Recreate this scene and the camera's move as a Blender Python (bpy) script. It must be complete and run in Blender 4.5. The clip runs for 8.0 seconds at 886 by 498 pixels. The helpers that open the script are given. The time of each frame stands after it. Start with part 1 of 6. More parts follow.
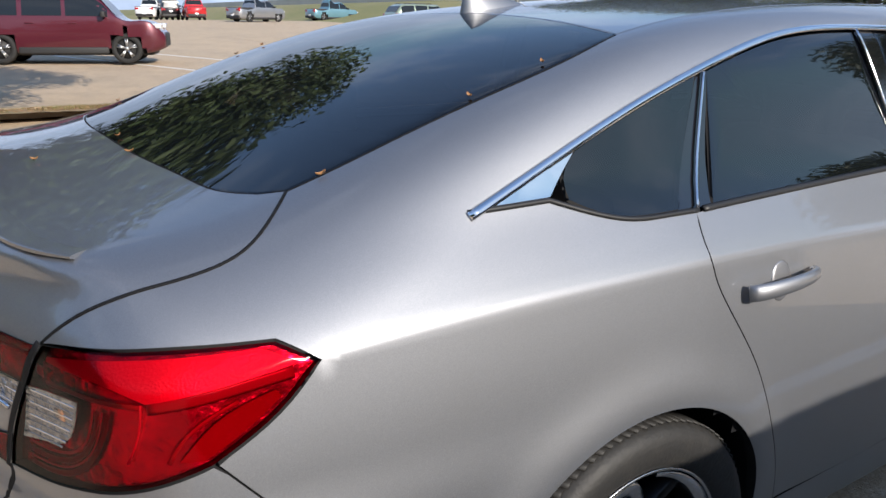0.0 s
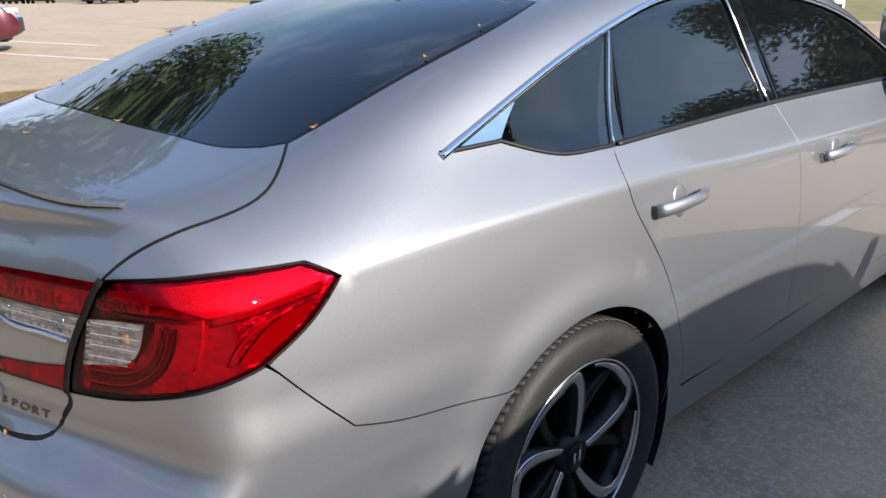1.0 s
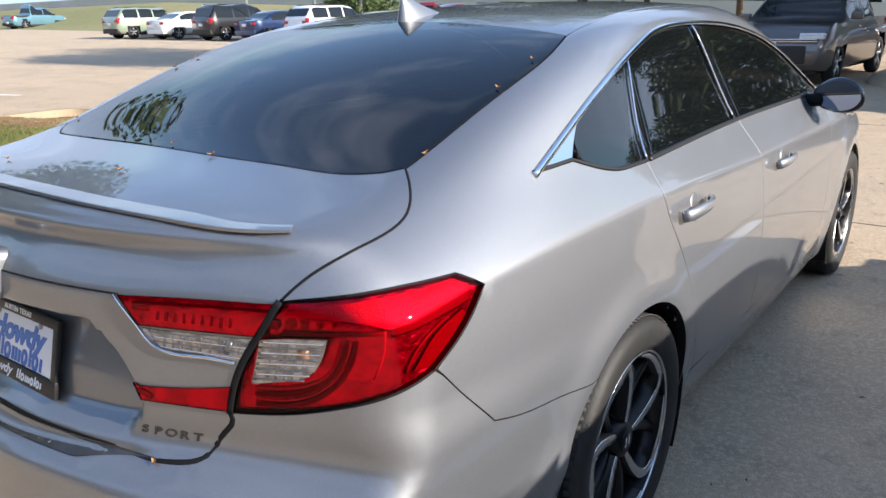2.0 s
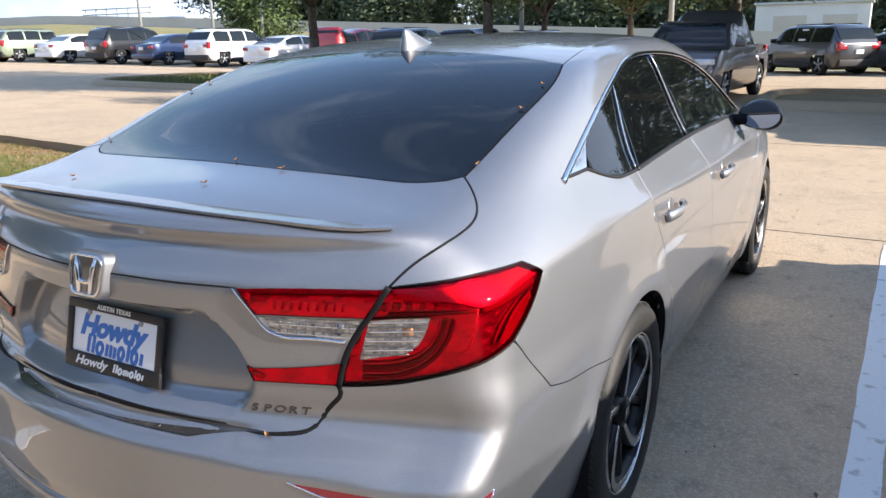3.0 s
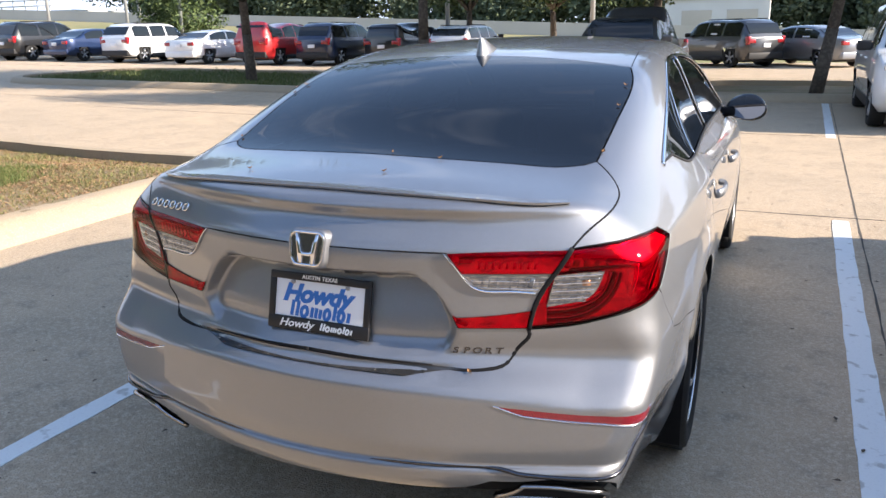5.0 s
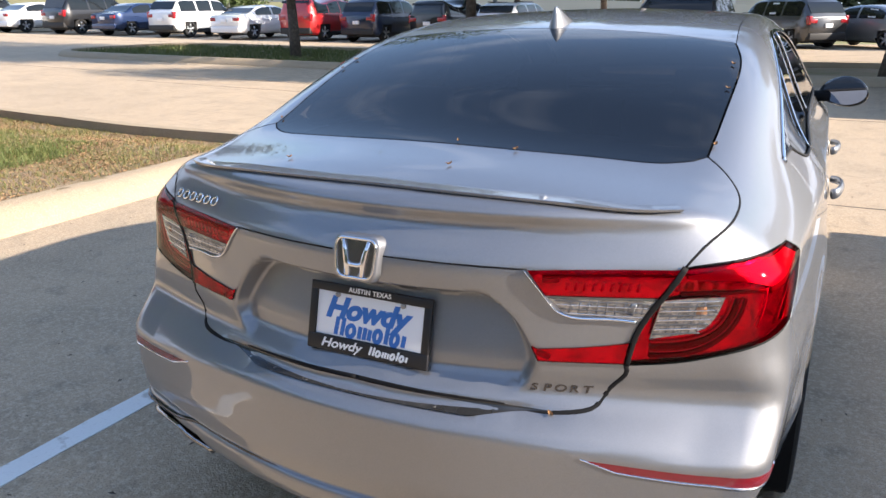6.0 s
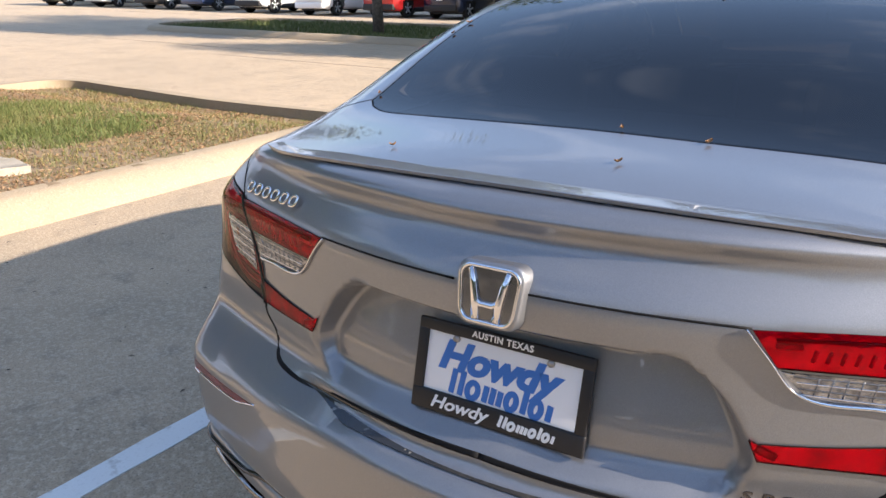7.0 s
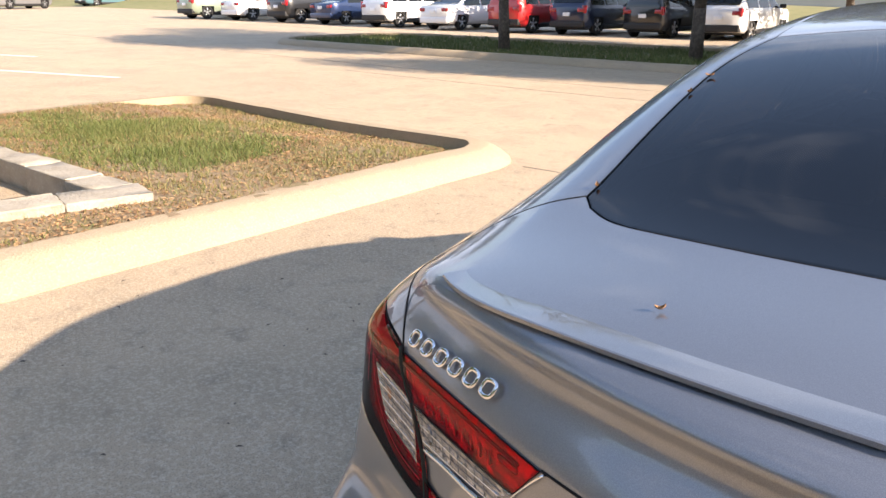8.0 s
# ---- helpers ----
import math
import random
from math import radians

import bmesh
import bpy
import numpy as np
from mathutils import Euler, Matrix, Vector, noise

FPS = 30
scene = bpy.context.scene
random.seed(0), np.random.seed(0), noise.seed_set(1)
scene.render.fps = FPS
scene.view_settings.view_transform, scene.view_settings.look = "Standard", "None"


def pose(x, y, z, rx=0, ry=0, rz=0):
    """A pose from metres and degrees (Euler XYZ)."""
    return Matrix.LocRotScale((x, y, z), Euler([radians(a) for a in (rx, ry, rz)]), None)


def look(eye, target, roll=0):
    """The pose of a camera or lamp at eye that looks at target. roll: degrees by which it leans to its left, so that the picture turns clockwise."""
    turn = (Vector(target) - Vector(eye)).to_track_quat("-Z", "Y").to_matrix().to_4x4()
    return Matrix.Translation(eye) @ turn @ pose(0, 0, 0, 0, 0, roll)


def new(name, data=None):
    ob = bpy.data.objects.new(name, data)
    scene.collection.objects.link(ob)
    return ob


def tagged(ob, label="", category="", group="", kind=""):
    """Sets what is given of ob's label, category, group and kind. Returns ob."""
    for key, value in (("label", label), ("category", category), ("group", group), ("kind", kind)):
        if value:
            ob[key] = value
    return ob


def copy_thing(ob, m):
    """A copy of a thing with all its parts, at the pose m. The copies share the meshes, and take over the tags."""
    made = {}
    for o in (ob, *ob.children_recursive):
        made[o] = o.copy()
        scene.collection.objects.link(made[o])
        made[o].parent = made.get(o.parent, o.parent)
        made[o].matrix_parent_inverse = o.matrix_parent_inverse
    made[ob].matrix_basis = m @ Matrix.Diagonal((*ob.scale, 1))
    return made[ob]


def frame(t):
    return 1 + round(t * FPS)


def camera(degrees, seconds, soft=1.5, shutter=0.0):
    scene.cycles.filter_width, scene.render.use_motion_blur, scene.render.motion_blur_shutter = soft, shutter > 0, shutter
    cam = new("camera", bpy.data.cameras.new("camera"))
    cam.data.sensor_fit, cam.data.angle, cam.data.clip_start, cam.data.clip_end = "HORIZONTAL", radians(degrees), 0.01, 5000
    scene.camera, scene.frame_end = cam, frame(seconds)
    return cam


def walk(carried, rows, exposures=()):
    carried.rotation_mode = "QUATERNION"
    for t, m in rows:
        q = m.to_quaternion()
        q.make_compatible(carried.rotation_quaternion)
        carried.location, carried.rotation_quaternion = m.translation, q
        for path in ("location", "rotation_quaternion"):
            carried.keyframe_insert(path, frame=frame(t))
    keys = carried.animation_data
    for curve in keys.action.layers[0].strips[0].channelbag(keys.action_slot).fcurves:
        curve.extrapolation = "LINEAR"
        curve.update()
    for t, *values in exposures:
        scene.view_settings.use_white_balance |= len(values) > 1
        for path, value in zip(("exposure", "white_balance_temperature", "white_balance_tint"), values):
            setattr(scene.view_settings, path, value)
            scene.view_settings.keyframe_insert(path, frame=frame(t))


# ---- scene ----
cam = camera(59.9, 8.0)
PATH = [
    (0, (1.721, 0.159, 1.37), (0.134, 1.236, 0.802), 0.5),
    (0.5, (1.849, -0.002, 1.38), (0.345, 1.168, 0.775), -0.3),
    (1, (1.826, -0.128, 1.368), (0.439, 1.169, 0.74), -1.1),
    (1.5, (1.66, -0.328, 1.376), (0.398, 1.101, 0.769), -1.5),
    (2.8, (1.511, -0.863, 1.431), (0.528, 0.795, 0.898), -1.0),
    (3, (1.449, -0.944, 1.425), (0.506, 0.74, 0.9), -1.0),
    (3.5, (1.358, -1.15, 1.449), (0.502, 0.581, 0.927), -1.1),
    (4, (1.334, -1.369, 1.453), (0.548, 0.394, 0.929), -1.1),
    (4.5, (1.272, -1.563, 1.472), (0.521, 0.213, 0.942), -1.2),
    (5, (1.083, -1.565, 1.485), (0.33, 0.206, 0.941), -1.1),
    (5.2, (1.005, -1.534, 1.486), (0.243, 0.229, 0.93), -1.0),
    (6.5, (0.753, -1.056, 1.415), (-0.16, 0.611, 0.795), -0.5),
    (7, (0.514, -0.879, 1.385), (-0.485, 0.73, 0.744), -0.4),
    (7.5, (0.259, -0.73, 1.388), (-0.84, 0.819, 0.762), -0.4),
    (8, (0.008, -0.475, 1.436), (-1.226, 0.976, 0.827), -0.3),
]
walk(cam, [(t, look(eye, target, roll)) for t, eye, target, roll in PATH], [(0, 0.62, 6050, 12), (0.7, 0.86, 6050, 12), (1.5, 1.05, 6050, 12), (3, 1.28, 6150, 13), (5, 1.4, 6300, 14), (7, 1.3, 6450, 15), (8, 1.5, 6950, 17)])

from mathutils import geometry

# ---------------------------------------------------------------- light
SUN = Vector((0.8975, 0.126, 0.4226)).normalized()
world = bpy.data.worlds.new("world")
scene.world = world
world.use_nodes = True
wn, wl = world.node_tree.nodes, world.node_tree.links
wn.clear()
sky = wn.new("ShaderNodeTexSky")
sky.sky_type, sky.sun_disc = "NISHITA", False
sky.sun_elevation, sky.sun_rotation = math.asin(SUN.z), math.atan2(SUN.x, SUN.y)
sky.air_density, sky.dust_density, sky.ozone_density = 1.0, 0.3, 1.5
coord = wn.new("ShaderNodeTexCoord")
stretch = wn.new("ShaderNodeMapping")
stretch.inputs["Scale"].default_value = (1.2, 2.4, 5.0)
clouds = wn.new("ShaderNodeTexNoise")
clouds.inputs["Scale"].default_value, clouds.inputs["Detail"].default_value, clouds.inputs["Roughness"].default_value = 1.5, 8, 0.6
ramp = wn.new("ShaderNodeValToRGB")
ramp.color_ramp.elements[0].position, ramp.color_ramp.elements[0].color = 0.50, (0, 0, 0, 1)
ramp.color_ramp.elements[1].position, ramp.color_ramp.elements[1].color = 0.72, (0.42, 0.42, 0.42, 1)
mixc = wn.new("ShaderNodeMixRGB")
mixc.inputs[2].default_value = (6.2, 6.6, 7.2, 1)
back, wout = wn.new("ShaderNodeBackground"), wn.new("ShaderNodeOutputWorld")
back.inputs[1].default_value = 0.15
wl.new(coord.outputs["Generated"], stretch.inputs[0])
wl.new(stretch.outputs[0], clouds.inputs["Vector"])
wl.new(clouds.outputs["Fac"], ramp.inputs[0])
wl.new(ramp.outputs[0], mixc.inputs[0])
haze = wn.new("ShaderNodeMixRGB")
haze.blend_type = "DARKEN"
haze.inputs[0].default_value, haze.inputs[2].default_value = 1.0, (2.5, 3.0, 3.8, 1)
wl.new(sky.outputs[0], haze.inputs[1])
wl.new(haze.outputs[0], mixc.inputs[1])
wl.new(mixc.outputs[0], back.inputs[0])
wl.new(back.outputs[0], wout.inputs[0])
sun = new("sun", bpy.data.lights.new("sun", "SUN"))
sun.data.energy, sun.data.angle, sun.data.color = 5.0, radians(0.55), (1.0, 0.89, 0.73)
sun.matrix_basis = look(tuple(SUN * 50), (0, 0, 0))

# ---------------------------------------------------------------- materials
M = {}


def mat(key, base, rough=0.6, metal=0.0, coat=0.0, noise_=(), bump=0.0, bump_scale=200.0, spec=0.5, space="Object", trans=0.0, ior=1.45, alpha=1.0):
    """A principled material. noise_: rows of (scale, colour, low, high, strength) laid over the base in turn."""
    m = bpy.data.materials.new(key)
    m.use_nodes = True
    n, l = m.node_tree.nodes, m.node_tree.links
    b = n["Principled BSDF"]
    b.inputs["Base Color"].default_value = (*base, 1)
    b.inputs["Roughness"].default_value = rough
    b.inputs["Metallic"].default_value = metal
    b.inputs["Coat Weight"].default_value = coat
    b.inputs["Coat Roughness"].default_value = 0.03
    b.inputs["Specular IOR Level"].default_value = spec
    b.inputs["Transmission Weight"].default_value = trans
    b.inputs["IOR"].default_value = ior
    b.inputs["Alpha"].default_value = alpha
    tc = n.new("ShaderNodeTexCoord")
    last = None
    for scale, colour, low, high, strength in noise_:
        t = n.new("ShaderNodeTexNoise")
        t.inputs["Scale"].default_value, t.inputs["Detail"].default_value = scale, 6
        r = n.new("ShaderNodeMapRange")
        r.inputs[1].default_value, r.inputs[2].default_value, r.inputs[4].default_value = low, high, strength
        mx = n.new("ShaderNodeMixRGB")
        mx.inputs[1].default_value, mx.inputs[2].default_value = (*base, 1), (*colour, 1)
        l.new(tc.outputs[space], t.inputs["Vector"])
        l.new(t.outputs["Fac"], r.inputs[0])
        l.new(r.outputs[0], mx.inputs[0])
        if last:
            l.new(last, mx.inputs[1])
        last = mx.outputs[0]
    if last:
        l.new(last, b.inputs["Base Color"])
    if bump:
        t = n.new("ShaderNodeTexNoise")
        t.inputs["Scale"].default_value, t.inputs["Detail"].default_value = bump_scale, 4
        bp = n.new("ShaderNodeBump")
        bp.inputs["Strength"].default_value, bp.inputs["Distance"].default_value = bump, 0.01
        l.new(tc.outputs[space], t.inputs["Vector"])
        l.new(t.outputs["Fac"], bp.inputs["Height"])
        l.new(bp.outputs[0], b.inputs["Normal"])
    M[key] = m
    return m


mat("silver_paint", (0.234, 0.242, 0.262), 0.44, 0.95, 1.0, [(900, (0.38, 0.384, 0.394), 0.4, 0.7, 0.5), (3, (0.24, 0.243, 0.252), 0.4, 0.7, 0.4)], spec=0.3)


def second_flake(m, rough):
    """The pigment beside the metal flakes: a second, wider lobe."""
    n, l = m.node_tree.nodes, m.node_tree.links
    a = n["Principled BSDF"]
    a.inputs["Coat IOR"].default_value = 1.62
    b, mix = n.new("ShaderNodeBsdfPrincipled"), n.new("ShaderNodeMixShader")
    for key in ("Metallic", "Coat Weight", "Coat Roughness", "Coat IOR", "Specular IOR Level"):
        b.inputs[key].default_value = a.inputs[key].default_value
    b.inputs["Roughness"].default_value, b.inputs["Metallic"].default_value = rough, 0.9
    l.new(a.inputs["Base Color"].links[0].from_socket, b.inputs["Base Color"])
    mix.inputs[0].default_value = 0.58
    l.new(a.outputs[0], mix.inputs[1])
    l.new(b.outputs[0], mix.inputs[2])
    l.new(mix.outputs[0], n["Material Output"].inputs[0])


second_flake(M["silver_paint"], 0.62)
mat("cup", (0.30, 0.30, 0.31), 0.4, 0.8, 1.0)
mat("tint", (0.004, 0.005, 0.006), 0.02, 0.0, 0.0, spec=1.0, alpha=0.94)
mat("rear_tint", (0.004, 0.005, 0.007), 0.02, 0.0, 0.0, spec=0.42, alpha=0.93)
mat("lens_bright", (0.80, 0.36, 0.38), 0.34, 0.6, 0.0, bump=0.25, bump_scale=260)
mat("lens_dark", (0.24, 0.08, 0.085), 0.35, 0.2)
mat("reflector", (0.18, 0.005, 0.012), 0.25, 0.0, 1.0, bump=0.4, bump_scale=700)
mat("lens_clear", (0.46, 0.46, 0.47), 0.16, 0.9, 0.0, [(60, (0.16, 0.16, 0.175), 0.42, 0.6, 0.8)], bump=0.5, bump_scale=90)
mat("lamp_bowl", (0.88, 0.72, 0.73), 0.26, 0.95, 0.0, [(26, (0.55, 0.36, 0.37), 0.42, 0.62, 0.8)], bump=0.5, bump_scale=45)


def lens(key, tint):
    """Thin coloured plastic: light passes through it and takes its colour, and the skin keeps its gloss."""
    m = bpy.data.materials.new(key)
    m.use_nodes = True
    n, l = m.node_tree.nodes, m.node_tree.links
    n.remove(n["Principled BSDF"])
    clear, gloss, mix, fr = n.new("ShaderNodeBsdfTransparent"), n.new("ShaderNodeBsdfGlossy"), n.new("ShaderNodeMixShader"), n.new("ShaderNodeFresnel")
    clear.inputs[0].default_value = (*tint, 1)
    gloss.inputs["Roughness"].default_value = 0.04
    fr.inputs[0].default_value = 1.24
    l.new(fr.outputs[0], mix.inputs[0])
    l.new(clear.outputs[0], mix.inputs[1])
    l.new(gloss.outputs[0], mix.inputs[2])
    l.new(mix.outputs[0], n["Material Output"].inputs[0])
    M[key] = m


lens("lens_red", (0.88, 0.03, 0.12))
mat("lens_grey", (0.16, 0.16, 0.17), 0.15, 0.6, 1.0)
mat("amber", (0.30, 0.15, 0.08), 0.2, 0.3, 1.0)
mat("chrome", (0.80, 0.80, 0.82), 0.06, 1.0)
mat("dark_chrome", (0.10, 0.10, 0.11), 0.18, 1.0)
mat("finisher", (0.34, 0.33, 0.33), 0.22, 1.0)
mat("mirror", (0.42, 0.43, 0.46), 0.01, 1.0)
mat("black_gloss", (0.006, 0.006, 0.007), 0.08, 0.0, 1.0)
mat("black", (0.008, 0.008, 0.009), 0.7, spec=0.2)
mat("black_plastic", (0.014, 0.014, 0.016), 0.42, bump=0.1, bump_scale=600)
mat("dark_flecked", (0.02, 0.021, 0.023), 0.22, 0.0, 0.5, [(55, (0.20, 0.19, 0.175), 0.655, 0.69, 0.9), (12, (0.045, 0.045, 0.046), 0.45, 0.6, 0.7)])
mat("seal", (0.012, 0.012, 0.013), 0.5)
mat("cabin", (0.02, 0.02, 0.022), 0.8)
mat("rubber", (0.015, 0.0145, 0.014), 0.62, 0.0, 0.0, [(30, (0.028, 0.026, 0.023), 0.45, 0.75, 0.6)], 0.15, 120)
mat("wheel_black", (0.004, 0.004, 0.005), 0.38, 0.0, 0.12, spec=0.25)
mat("machined", (0.52, 0.525, 0.54), 0.26, 1.0, 0.6)
mat("steel", (0.35, 0.35, 0.36), 0.35, 1.0)
mat("badge_grey", (0.20, 0.205, 0.215), 0.22, 0.9, 1.0)
mat("plate_white", (0.80, 0.81, 0.83), 0.35, 0.0, 0.3)
mat("white_ink", (0.85, 0.85, 0.85), 0.45)
mat("blue_ink", (0.035, 0.16, 0.50), 0.4)
mat("concrete", (0.50, 0.38, 0.258), 0.88, 0.0, 0.0, [(0.22, (0.43, 0.335, 0.235), 0.4, 0.65, 0.7), (1.3, (0.36, 0.285, 0.20), 0.46, 0.64, 0.6), (7, (0.30, 0.24, 0.175), 0.55, 0.70, 0.7), (60, (0.60, 0.49, 0.36), 0.46, 0.66, 0.7), (170, (0.17, 0.14, 0.11), 0.50, 0.66, 0.55)], 0.7, 130, spec=0.25)
mat("kerb_concrete", (0.38, 0.30, 0.205), 0.9, 0.0, 0.0, [(1.6, (0.34, 0.27, 0.195), 0.45, 0.7, 0.7), (12, (0.30, 0.24, 0.18), 0.55, 0.7, 0.6), (70, (0.52, 0.43, 0.32), 0.5, 0.7, 0.5)], 0.7, 70, spec=0.2)
mat("line_paint", (0.72, 0.72, 0.70), 0.7, 0.0, 0.0, [(14, (0.40, 0.37, 0.33), 0.60, 0.68, 0.8), (90, (0.55, 0.54, 0.52), 0.55, 0.75, 0.5)], 0.2, 140)
mat("joint", (0.085, 0.072, 0.058), 0.95)
mat("soil", (0.27, 0.20, 0.125), 0.95, 0.0, 0.0, [(1.2, (0.16, 0.15, 0.05), 0.42, 0.62, 0.8), (9, (0.30, 0.20, 0.11), 0.45, 0.7, 0.6), (70, (0.12, 0.09, 0.05), 0.5, 0.7, 0.6)], 0.8, 60)
mat("grass_far", (0.20, 0.19, 0.075), 0.95, 0.0, 0.0, [(0.08, (0.27, 0.23, 0.11), 0.42, 0.62, 0.8), (1.5, (0.13, 0.15, 0.05), 0.45, 0.7, 0.6)], 0.6, 12)
mat("stone", (0.38, 0.335, 0.27), 0.92, 0.0, 0.0, [(4, (0.27, 0.235, 0.185), 0.45, 0.65, 0.7), (40, (0.46, 0.42, 0.35), 0.5, 0.7, 0.5)], 0.9, 35)
mat("bark", (0.085, 0.068, 0.055), 0.95, 0.0, 0.0, [(14, (0.15, 0.125, 0.10), 0.45, 0.65, 0.8)], 0.9, 30)
mat("barrier", (0.52, 0.48, 0.41), 0.9, 0.0, 0.0, [(0.3, (0.40, 0.37, 0.32), 0.4, 0.7, 0.6)])
mat("pale_wall", (0.62, 0.62, 0.60), 0.85, 0.0, 0.0, [(0.5, (0.54, 0.54, 0.52), 0.4, 0.7, 0.6)])
mat("pole", (0.45, 0.46, 0.46), 0.5, 0.5)
mat("glass_dark", (0.010, 0.012, 0.014), 0.05, 0.0, 0.0, spec=0.6)
mat("far_tyre", (0.015, 0.015, 0.015), 0.8)
mat("alloy", (0.45, 0.45, 0.46), 0.3, 0.9)
mat("far_red", (0.30, 0.01, 0.015), 0.2, 0.0, 1.0)
mat("far_clear", (0.70, 0.72, 0.75), 0.15, 0.3, 1.0)
mat("far_plastic", (0.02, 0.02, 0.021), 0.6)


def leafy(key, base, dry):
    m = bpy.data.materials.new(key)
    m.use_nodes = True
    n, l = m.node_tree.nodes, m.node_tree.links
    b = n["Principled BSDF"]
    g = n.new("ShaderNodeNewGeometry")
    r = n.new("ShaderNodeValToRGB")
    r.color_ramp.elements[0].color = (*base, 1)
    r.color_ramp.elements[1].color = (*dry, 1)
    l.new(g.outputs["Random Per Island"], r.inputs[0])
    l.new(r.outputs[0], b.inputs["Base Color"])
    b.inputs["Roughness"].default_value, b.inputs["Specular IOR Level"].default_value = 0.6, 0.3
    M[key] = m


leafy("leaf", (0.045, 0.072, 0.022), (0.10, 0.135, 0.042))
leafy("leaf_dark", (0.036, 0.058, 0.024), (0.085, 0.12, 0.045))
# leaves of the tree belts: distance haze put into the colour, paler and bluer
leafy("leaf_hazed", (0.062, 0.085, 0.052), (0.125, 0.155, 0.09))
leafy("blade", (0.09, 0.115, 0.030), (0.26, 0.21, 0.09))
leafy("blade_green", (0.065, 0.10, 0.025), (0.16, 0.17, 0.055))
leafy("dead_leaf", (0.19, 0.10, 0.05), (0.42, 0.27, 0.14))
leafy("dark_leaf", (0.025, 0.02, 0.016), (0.10, 0.065, 0.04))
leafy("fallen", (0.17, 0.080, 0.032), (0.46, 0.25, 0.10))


def car_paint(key, base, metal=0.4, rough=0.35):
    return mat(key, base, rough, metal, 1.0, [(1.5, tuple(c * 0.85 for c in base), 0.4, 0.7, 0.5)])


car_paint("white_paint", (0.72, 0.73, 0.74), 0.0)
car_paint("blue_paint", (0.013, 0.030, 0.090))
car_paint("navy_paint", (0.012, 0.022, 0.055))
car_paint("red_paint", (0.42, 0.016, 0.018), 0.1)
car_paint("maroon_paint", (0.085, 0.010, 0.020), 0.3)
car_paint("black_paint", (0.010, 0.011, 0.014), 0.2)
car_paint("grey_paint", (0.085, 0.088, 0.095), 0.7)
car_paint("steel_paint", (0.27, 0.28, 0.30), 0.6)
car_paint("green_paint", (0.30, 0.36, 0.27), 0.4)
car_paint("teal_paint", (0.12, 0.24, 0.30), 0.3)
car_paint("taupe_paint", (0.17, 0.155, 0.15), 0.7)
HUB_REAR, HUB_FRONT = 1.158, 3.988


# ---------------------------------------------------------------- mesh tools
def part(name, bm, material, parent=None, label="", smooth=True):
    me = bpy.data.meshes.new(name)
    bm.to_mesh(me)
    bm.free()
    for m in material if isinstance(material, (list, tuple)) else [material]:
        me.materials.append(m)
    if smooth:
        me.shade_smooth()
    ob = new(name, me)
    ob.parent = parent
    if label:
        ob["label"] = label
    return ob


def thing(name, label, category, group="", kind="", at=None):
    ob = new(name)
    ob.empty_display_size = 0.2
    if at is not None:
        ob.matrix_basis = at
    return tagged(ob, label, category, group, kind)


def box(bm, lo, hi, bevel=0.0, seg=2):
    g = bmesh.ops.create_cube(bm, size=1)["verts"]
    c, s = (Vector(lo) + Vector(hi)) / 2, Vector(hi) - Vector(lo)
    for v in g:
        v.co = Vector((v.co.x * s.x, v.co.y * s.y, v.co.z * s.z)) + c
    if bevel:
        es = list({e for v in g for e in v.link_edges})
        bmesh.ops.bevel(bm, geom=es, offset=bevel, segments=seg, affect="EDGES", profile=0.6)
    return bm


def rod(bm, a, b, r0, r1=None, n=12):
    a, b = Vector(a), Vector(b)
    g = bmesh.ops.create_cone(bm, cap_ends=True, segments=n, radius1=r0, radius2=r0 if r1 is None else r1, depth=(b - a).length)["verts"]
    m = Matrix.Translation((a + b) / 2) @ (b - a).to_track_quat("Z", "Y").to_matrix().to_4x4()
    bmesh.ops.transform(bm, matrix=m, verts=g)
    return bm


def sweep(bm, path, rx, rn, normals, n=8, closed=False):
    """A flattened tube along a path: half width rx across, half height rn along the normals."""
    rings = []
    cnt = len(path)
    for i, p in enumerate(path):
        p = Vector(p)
        a = Vector(path[i - 1] if i or closed else path[0])
        b = Vector(path[(i + 1) % cnt] if i < cnt - 1 or closed else path[-1])
        t = (b - a).normalized()
        nn = Vector(normals if isinstance(normals, tuple) else normals[i])
        nn = (nn - t * nn.dot(t)).normalized()
        s = t.cross(nn)
        w = rx(i / max(cnt - 1, 1)) if callable(rx) else rx
        rings.append([bm.verts.new(p + s * (math.cos(q) * w) + nn * (math.sin(q) * rn)) for q in np.linspace(0, 2 * math.pi, n, endpoint=False)])
    for i in range(cnt - (0 if closed else 1)):
        r, q = rings[i], rings[(i + 1) % cnt]
        for k in range(n):
            bm.faces.new((r[k], r[(k + 1) % n], q[(k + 1) % n], q[k]))
    if not closed:
        bm.faces.new(rings[0][::-1])
        bm.faces.new(rings[-1])
    bmesh.ops.recalc_face_normals(bm, faces=bm.faces)
    return bm


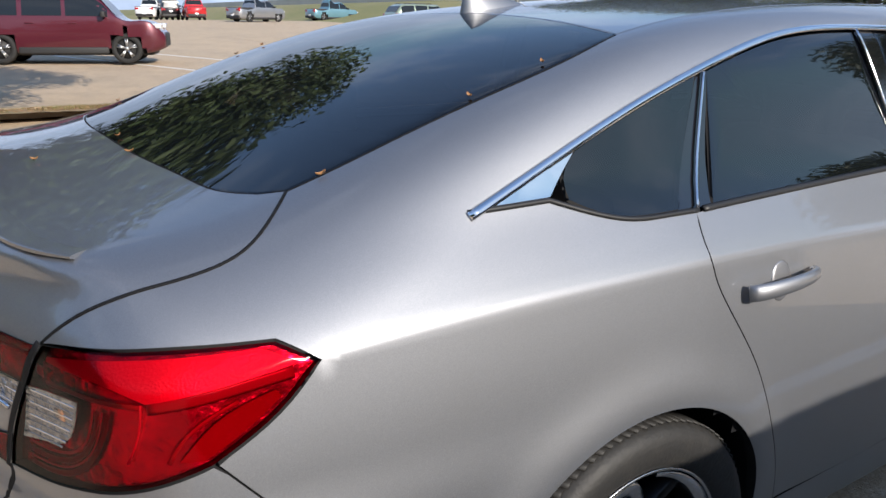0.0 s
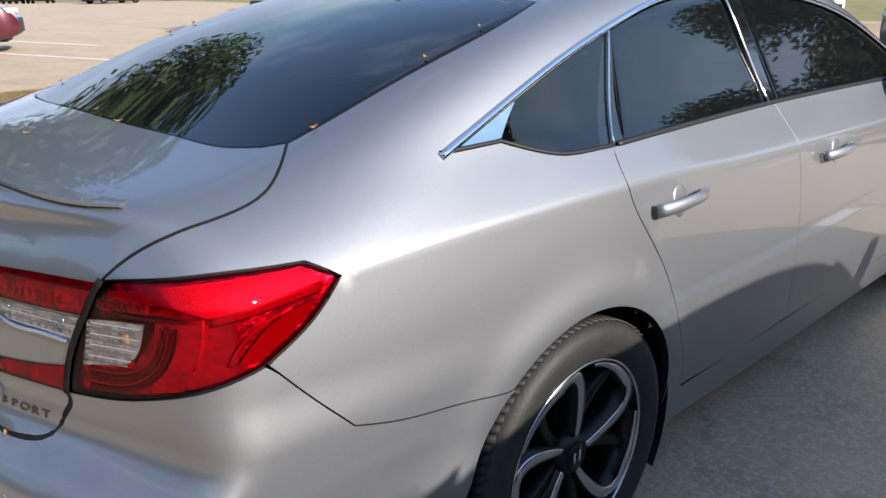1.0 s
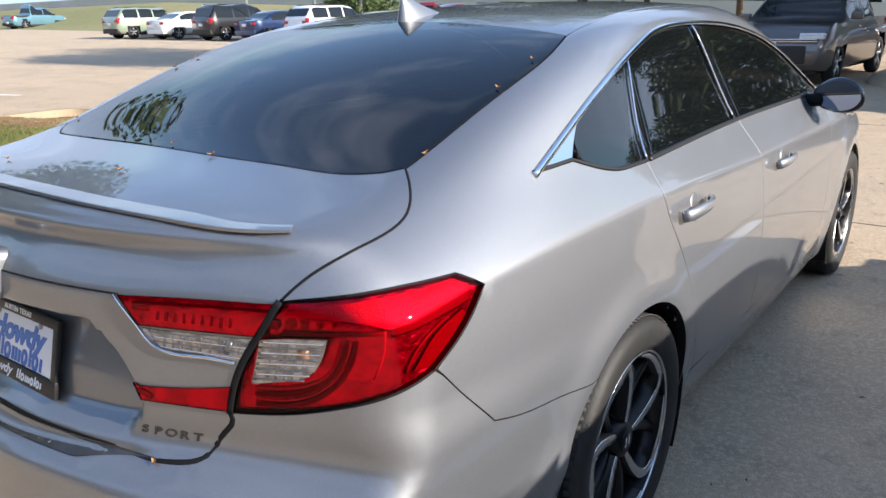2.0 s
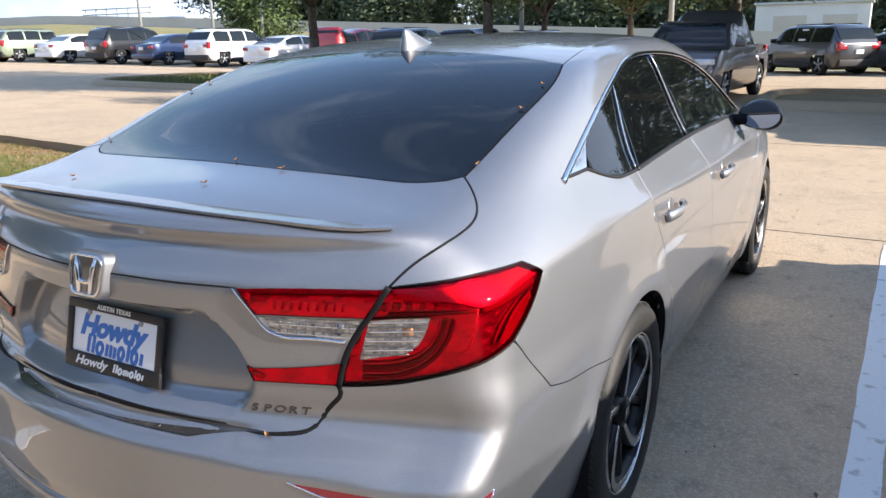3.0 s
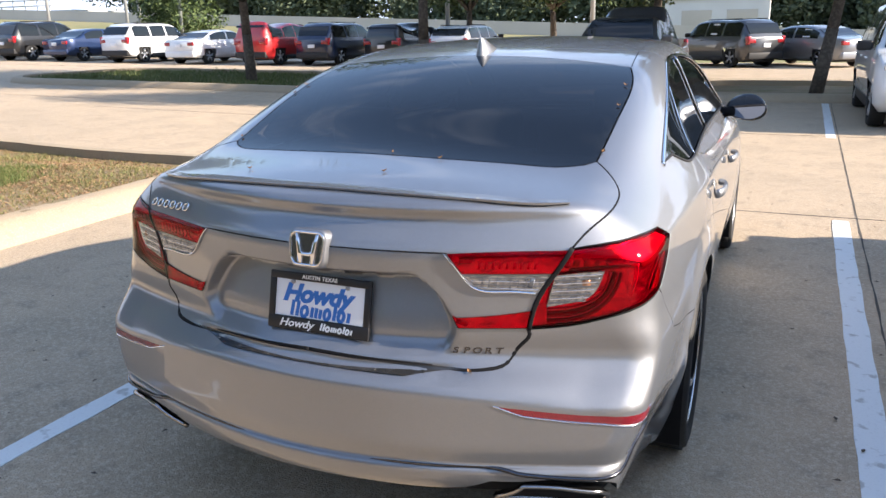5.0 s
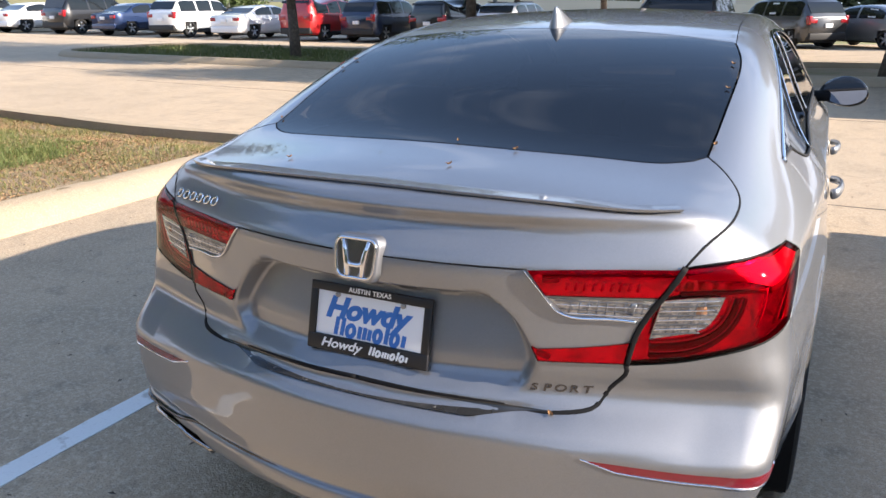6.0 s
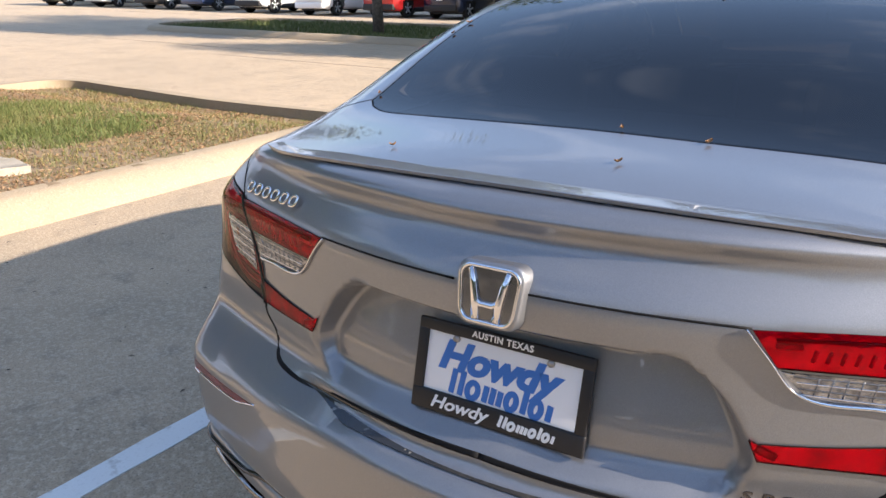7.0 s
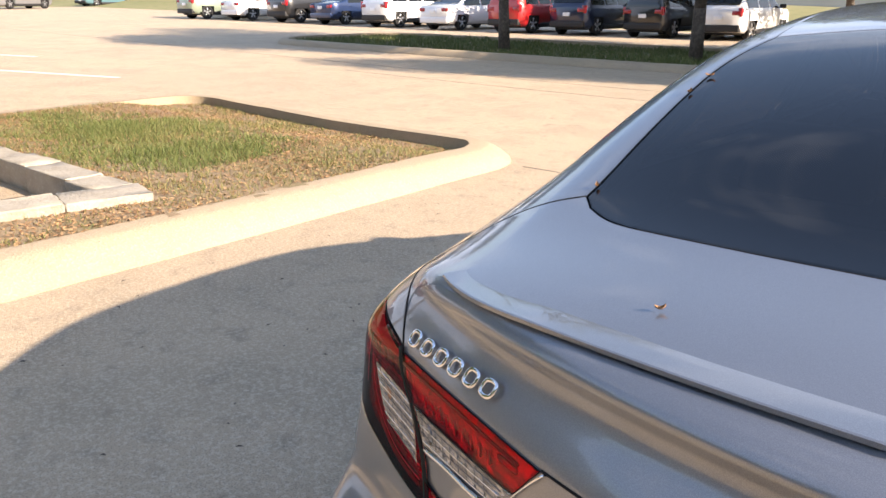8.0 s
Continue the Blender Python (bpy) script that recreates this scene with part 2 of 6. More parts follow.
class Spline:
    """A natural cubic spline through a few knots, straight beyond its ends."""

    def __init__(self, *knots):
        self.x, self.y = (np.array(v, float) for v in zip(*knots))
        n, h = len(self.x), np.diff(self.x)
        a, r = np.eye(n), np.zeros(n)
        for i in range(1, n - 1):
            a[i, i - 1 : i + 2] = h[i - 1], 2 * (h[i - 1] + h[i]), h[i]
            r[i] = 6 * ((self.y[i + 1] - self.y[i]) / h[i] - (self.y[i] - self.y[i - 1]) / h[i - 1])
        self.m = np.linalg.solve(a, r)

    def __call__(self, v):
        v = np.asarray(v, float)
        x, y, m = self.x, self.y, self.m
        c = np.clip(v, x[0], x[-1])
        i = np.clip(np.searchsorted(x, c) - 1, 0, len(x) - 2)
        h = x[i + 1] - x[i]
        p, q = (x[i + 1] - c) / h, (c - x[i]) / h
        out = p * y[i] + q * y[i + 1] + ((p**3 - p) * m[i] + (q**3 - q) * m[i + 1]) * h * h / 6
        h0, h1 = x[1] - x[0], x[-1] - x[-2]
        s0 = (y[1] - y[0]) / h0 - h0 * m[1] / 6
        s1 = (y[-1] - y[-2]) / h1 + h1 * m[-2] / 6
        return out + np.where(v < x[0], (v - x[0]) * s0, 0) + np.where(v > x[-1], (v - x[-1]) * s1, 0)


def smax(a, b, k):
    return np.maximum(a, b) + np.maximum(k - np.abs(a - b), 0) ** 2 / (4 * k)


def step(a, b, v):
    t = np.clip((v - a) / (b - a), 0, 1)
    return t * t * (3 - 2 * t)


# ---------------------------------------------------------------- the sedan's body, as one smooth solid
TOP = Spline((0.10, 1.064), (0.30, 1.102), (0.46, 1.125), (0.56, 1.148), (0.80, 1.230), (1.10, 1.323), (1.32, 1.374), (1.75, 1.424), (2.35, 1.445), (2.75, 1.427), (3.05, 1.345), (3.45, 1.165), (3.80, 1.015), (3.95, 0.975), (4.40, 0.925), (4.72, 0.845), (4.90, 0.700))
CROWN = Spline((0.1, 0.09), (0.6, 0.10), (1.3, 0.078), (2.3, 0.07), (3.3, 0.11), (4.0, 0.08), (4.8, 0.12))
LOWSIDE = Spline((0.15, 0.845), (0.25, 0.880), (0.35, 0.902), (0.50, 0.922), (0.65, 0.928), (0.80, 0.920), (0.915, 0.905))
HIGHSIDE = Spline((0.915, 0.905), (0.97, 0.864), (1.03, 0.820), (1.12, 0.772), (1.285, 0.697), (1.45, 0.612))
CREASE = Spline((0.5, 0.942), (0.66, 0.954), (1.0, 0.966), (1.3, 0.965), (1.8, 0.944), (2.5, 0.924), (3.5, 0.904), (4.6, 0.84))
BUMPER = Spline((0.15, 0.16), (0.24, 0.085), (0.30, 0.035), (0.33, 0.006), (0.36, -0.011), (0.392, -0.014), (0.402, -0.010), (0.410, 0.001), (0.418, -0.012), (0.428, -0.0155), (0.45, -0.0165), (0.50, -0.0155), (0.55, -0.0135), (0.588, -0.0115))
LEDGE = Spline((0.50, -0.075), (0.588, -0.016), (0.63, 0.016), (0.65, 0.040), (0.67, 0.060), (0.72, 0.064), (0.81, 0.067), (0.91, 0.071), (0.957, 0.077), (0.99, 0.100), (1.02, 0.120), (1.036, 0.119), (1.05, 0.108), (1.066, 0.104), (1.2, 0.14))
POCKET = Spline((0.66, 0.33), (0.70, 0.372), (0.745, 0.392), (0.795, 0.372), (0.83, 0.350), (0.86, 0.322), (0.88, 0.295))
TUCK = Spline((0.25, 0.540), (0.45, 0.515), (0.66, 0.480), (0.86, 0.455), (1.2, 0.41))
NOSE = Spline((0.15, 4.72), (0.3, 4.86), (0.5, 4.90), (0.7, 4.88), (0.85, 4.80), (1.0, 4.6))


def solid(p):
    """Below zero inside the body."""
    x, y, z = np.abs(p[..., 0]), p[..., 1], p[..., 2]
    dz = z - (CREASE(y) - 0.915)
    wide = -smax(-LOWSIDE(dz), -HIGHSIDE(dz), 0.006)
    wide = wide - (0.035 + 0.007 * step(0.68, 0.78, z)) * (np.maximum(1.3 - y, 0) / 0.72) ** 1.5 - 0.05 * (np.maximum(y - 3.5, 0) / 0.9) ** 2
    wide = wide - np.clip(0.24 * (TUCK(np.clip(y, 0.25, 1.2)) - z), 0, 0.03) * step(1.2, 1.0, y)
    for hub in (HUB_REAR, HUB_FRONT):
        d = np.hypot(y - hub, z - 0.335)
        wide = wide + 0.010 * np.exp(-(((d - 0.40) / 0.06) ** 2)) * (z < 0.9)
    wide = wide + 0.045 * np.exp(-(((y - 0.84) / 0.24) ** 2)) * step(0.56, 0.30, z)
    wr = POCKET(np.clip(z, 0.66, 0.88))
    recess = step(0.010, -0.030, x - wr) * step(0.895, 0.868, z) * step(0.668, 0.712, z)
    zz = z - (0.020 - 0.09 * np.minimum(x, 0.72) ** 2) * np.exp(-(((z - 0.6) / 0.06) ** 2))
    tail = smax(BUMPER(zz), LEDGE(zz), 0.005) + (0.375 - 0.06 * step(0.95, 1.05, z)) * x**2 - 0.10 * x**4 + step(0.60, 0.68, z) * (0.09 * x**2 - 0.09 * x**4) + (0.030 + 0.22 * np.clip(z - 0.69, 0, 0.2)) * recess + 0.020 * np.exp(-(((zz - 0.641) / 0.013) ** 2)) * step(0.54, 0.36, x)
    nose = NOSE(z) - 0.28 * x**2 - 0.25 * x**4
    top = z - (TOP(y) - CROWN(y) * x**2)
    side = x - wide
    ends = np.maximum(tail - y, y - nose)
    k = 0.12 - 0.03 * step(0.7, 1.4, y)
    return smax(smax(top, side, k), ends, 0.04 + (0.025 + 0.035 * step(0.66, 0.80, z)) * step(0.30, 0.75, x))


def gradient(p, e):
    v = solid(p[None] + (np.vstack([np.eye(3), -np.eye(3)]) * e).reshape((6,) + (1,) * (p.ndim - 1) + (3,)))
    return np.moveaxis(v[:3] - v[3:], 0, -1)


def slope(p, e=0.004):
    g = gradient(p, e)
    return g / np.linalg.norm(g, axis=-1, keepdims=True)


def snap(p):
    """The nearest places on the body."""
    p = np.array(p, float)
    for _ in range(8):
        g = gradient(p, 0.003) / 0.006
        p = p - (solid(p) / (g**2).sum(-1).clip(0.05))[..., None] * g
    return p


AXIS_Z, AXIS_Y = 0.60, 1.05


def flat_roll(p):
    return np.stack([p[..., 1], np.arctan2(p[..., 2] - AXIS_Z, p[..., 0]) * 0.7], -1)


def ray_roll(q):
    a = q[..., 1] / 0.7
    o = np.stack([0 * a, q[..., 0], 0 * a + AXIS_Z], -1)
    return o, np.stack([np.cos(a), 0 * a, np.sin(a)], -1)


def flat_cyl(p):
    return np.stack([np.arctan2(p[..., 0], AXIS_Y - p[..., 1]) * 0.9, p[..., 2]], -1)


def ray_cyl(q):
    a = q[..., 0] / 0.9
    o = np.stack([0 * a, 0 * a + AXIS_Y, q[..., 1]], -1)
    return o, np.stack([np.sin(a), -np.cos(a), 0 * a], -1)


def meet(o, d):
    lo, hi = np.zeros(o.shape[:-1]), np.full(o.shape[:-1], 4.5)
    s = np.linspace(0.05, 2.6, 60)
    vals = solid(o[None] + d[None] * s.reshape((-1,) + (1,) * o.ndim))
    first = np.argmax(vals > 0, axis=0)
    hi = s[first]
    lo = s[np.maximum(first - 1, 0)]
    for _ in range(22):
        mid = (lo + hi) / 2
        out = solid(o + d * mid[..., None]) > 0
        hi, lo = np.where(out, mid, hi), np.where(out, lo, mid)
    return o + d * lo[..., None]


def line(points, gap=0.02, smooth=True):
    """A curve through a few places, laid on the body. A None between two places makes a corner there."""
    runs, run = [], []
    for p in points:
        if p is None:
            runs.append(run)
            run = [run[-1]]
        else:
            run.append(p)
    runs.append(run)
    out = []
    for r in runs:
        r = np.array(r, float)
        t = np.r_[0, np.cumsum(np.linalg.norm(np.diff(r, axis=0), axis=1).clip(1e-4))]
        n = max(int(t[-1] / gap), 1)
        u = np.linspace(0, t[-1], n + 1)
        if len(r) > 2 and smooth:
            c = np.stack([Spline(*zip(t, r[:, k]))(u) for k in range(3)], -1)
        else:
            c = np.stack([np.interp(u, t, r[:, k]) for k in range(3)], -1)
        out.append(c if not out else c[1:])
    return snap(np.concatenate(out))


def skin(bm, outline, way="roll", gap=0.0016, grid=0.025, depth=0.012, lift=0.0, mirror=False, ridges=()):
    """A panel of the body inside a closed outline: the skin, its rounded rim and the flange behind it."""
    flat, ray = (flat_roll, ray_roll) if way == "roll" else (flat_cyl, ray_cyl)
    p = np.array(outline)
    keep = np.linalg.norm(p - np.roll(p, 1, 0), axis=1) > 0.002
    p = p[keep]
    q = flat(p)
    area = (q[:, 0] * np.roll(q[:, 1], -1) - np.roll(q[:, 0], -1) * q[:, 1]).sum()
    if area < 0:
        p, q = p[::-1], q[::-1]
    t2 = np.roll(q, -1, 0) - np.roll(q, 1, 0)
    n2 = np.stack([-t2[:, 1], t2[:, 0]], -1)
    n2 /= np.linalg.norm(n2, axis=1, keepdims=True).clip(1e-9)
    nrm = slope(p)
    o, d = ray(q + n2 * 0.01)
    inward = meet(o, d) - p
    inward /= np.linalg.norm(inward, axis=1, keepdims=True).clip(1e-9)
    rim_out = p + inward * gap
    rim = snap(p + inward * (gap + 0.0025))
    rq = flat(rim)
    lo, hi = rq.min(0), rq.max(0)
    gx, gy = np.meshgrid(np.arange(lo[0], hi[0], grid), np.arange(lo[1], hi[1], grid * 0.9))
    gx[1::2] += grid / 2
    g = np.stack([gx.ravel(), gy.ravel()], -1)
    a, b = rq, np.roll(rq, -1, 0)
    inside = np.zeros(len(g), bool)
    dist = np.full(len(g), 9.0)
    for (x0, y0), (x1, y1) in zip(a, b):
        c = (y0 > g[:, 1]) != (y1 > g[:, 1])
        inside ^= c & (g[:, 0] < (x1 - x0) * (g[:, 1] - y0) / (y1 - y0 + 1e-12) + x0)
        e = np.array([x1 - x0, y1 - y0])
        u = np.clip(((g - (x0, y0)) @ e) / (e @ e + 1e-12), 0, 1)
        dist = np.minimum(dist, np.linalg.norm(g - (x0, y0) - u[:, None] * e, axis=1))
    g = g[inside & (dist > grid * 0.45)]
    n = len(rq)
    edges = [(i, (i + 1) % n) for i in range(n)]
    extra, links = np.zeros((0, 2)), []
    for ridge in ridges:
        r = flat(np.array(ridge))
        near = np.array([np.linalg.norm(rq - v, axis=1).min() for v in r])
        ok = np.zeros(len(r), bool)
        for (x0, y0), (x1, y1) in zip(a, b):
            c = (y0 > r[:, 1]) != (y1 > r[:, 1])
            ok ^= c & (r[:, 0] < (x1 - x0) * (r[:, 1] - y0) / (y1 - y0 + 1e-12) + x0)
        r = r[ok & (near > 0.008)]
        if len(r) > 1 and len(g):
            g = g[np.array([np.linalg.norm(r - v, axis=1).min() for v in g]) > 0.006]
            links += [(len(extra) + i, len(extra) + i + 1) for i in range(len(r) - 1) if np.linalg.norm(r[i] - r[i + 1]) < 0.06]
            extra = np.r_[extra, r]
    edges += [(n + len(g) + a_, n + len(g) + b_) for a_, b_ in links]
    g = np.r_[g, extra]
    from_2d = geometry.delaunay_2d_cdt([Vector(v) for v in np.r_[rq, g]], edges, [], 1, 1e-7, True)
    v2, faces, orig = from_2d[0], from_2d[2], from_2d[3]
    v2 = np.array([tuple(v) for v in v2])
    o, d = ray(v2)
    v3 = meet(o, d)
    for i, src in enumerate(orig):
        src = [s for s in src if s < n]
        if src:
            v3[i] = rim[src[0]]
    nn = slope(v3)
    v3 = v3 + nn * lift
    s = np.array([-1, 1, 1]) if mirror else np.array([1, 1, 1])
    vs = [bm.verts.new(v * s) for v in v3]
    norms = [tuple(v * s) for v in nn]
    owner = {}
    for i, src in enumerate(orig):
        for k in src:
            if k < n:
                owner[k] = i
    def face(*f, dark=0):
        try:
            bm.faces.new(f[::-1] if mirror else f).material_index = dark
        except ValueError:
            pass

    cen = np.array([v2[list(f)].mean(0) for f in faces])
    hit = np.zeros(len(cen), bool)
    for (x0, y0), (x1, y1) in zip(a, b):
        c = (y0 > cen[:, 1]) != (y1 > cen[:, 1])
        hit ^= c & (cen[:, 0] < (x1 - x0) * (cen[:, 1] - y0) / (y1 - y0 + 1e-12) + x0)
    for f, ok in zip(faces, hit):
        if ok:
            face(*(vs[i] for i in f))
    for v in [v for v in vs if not v.link_faces]:
        bm.verts.remove(v)
    vs = [v if v.is_valid else None for v in vs]
    ring1 = [bm.verts.new((rim_out[k] - nrm[k] * 0.002 + nrm[k] * lift) * s) for k in range(n)]
    ring2 = [bm.verts.new((rim_out[k] - nrm[k] * depth + nrm[k] * lift) * s) for k in range(n)]
    for k in range(n):
        j = (k + 1) % n
        if k in owner and j in owner and vs[owner[k]] and vs[owner[j]]:
            face(vs[owner[k]], ring1[k], ring1[j], vs[owner[j]])
        face(ring1[k], ring2[k], ring2[j], ring1[j], dark=1)
    return bm


def crease_line(y0, y1, gap=0.02, up=0.0):
    """The sharp line along the flank."""
    y = np.arange(y0, y1, gap)
    o = np.stack([0 * y, y, CREASE(y) + up], -1)
    return meet(o, np.tile([1.0, 0, 0], (len(y), 1)))


def ledge_line(gap=0.02):
    """The sharp line across the bumper."""
    x = np.arange(-0.80, 0.81, gap)
    o = np.stack([x, 0 * x + 1.2, 0.608 - 0.09 * np.minimum(np.abs(x), 0.72) ** 2], -1)
    return meet(o, np.tile([0, -1.0, 0], (len(x), 1)))


def pocket_lines():
    """The rounded lips of the number plate recess."""
    out = []
    for off in (0.011, -0.003, -0.017, -0.031):
        z = np.arange(0.705, 0.868, 0.011)
        for s in (1, -1):
            x = s * (POCKET(z) + off)
            out.append(meet(np.stack([x, 0 * x + 1.0, z], -1), np.tile([0, -1.0, 0], (len(x), 1))))
    for z in (0.871, 0.880, 0.889, 0.897, 0.672, 0.684, 0.696):
        x = np.arange(-0.24, 0.241, 0.012)
        out.append(meet(np.stack([x, 0 * x + 1.0, 0 * x + z], -1), np.tile([0, -1.0, 0], (len(x), 1))))
    return out


def panel(name, outline, material, parent, way="roll", label="", both=False, mirror=False, **kw):
    bm = bmesh.new()
    skin(bm, outline, way, mirror=mirror, **kw)
    ob = part(name, bm, [material, M["black"]], parent, label)
    me = ob.data
    co = np.empty(len(me.vertices) * 3)
    me.vertices.foreach_get("co", co)
    co = co.reshape(-1, 3)
    if way != "none":
        n = slope(co)
        me.normals_split_custom_set_from_vertices([tuple(v) for v in n])
    return ob


# ---------------------------------------------------------------- the silver sedan
def mirrored(p):
    return p[::-1] * [-1, 1, 1]


def circle_on(cy, cz, r, a0, a1, x=0.89, n=24):
    return [(x, cy + r * math.cos(radians(a)), cz + r * math.sin(radians(a))) for a in np.linspace(a0, a1, n)]


# the joints between the panels
GLASS_SIDE = [(0.638, 0.605, 1.115), (0.642, 0.72, 1.16), (0.645, 0.95, 1.235), (0.635, 1.18, 1.305), (0.602, 1.325, 1.345)]
GLASS_TOP = [(0.602, 1.325, 1.345), (0.45, 1.348, 1.365), (0.22, 1.37, 1.38), (0, 1.378, 1.385)]
GLASS_LOW = [(0, 0.475, 1.127), (0.25, 0.483, 1.122), (0.44, 0.508, 1.117), (0.55, 0.532, 1.112), (0.61, 0.57, 1.112), None, (0.638, 0.605, 1.115)]
LID_SIDE = [(0.638, 0.605, 1.115), (0.69, 0.553, 1.088), (0.722, 0.50, 1.06), (0.732, 0.42, 1.043), (0.72, 0.337, 1.026), (0.69, 0.275, 1.0), (0.66, 0.246, 0.961)]
LAMP_SPLIT = [(0.66, 0.246, 0.961), (0.627, 0.225, 0.904), (0.593, 0.209, 0.846), (0.578, 0.20, 0.805), (0.568, 0.193, 0.752)]
LID_LOW = [(0.568, 0.193, 0.752), (0.571, 0.194, 0.740), (0.556, 0.183, 0.712), (0.537, 0.17, 0.684), (0.515, 0.155, 0.662), (0.475, 0.135, 0.651), (0.366, 0.098, 0.652), (0.155, 0.066, 0.661), (0, 0.06, 0.664)]
LAMP_TOP = [(0.66, 0.246, 0.961), (0.76, 0.31, 0.975), (0.832, 0.50, 0.972)]
LAMP_TIP = [(0.832, 0.50, 0.972), (0.858, 0.55, 0.94)]
LAMP_LOW = [(0.858, 0.55, 0.94), (0.863, 0.50, 0.89), (0.858, 0.40, 0.83)]
LAMP_BASE = [(0.858, 0.40, 0.83), (0.83, 0.33, 0.808), (0.755, 0.27, 0.783), (0.686, 0.241, 0.765), (0.568, 0.193, 0.752)]
BUMP_SEAM = [(0.858, 0.405, 0.83), (0.873, 0.476, 0.747), (0.882, 0.54, 0.679), None, (0.889, 0.625, 0.655), (0.899, 0.754, 0.635), (0.917, 0.915, 0.613)]
ARCH = 0.378
A0 = math.degrees(math.atan2(0.613 - 0.335, 0.915 - HUB_REAR))
CUT_REAR = [(0.836, 1.311, 1.032), (0.887, 1.297, 0.964), (0.916, 1.351, 0.86), (0.927, 1.445, 0.729), (0.932, 1.525, 0.573), (0.91, 1.59, 0.44), (0.896, 1.635, 0.337)]
CUT_B = [(0.794, 2.17, 1.035), (0.897, 2.19, 0.905), (0.912, 2.215, 0.65), (0.882, 2.27, 0.337)]
CUT_F = [(0.805, 3.42, 1.02), (0.892, 3.36, 0.9), (0.907, 3.33, 0.65), (0.882, 3.37, 0.337)]
SILL = 0.335
BELT = [(0.836, 1.311, 1.032), (0.825, 1.7, 1.036), (0.81, 2.17, 1.036), (0.806, 2.8, 1.03), (0.805, 3.42, 1.02)]
WIN_TOP = [(0.784, 0.835, 1.082), (0.765, 1, 1.145), (0.737, 1.22, 1.223), (0.703, 1.465, 1.291), (0.658, 1.75, 1.34), (0.651, 2.12, 1.362), (0.661, 2.55, 1.34), (0.7, 2.95, 1.265), (0.755, 3.25, 1.15), (0.805, 3.5, 1.02)]
ROOF_EDGE = [(0.602, 1.325, 1.345), (0.572, 1.7, 1.385), (0.56, 2.2, 1.405), (0.555, 2.7, 1.39)]
A_POST = [(0.555, 2.7, 1.39), (0.6, 3.1, 1.26), (0.661, 3.55, 1.08), (0.711, 3.85, 0.975)]


def narrow(pts):
    """The glass line of the far side, drawn in a little."""
    return [p if p is None or p[2] < 1.1 or p[1] < 0.52 else (p[0] * (1 - 0.055 * float(step(0.38, 0.60, p[0]))), p[1], p[2]) for p in pts]


def side_crease():
    y = np.arange(0.30, 0.84, 0.02)
    o = np.stack([0 * y, y, TUCK(y)], -1)
    r = meet(o, np.tile([1.0, 0, 0], (len(y), 1)))
    return r


def window_line(y0, y1, top=True, inset=0.0):
    pts = line(WIN_TOP if top else BELT, 0.01)
    return pts[(pts[:, 1] >= y0) & (pts[:, 1] <= y1)]


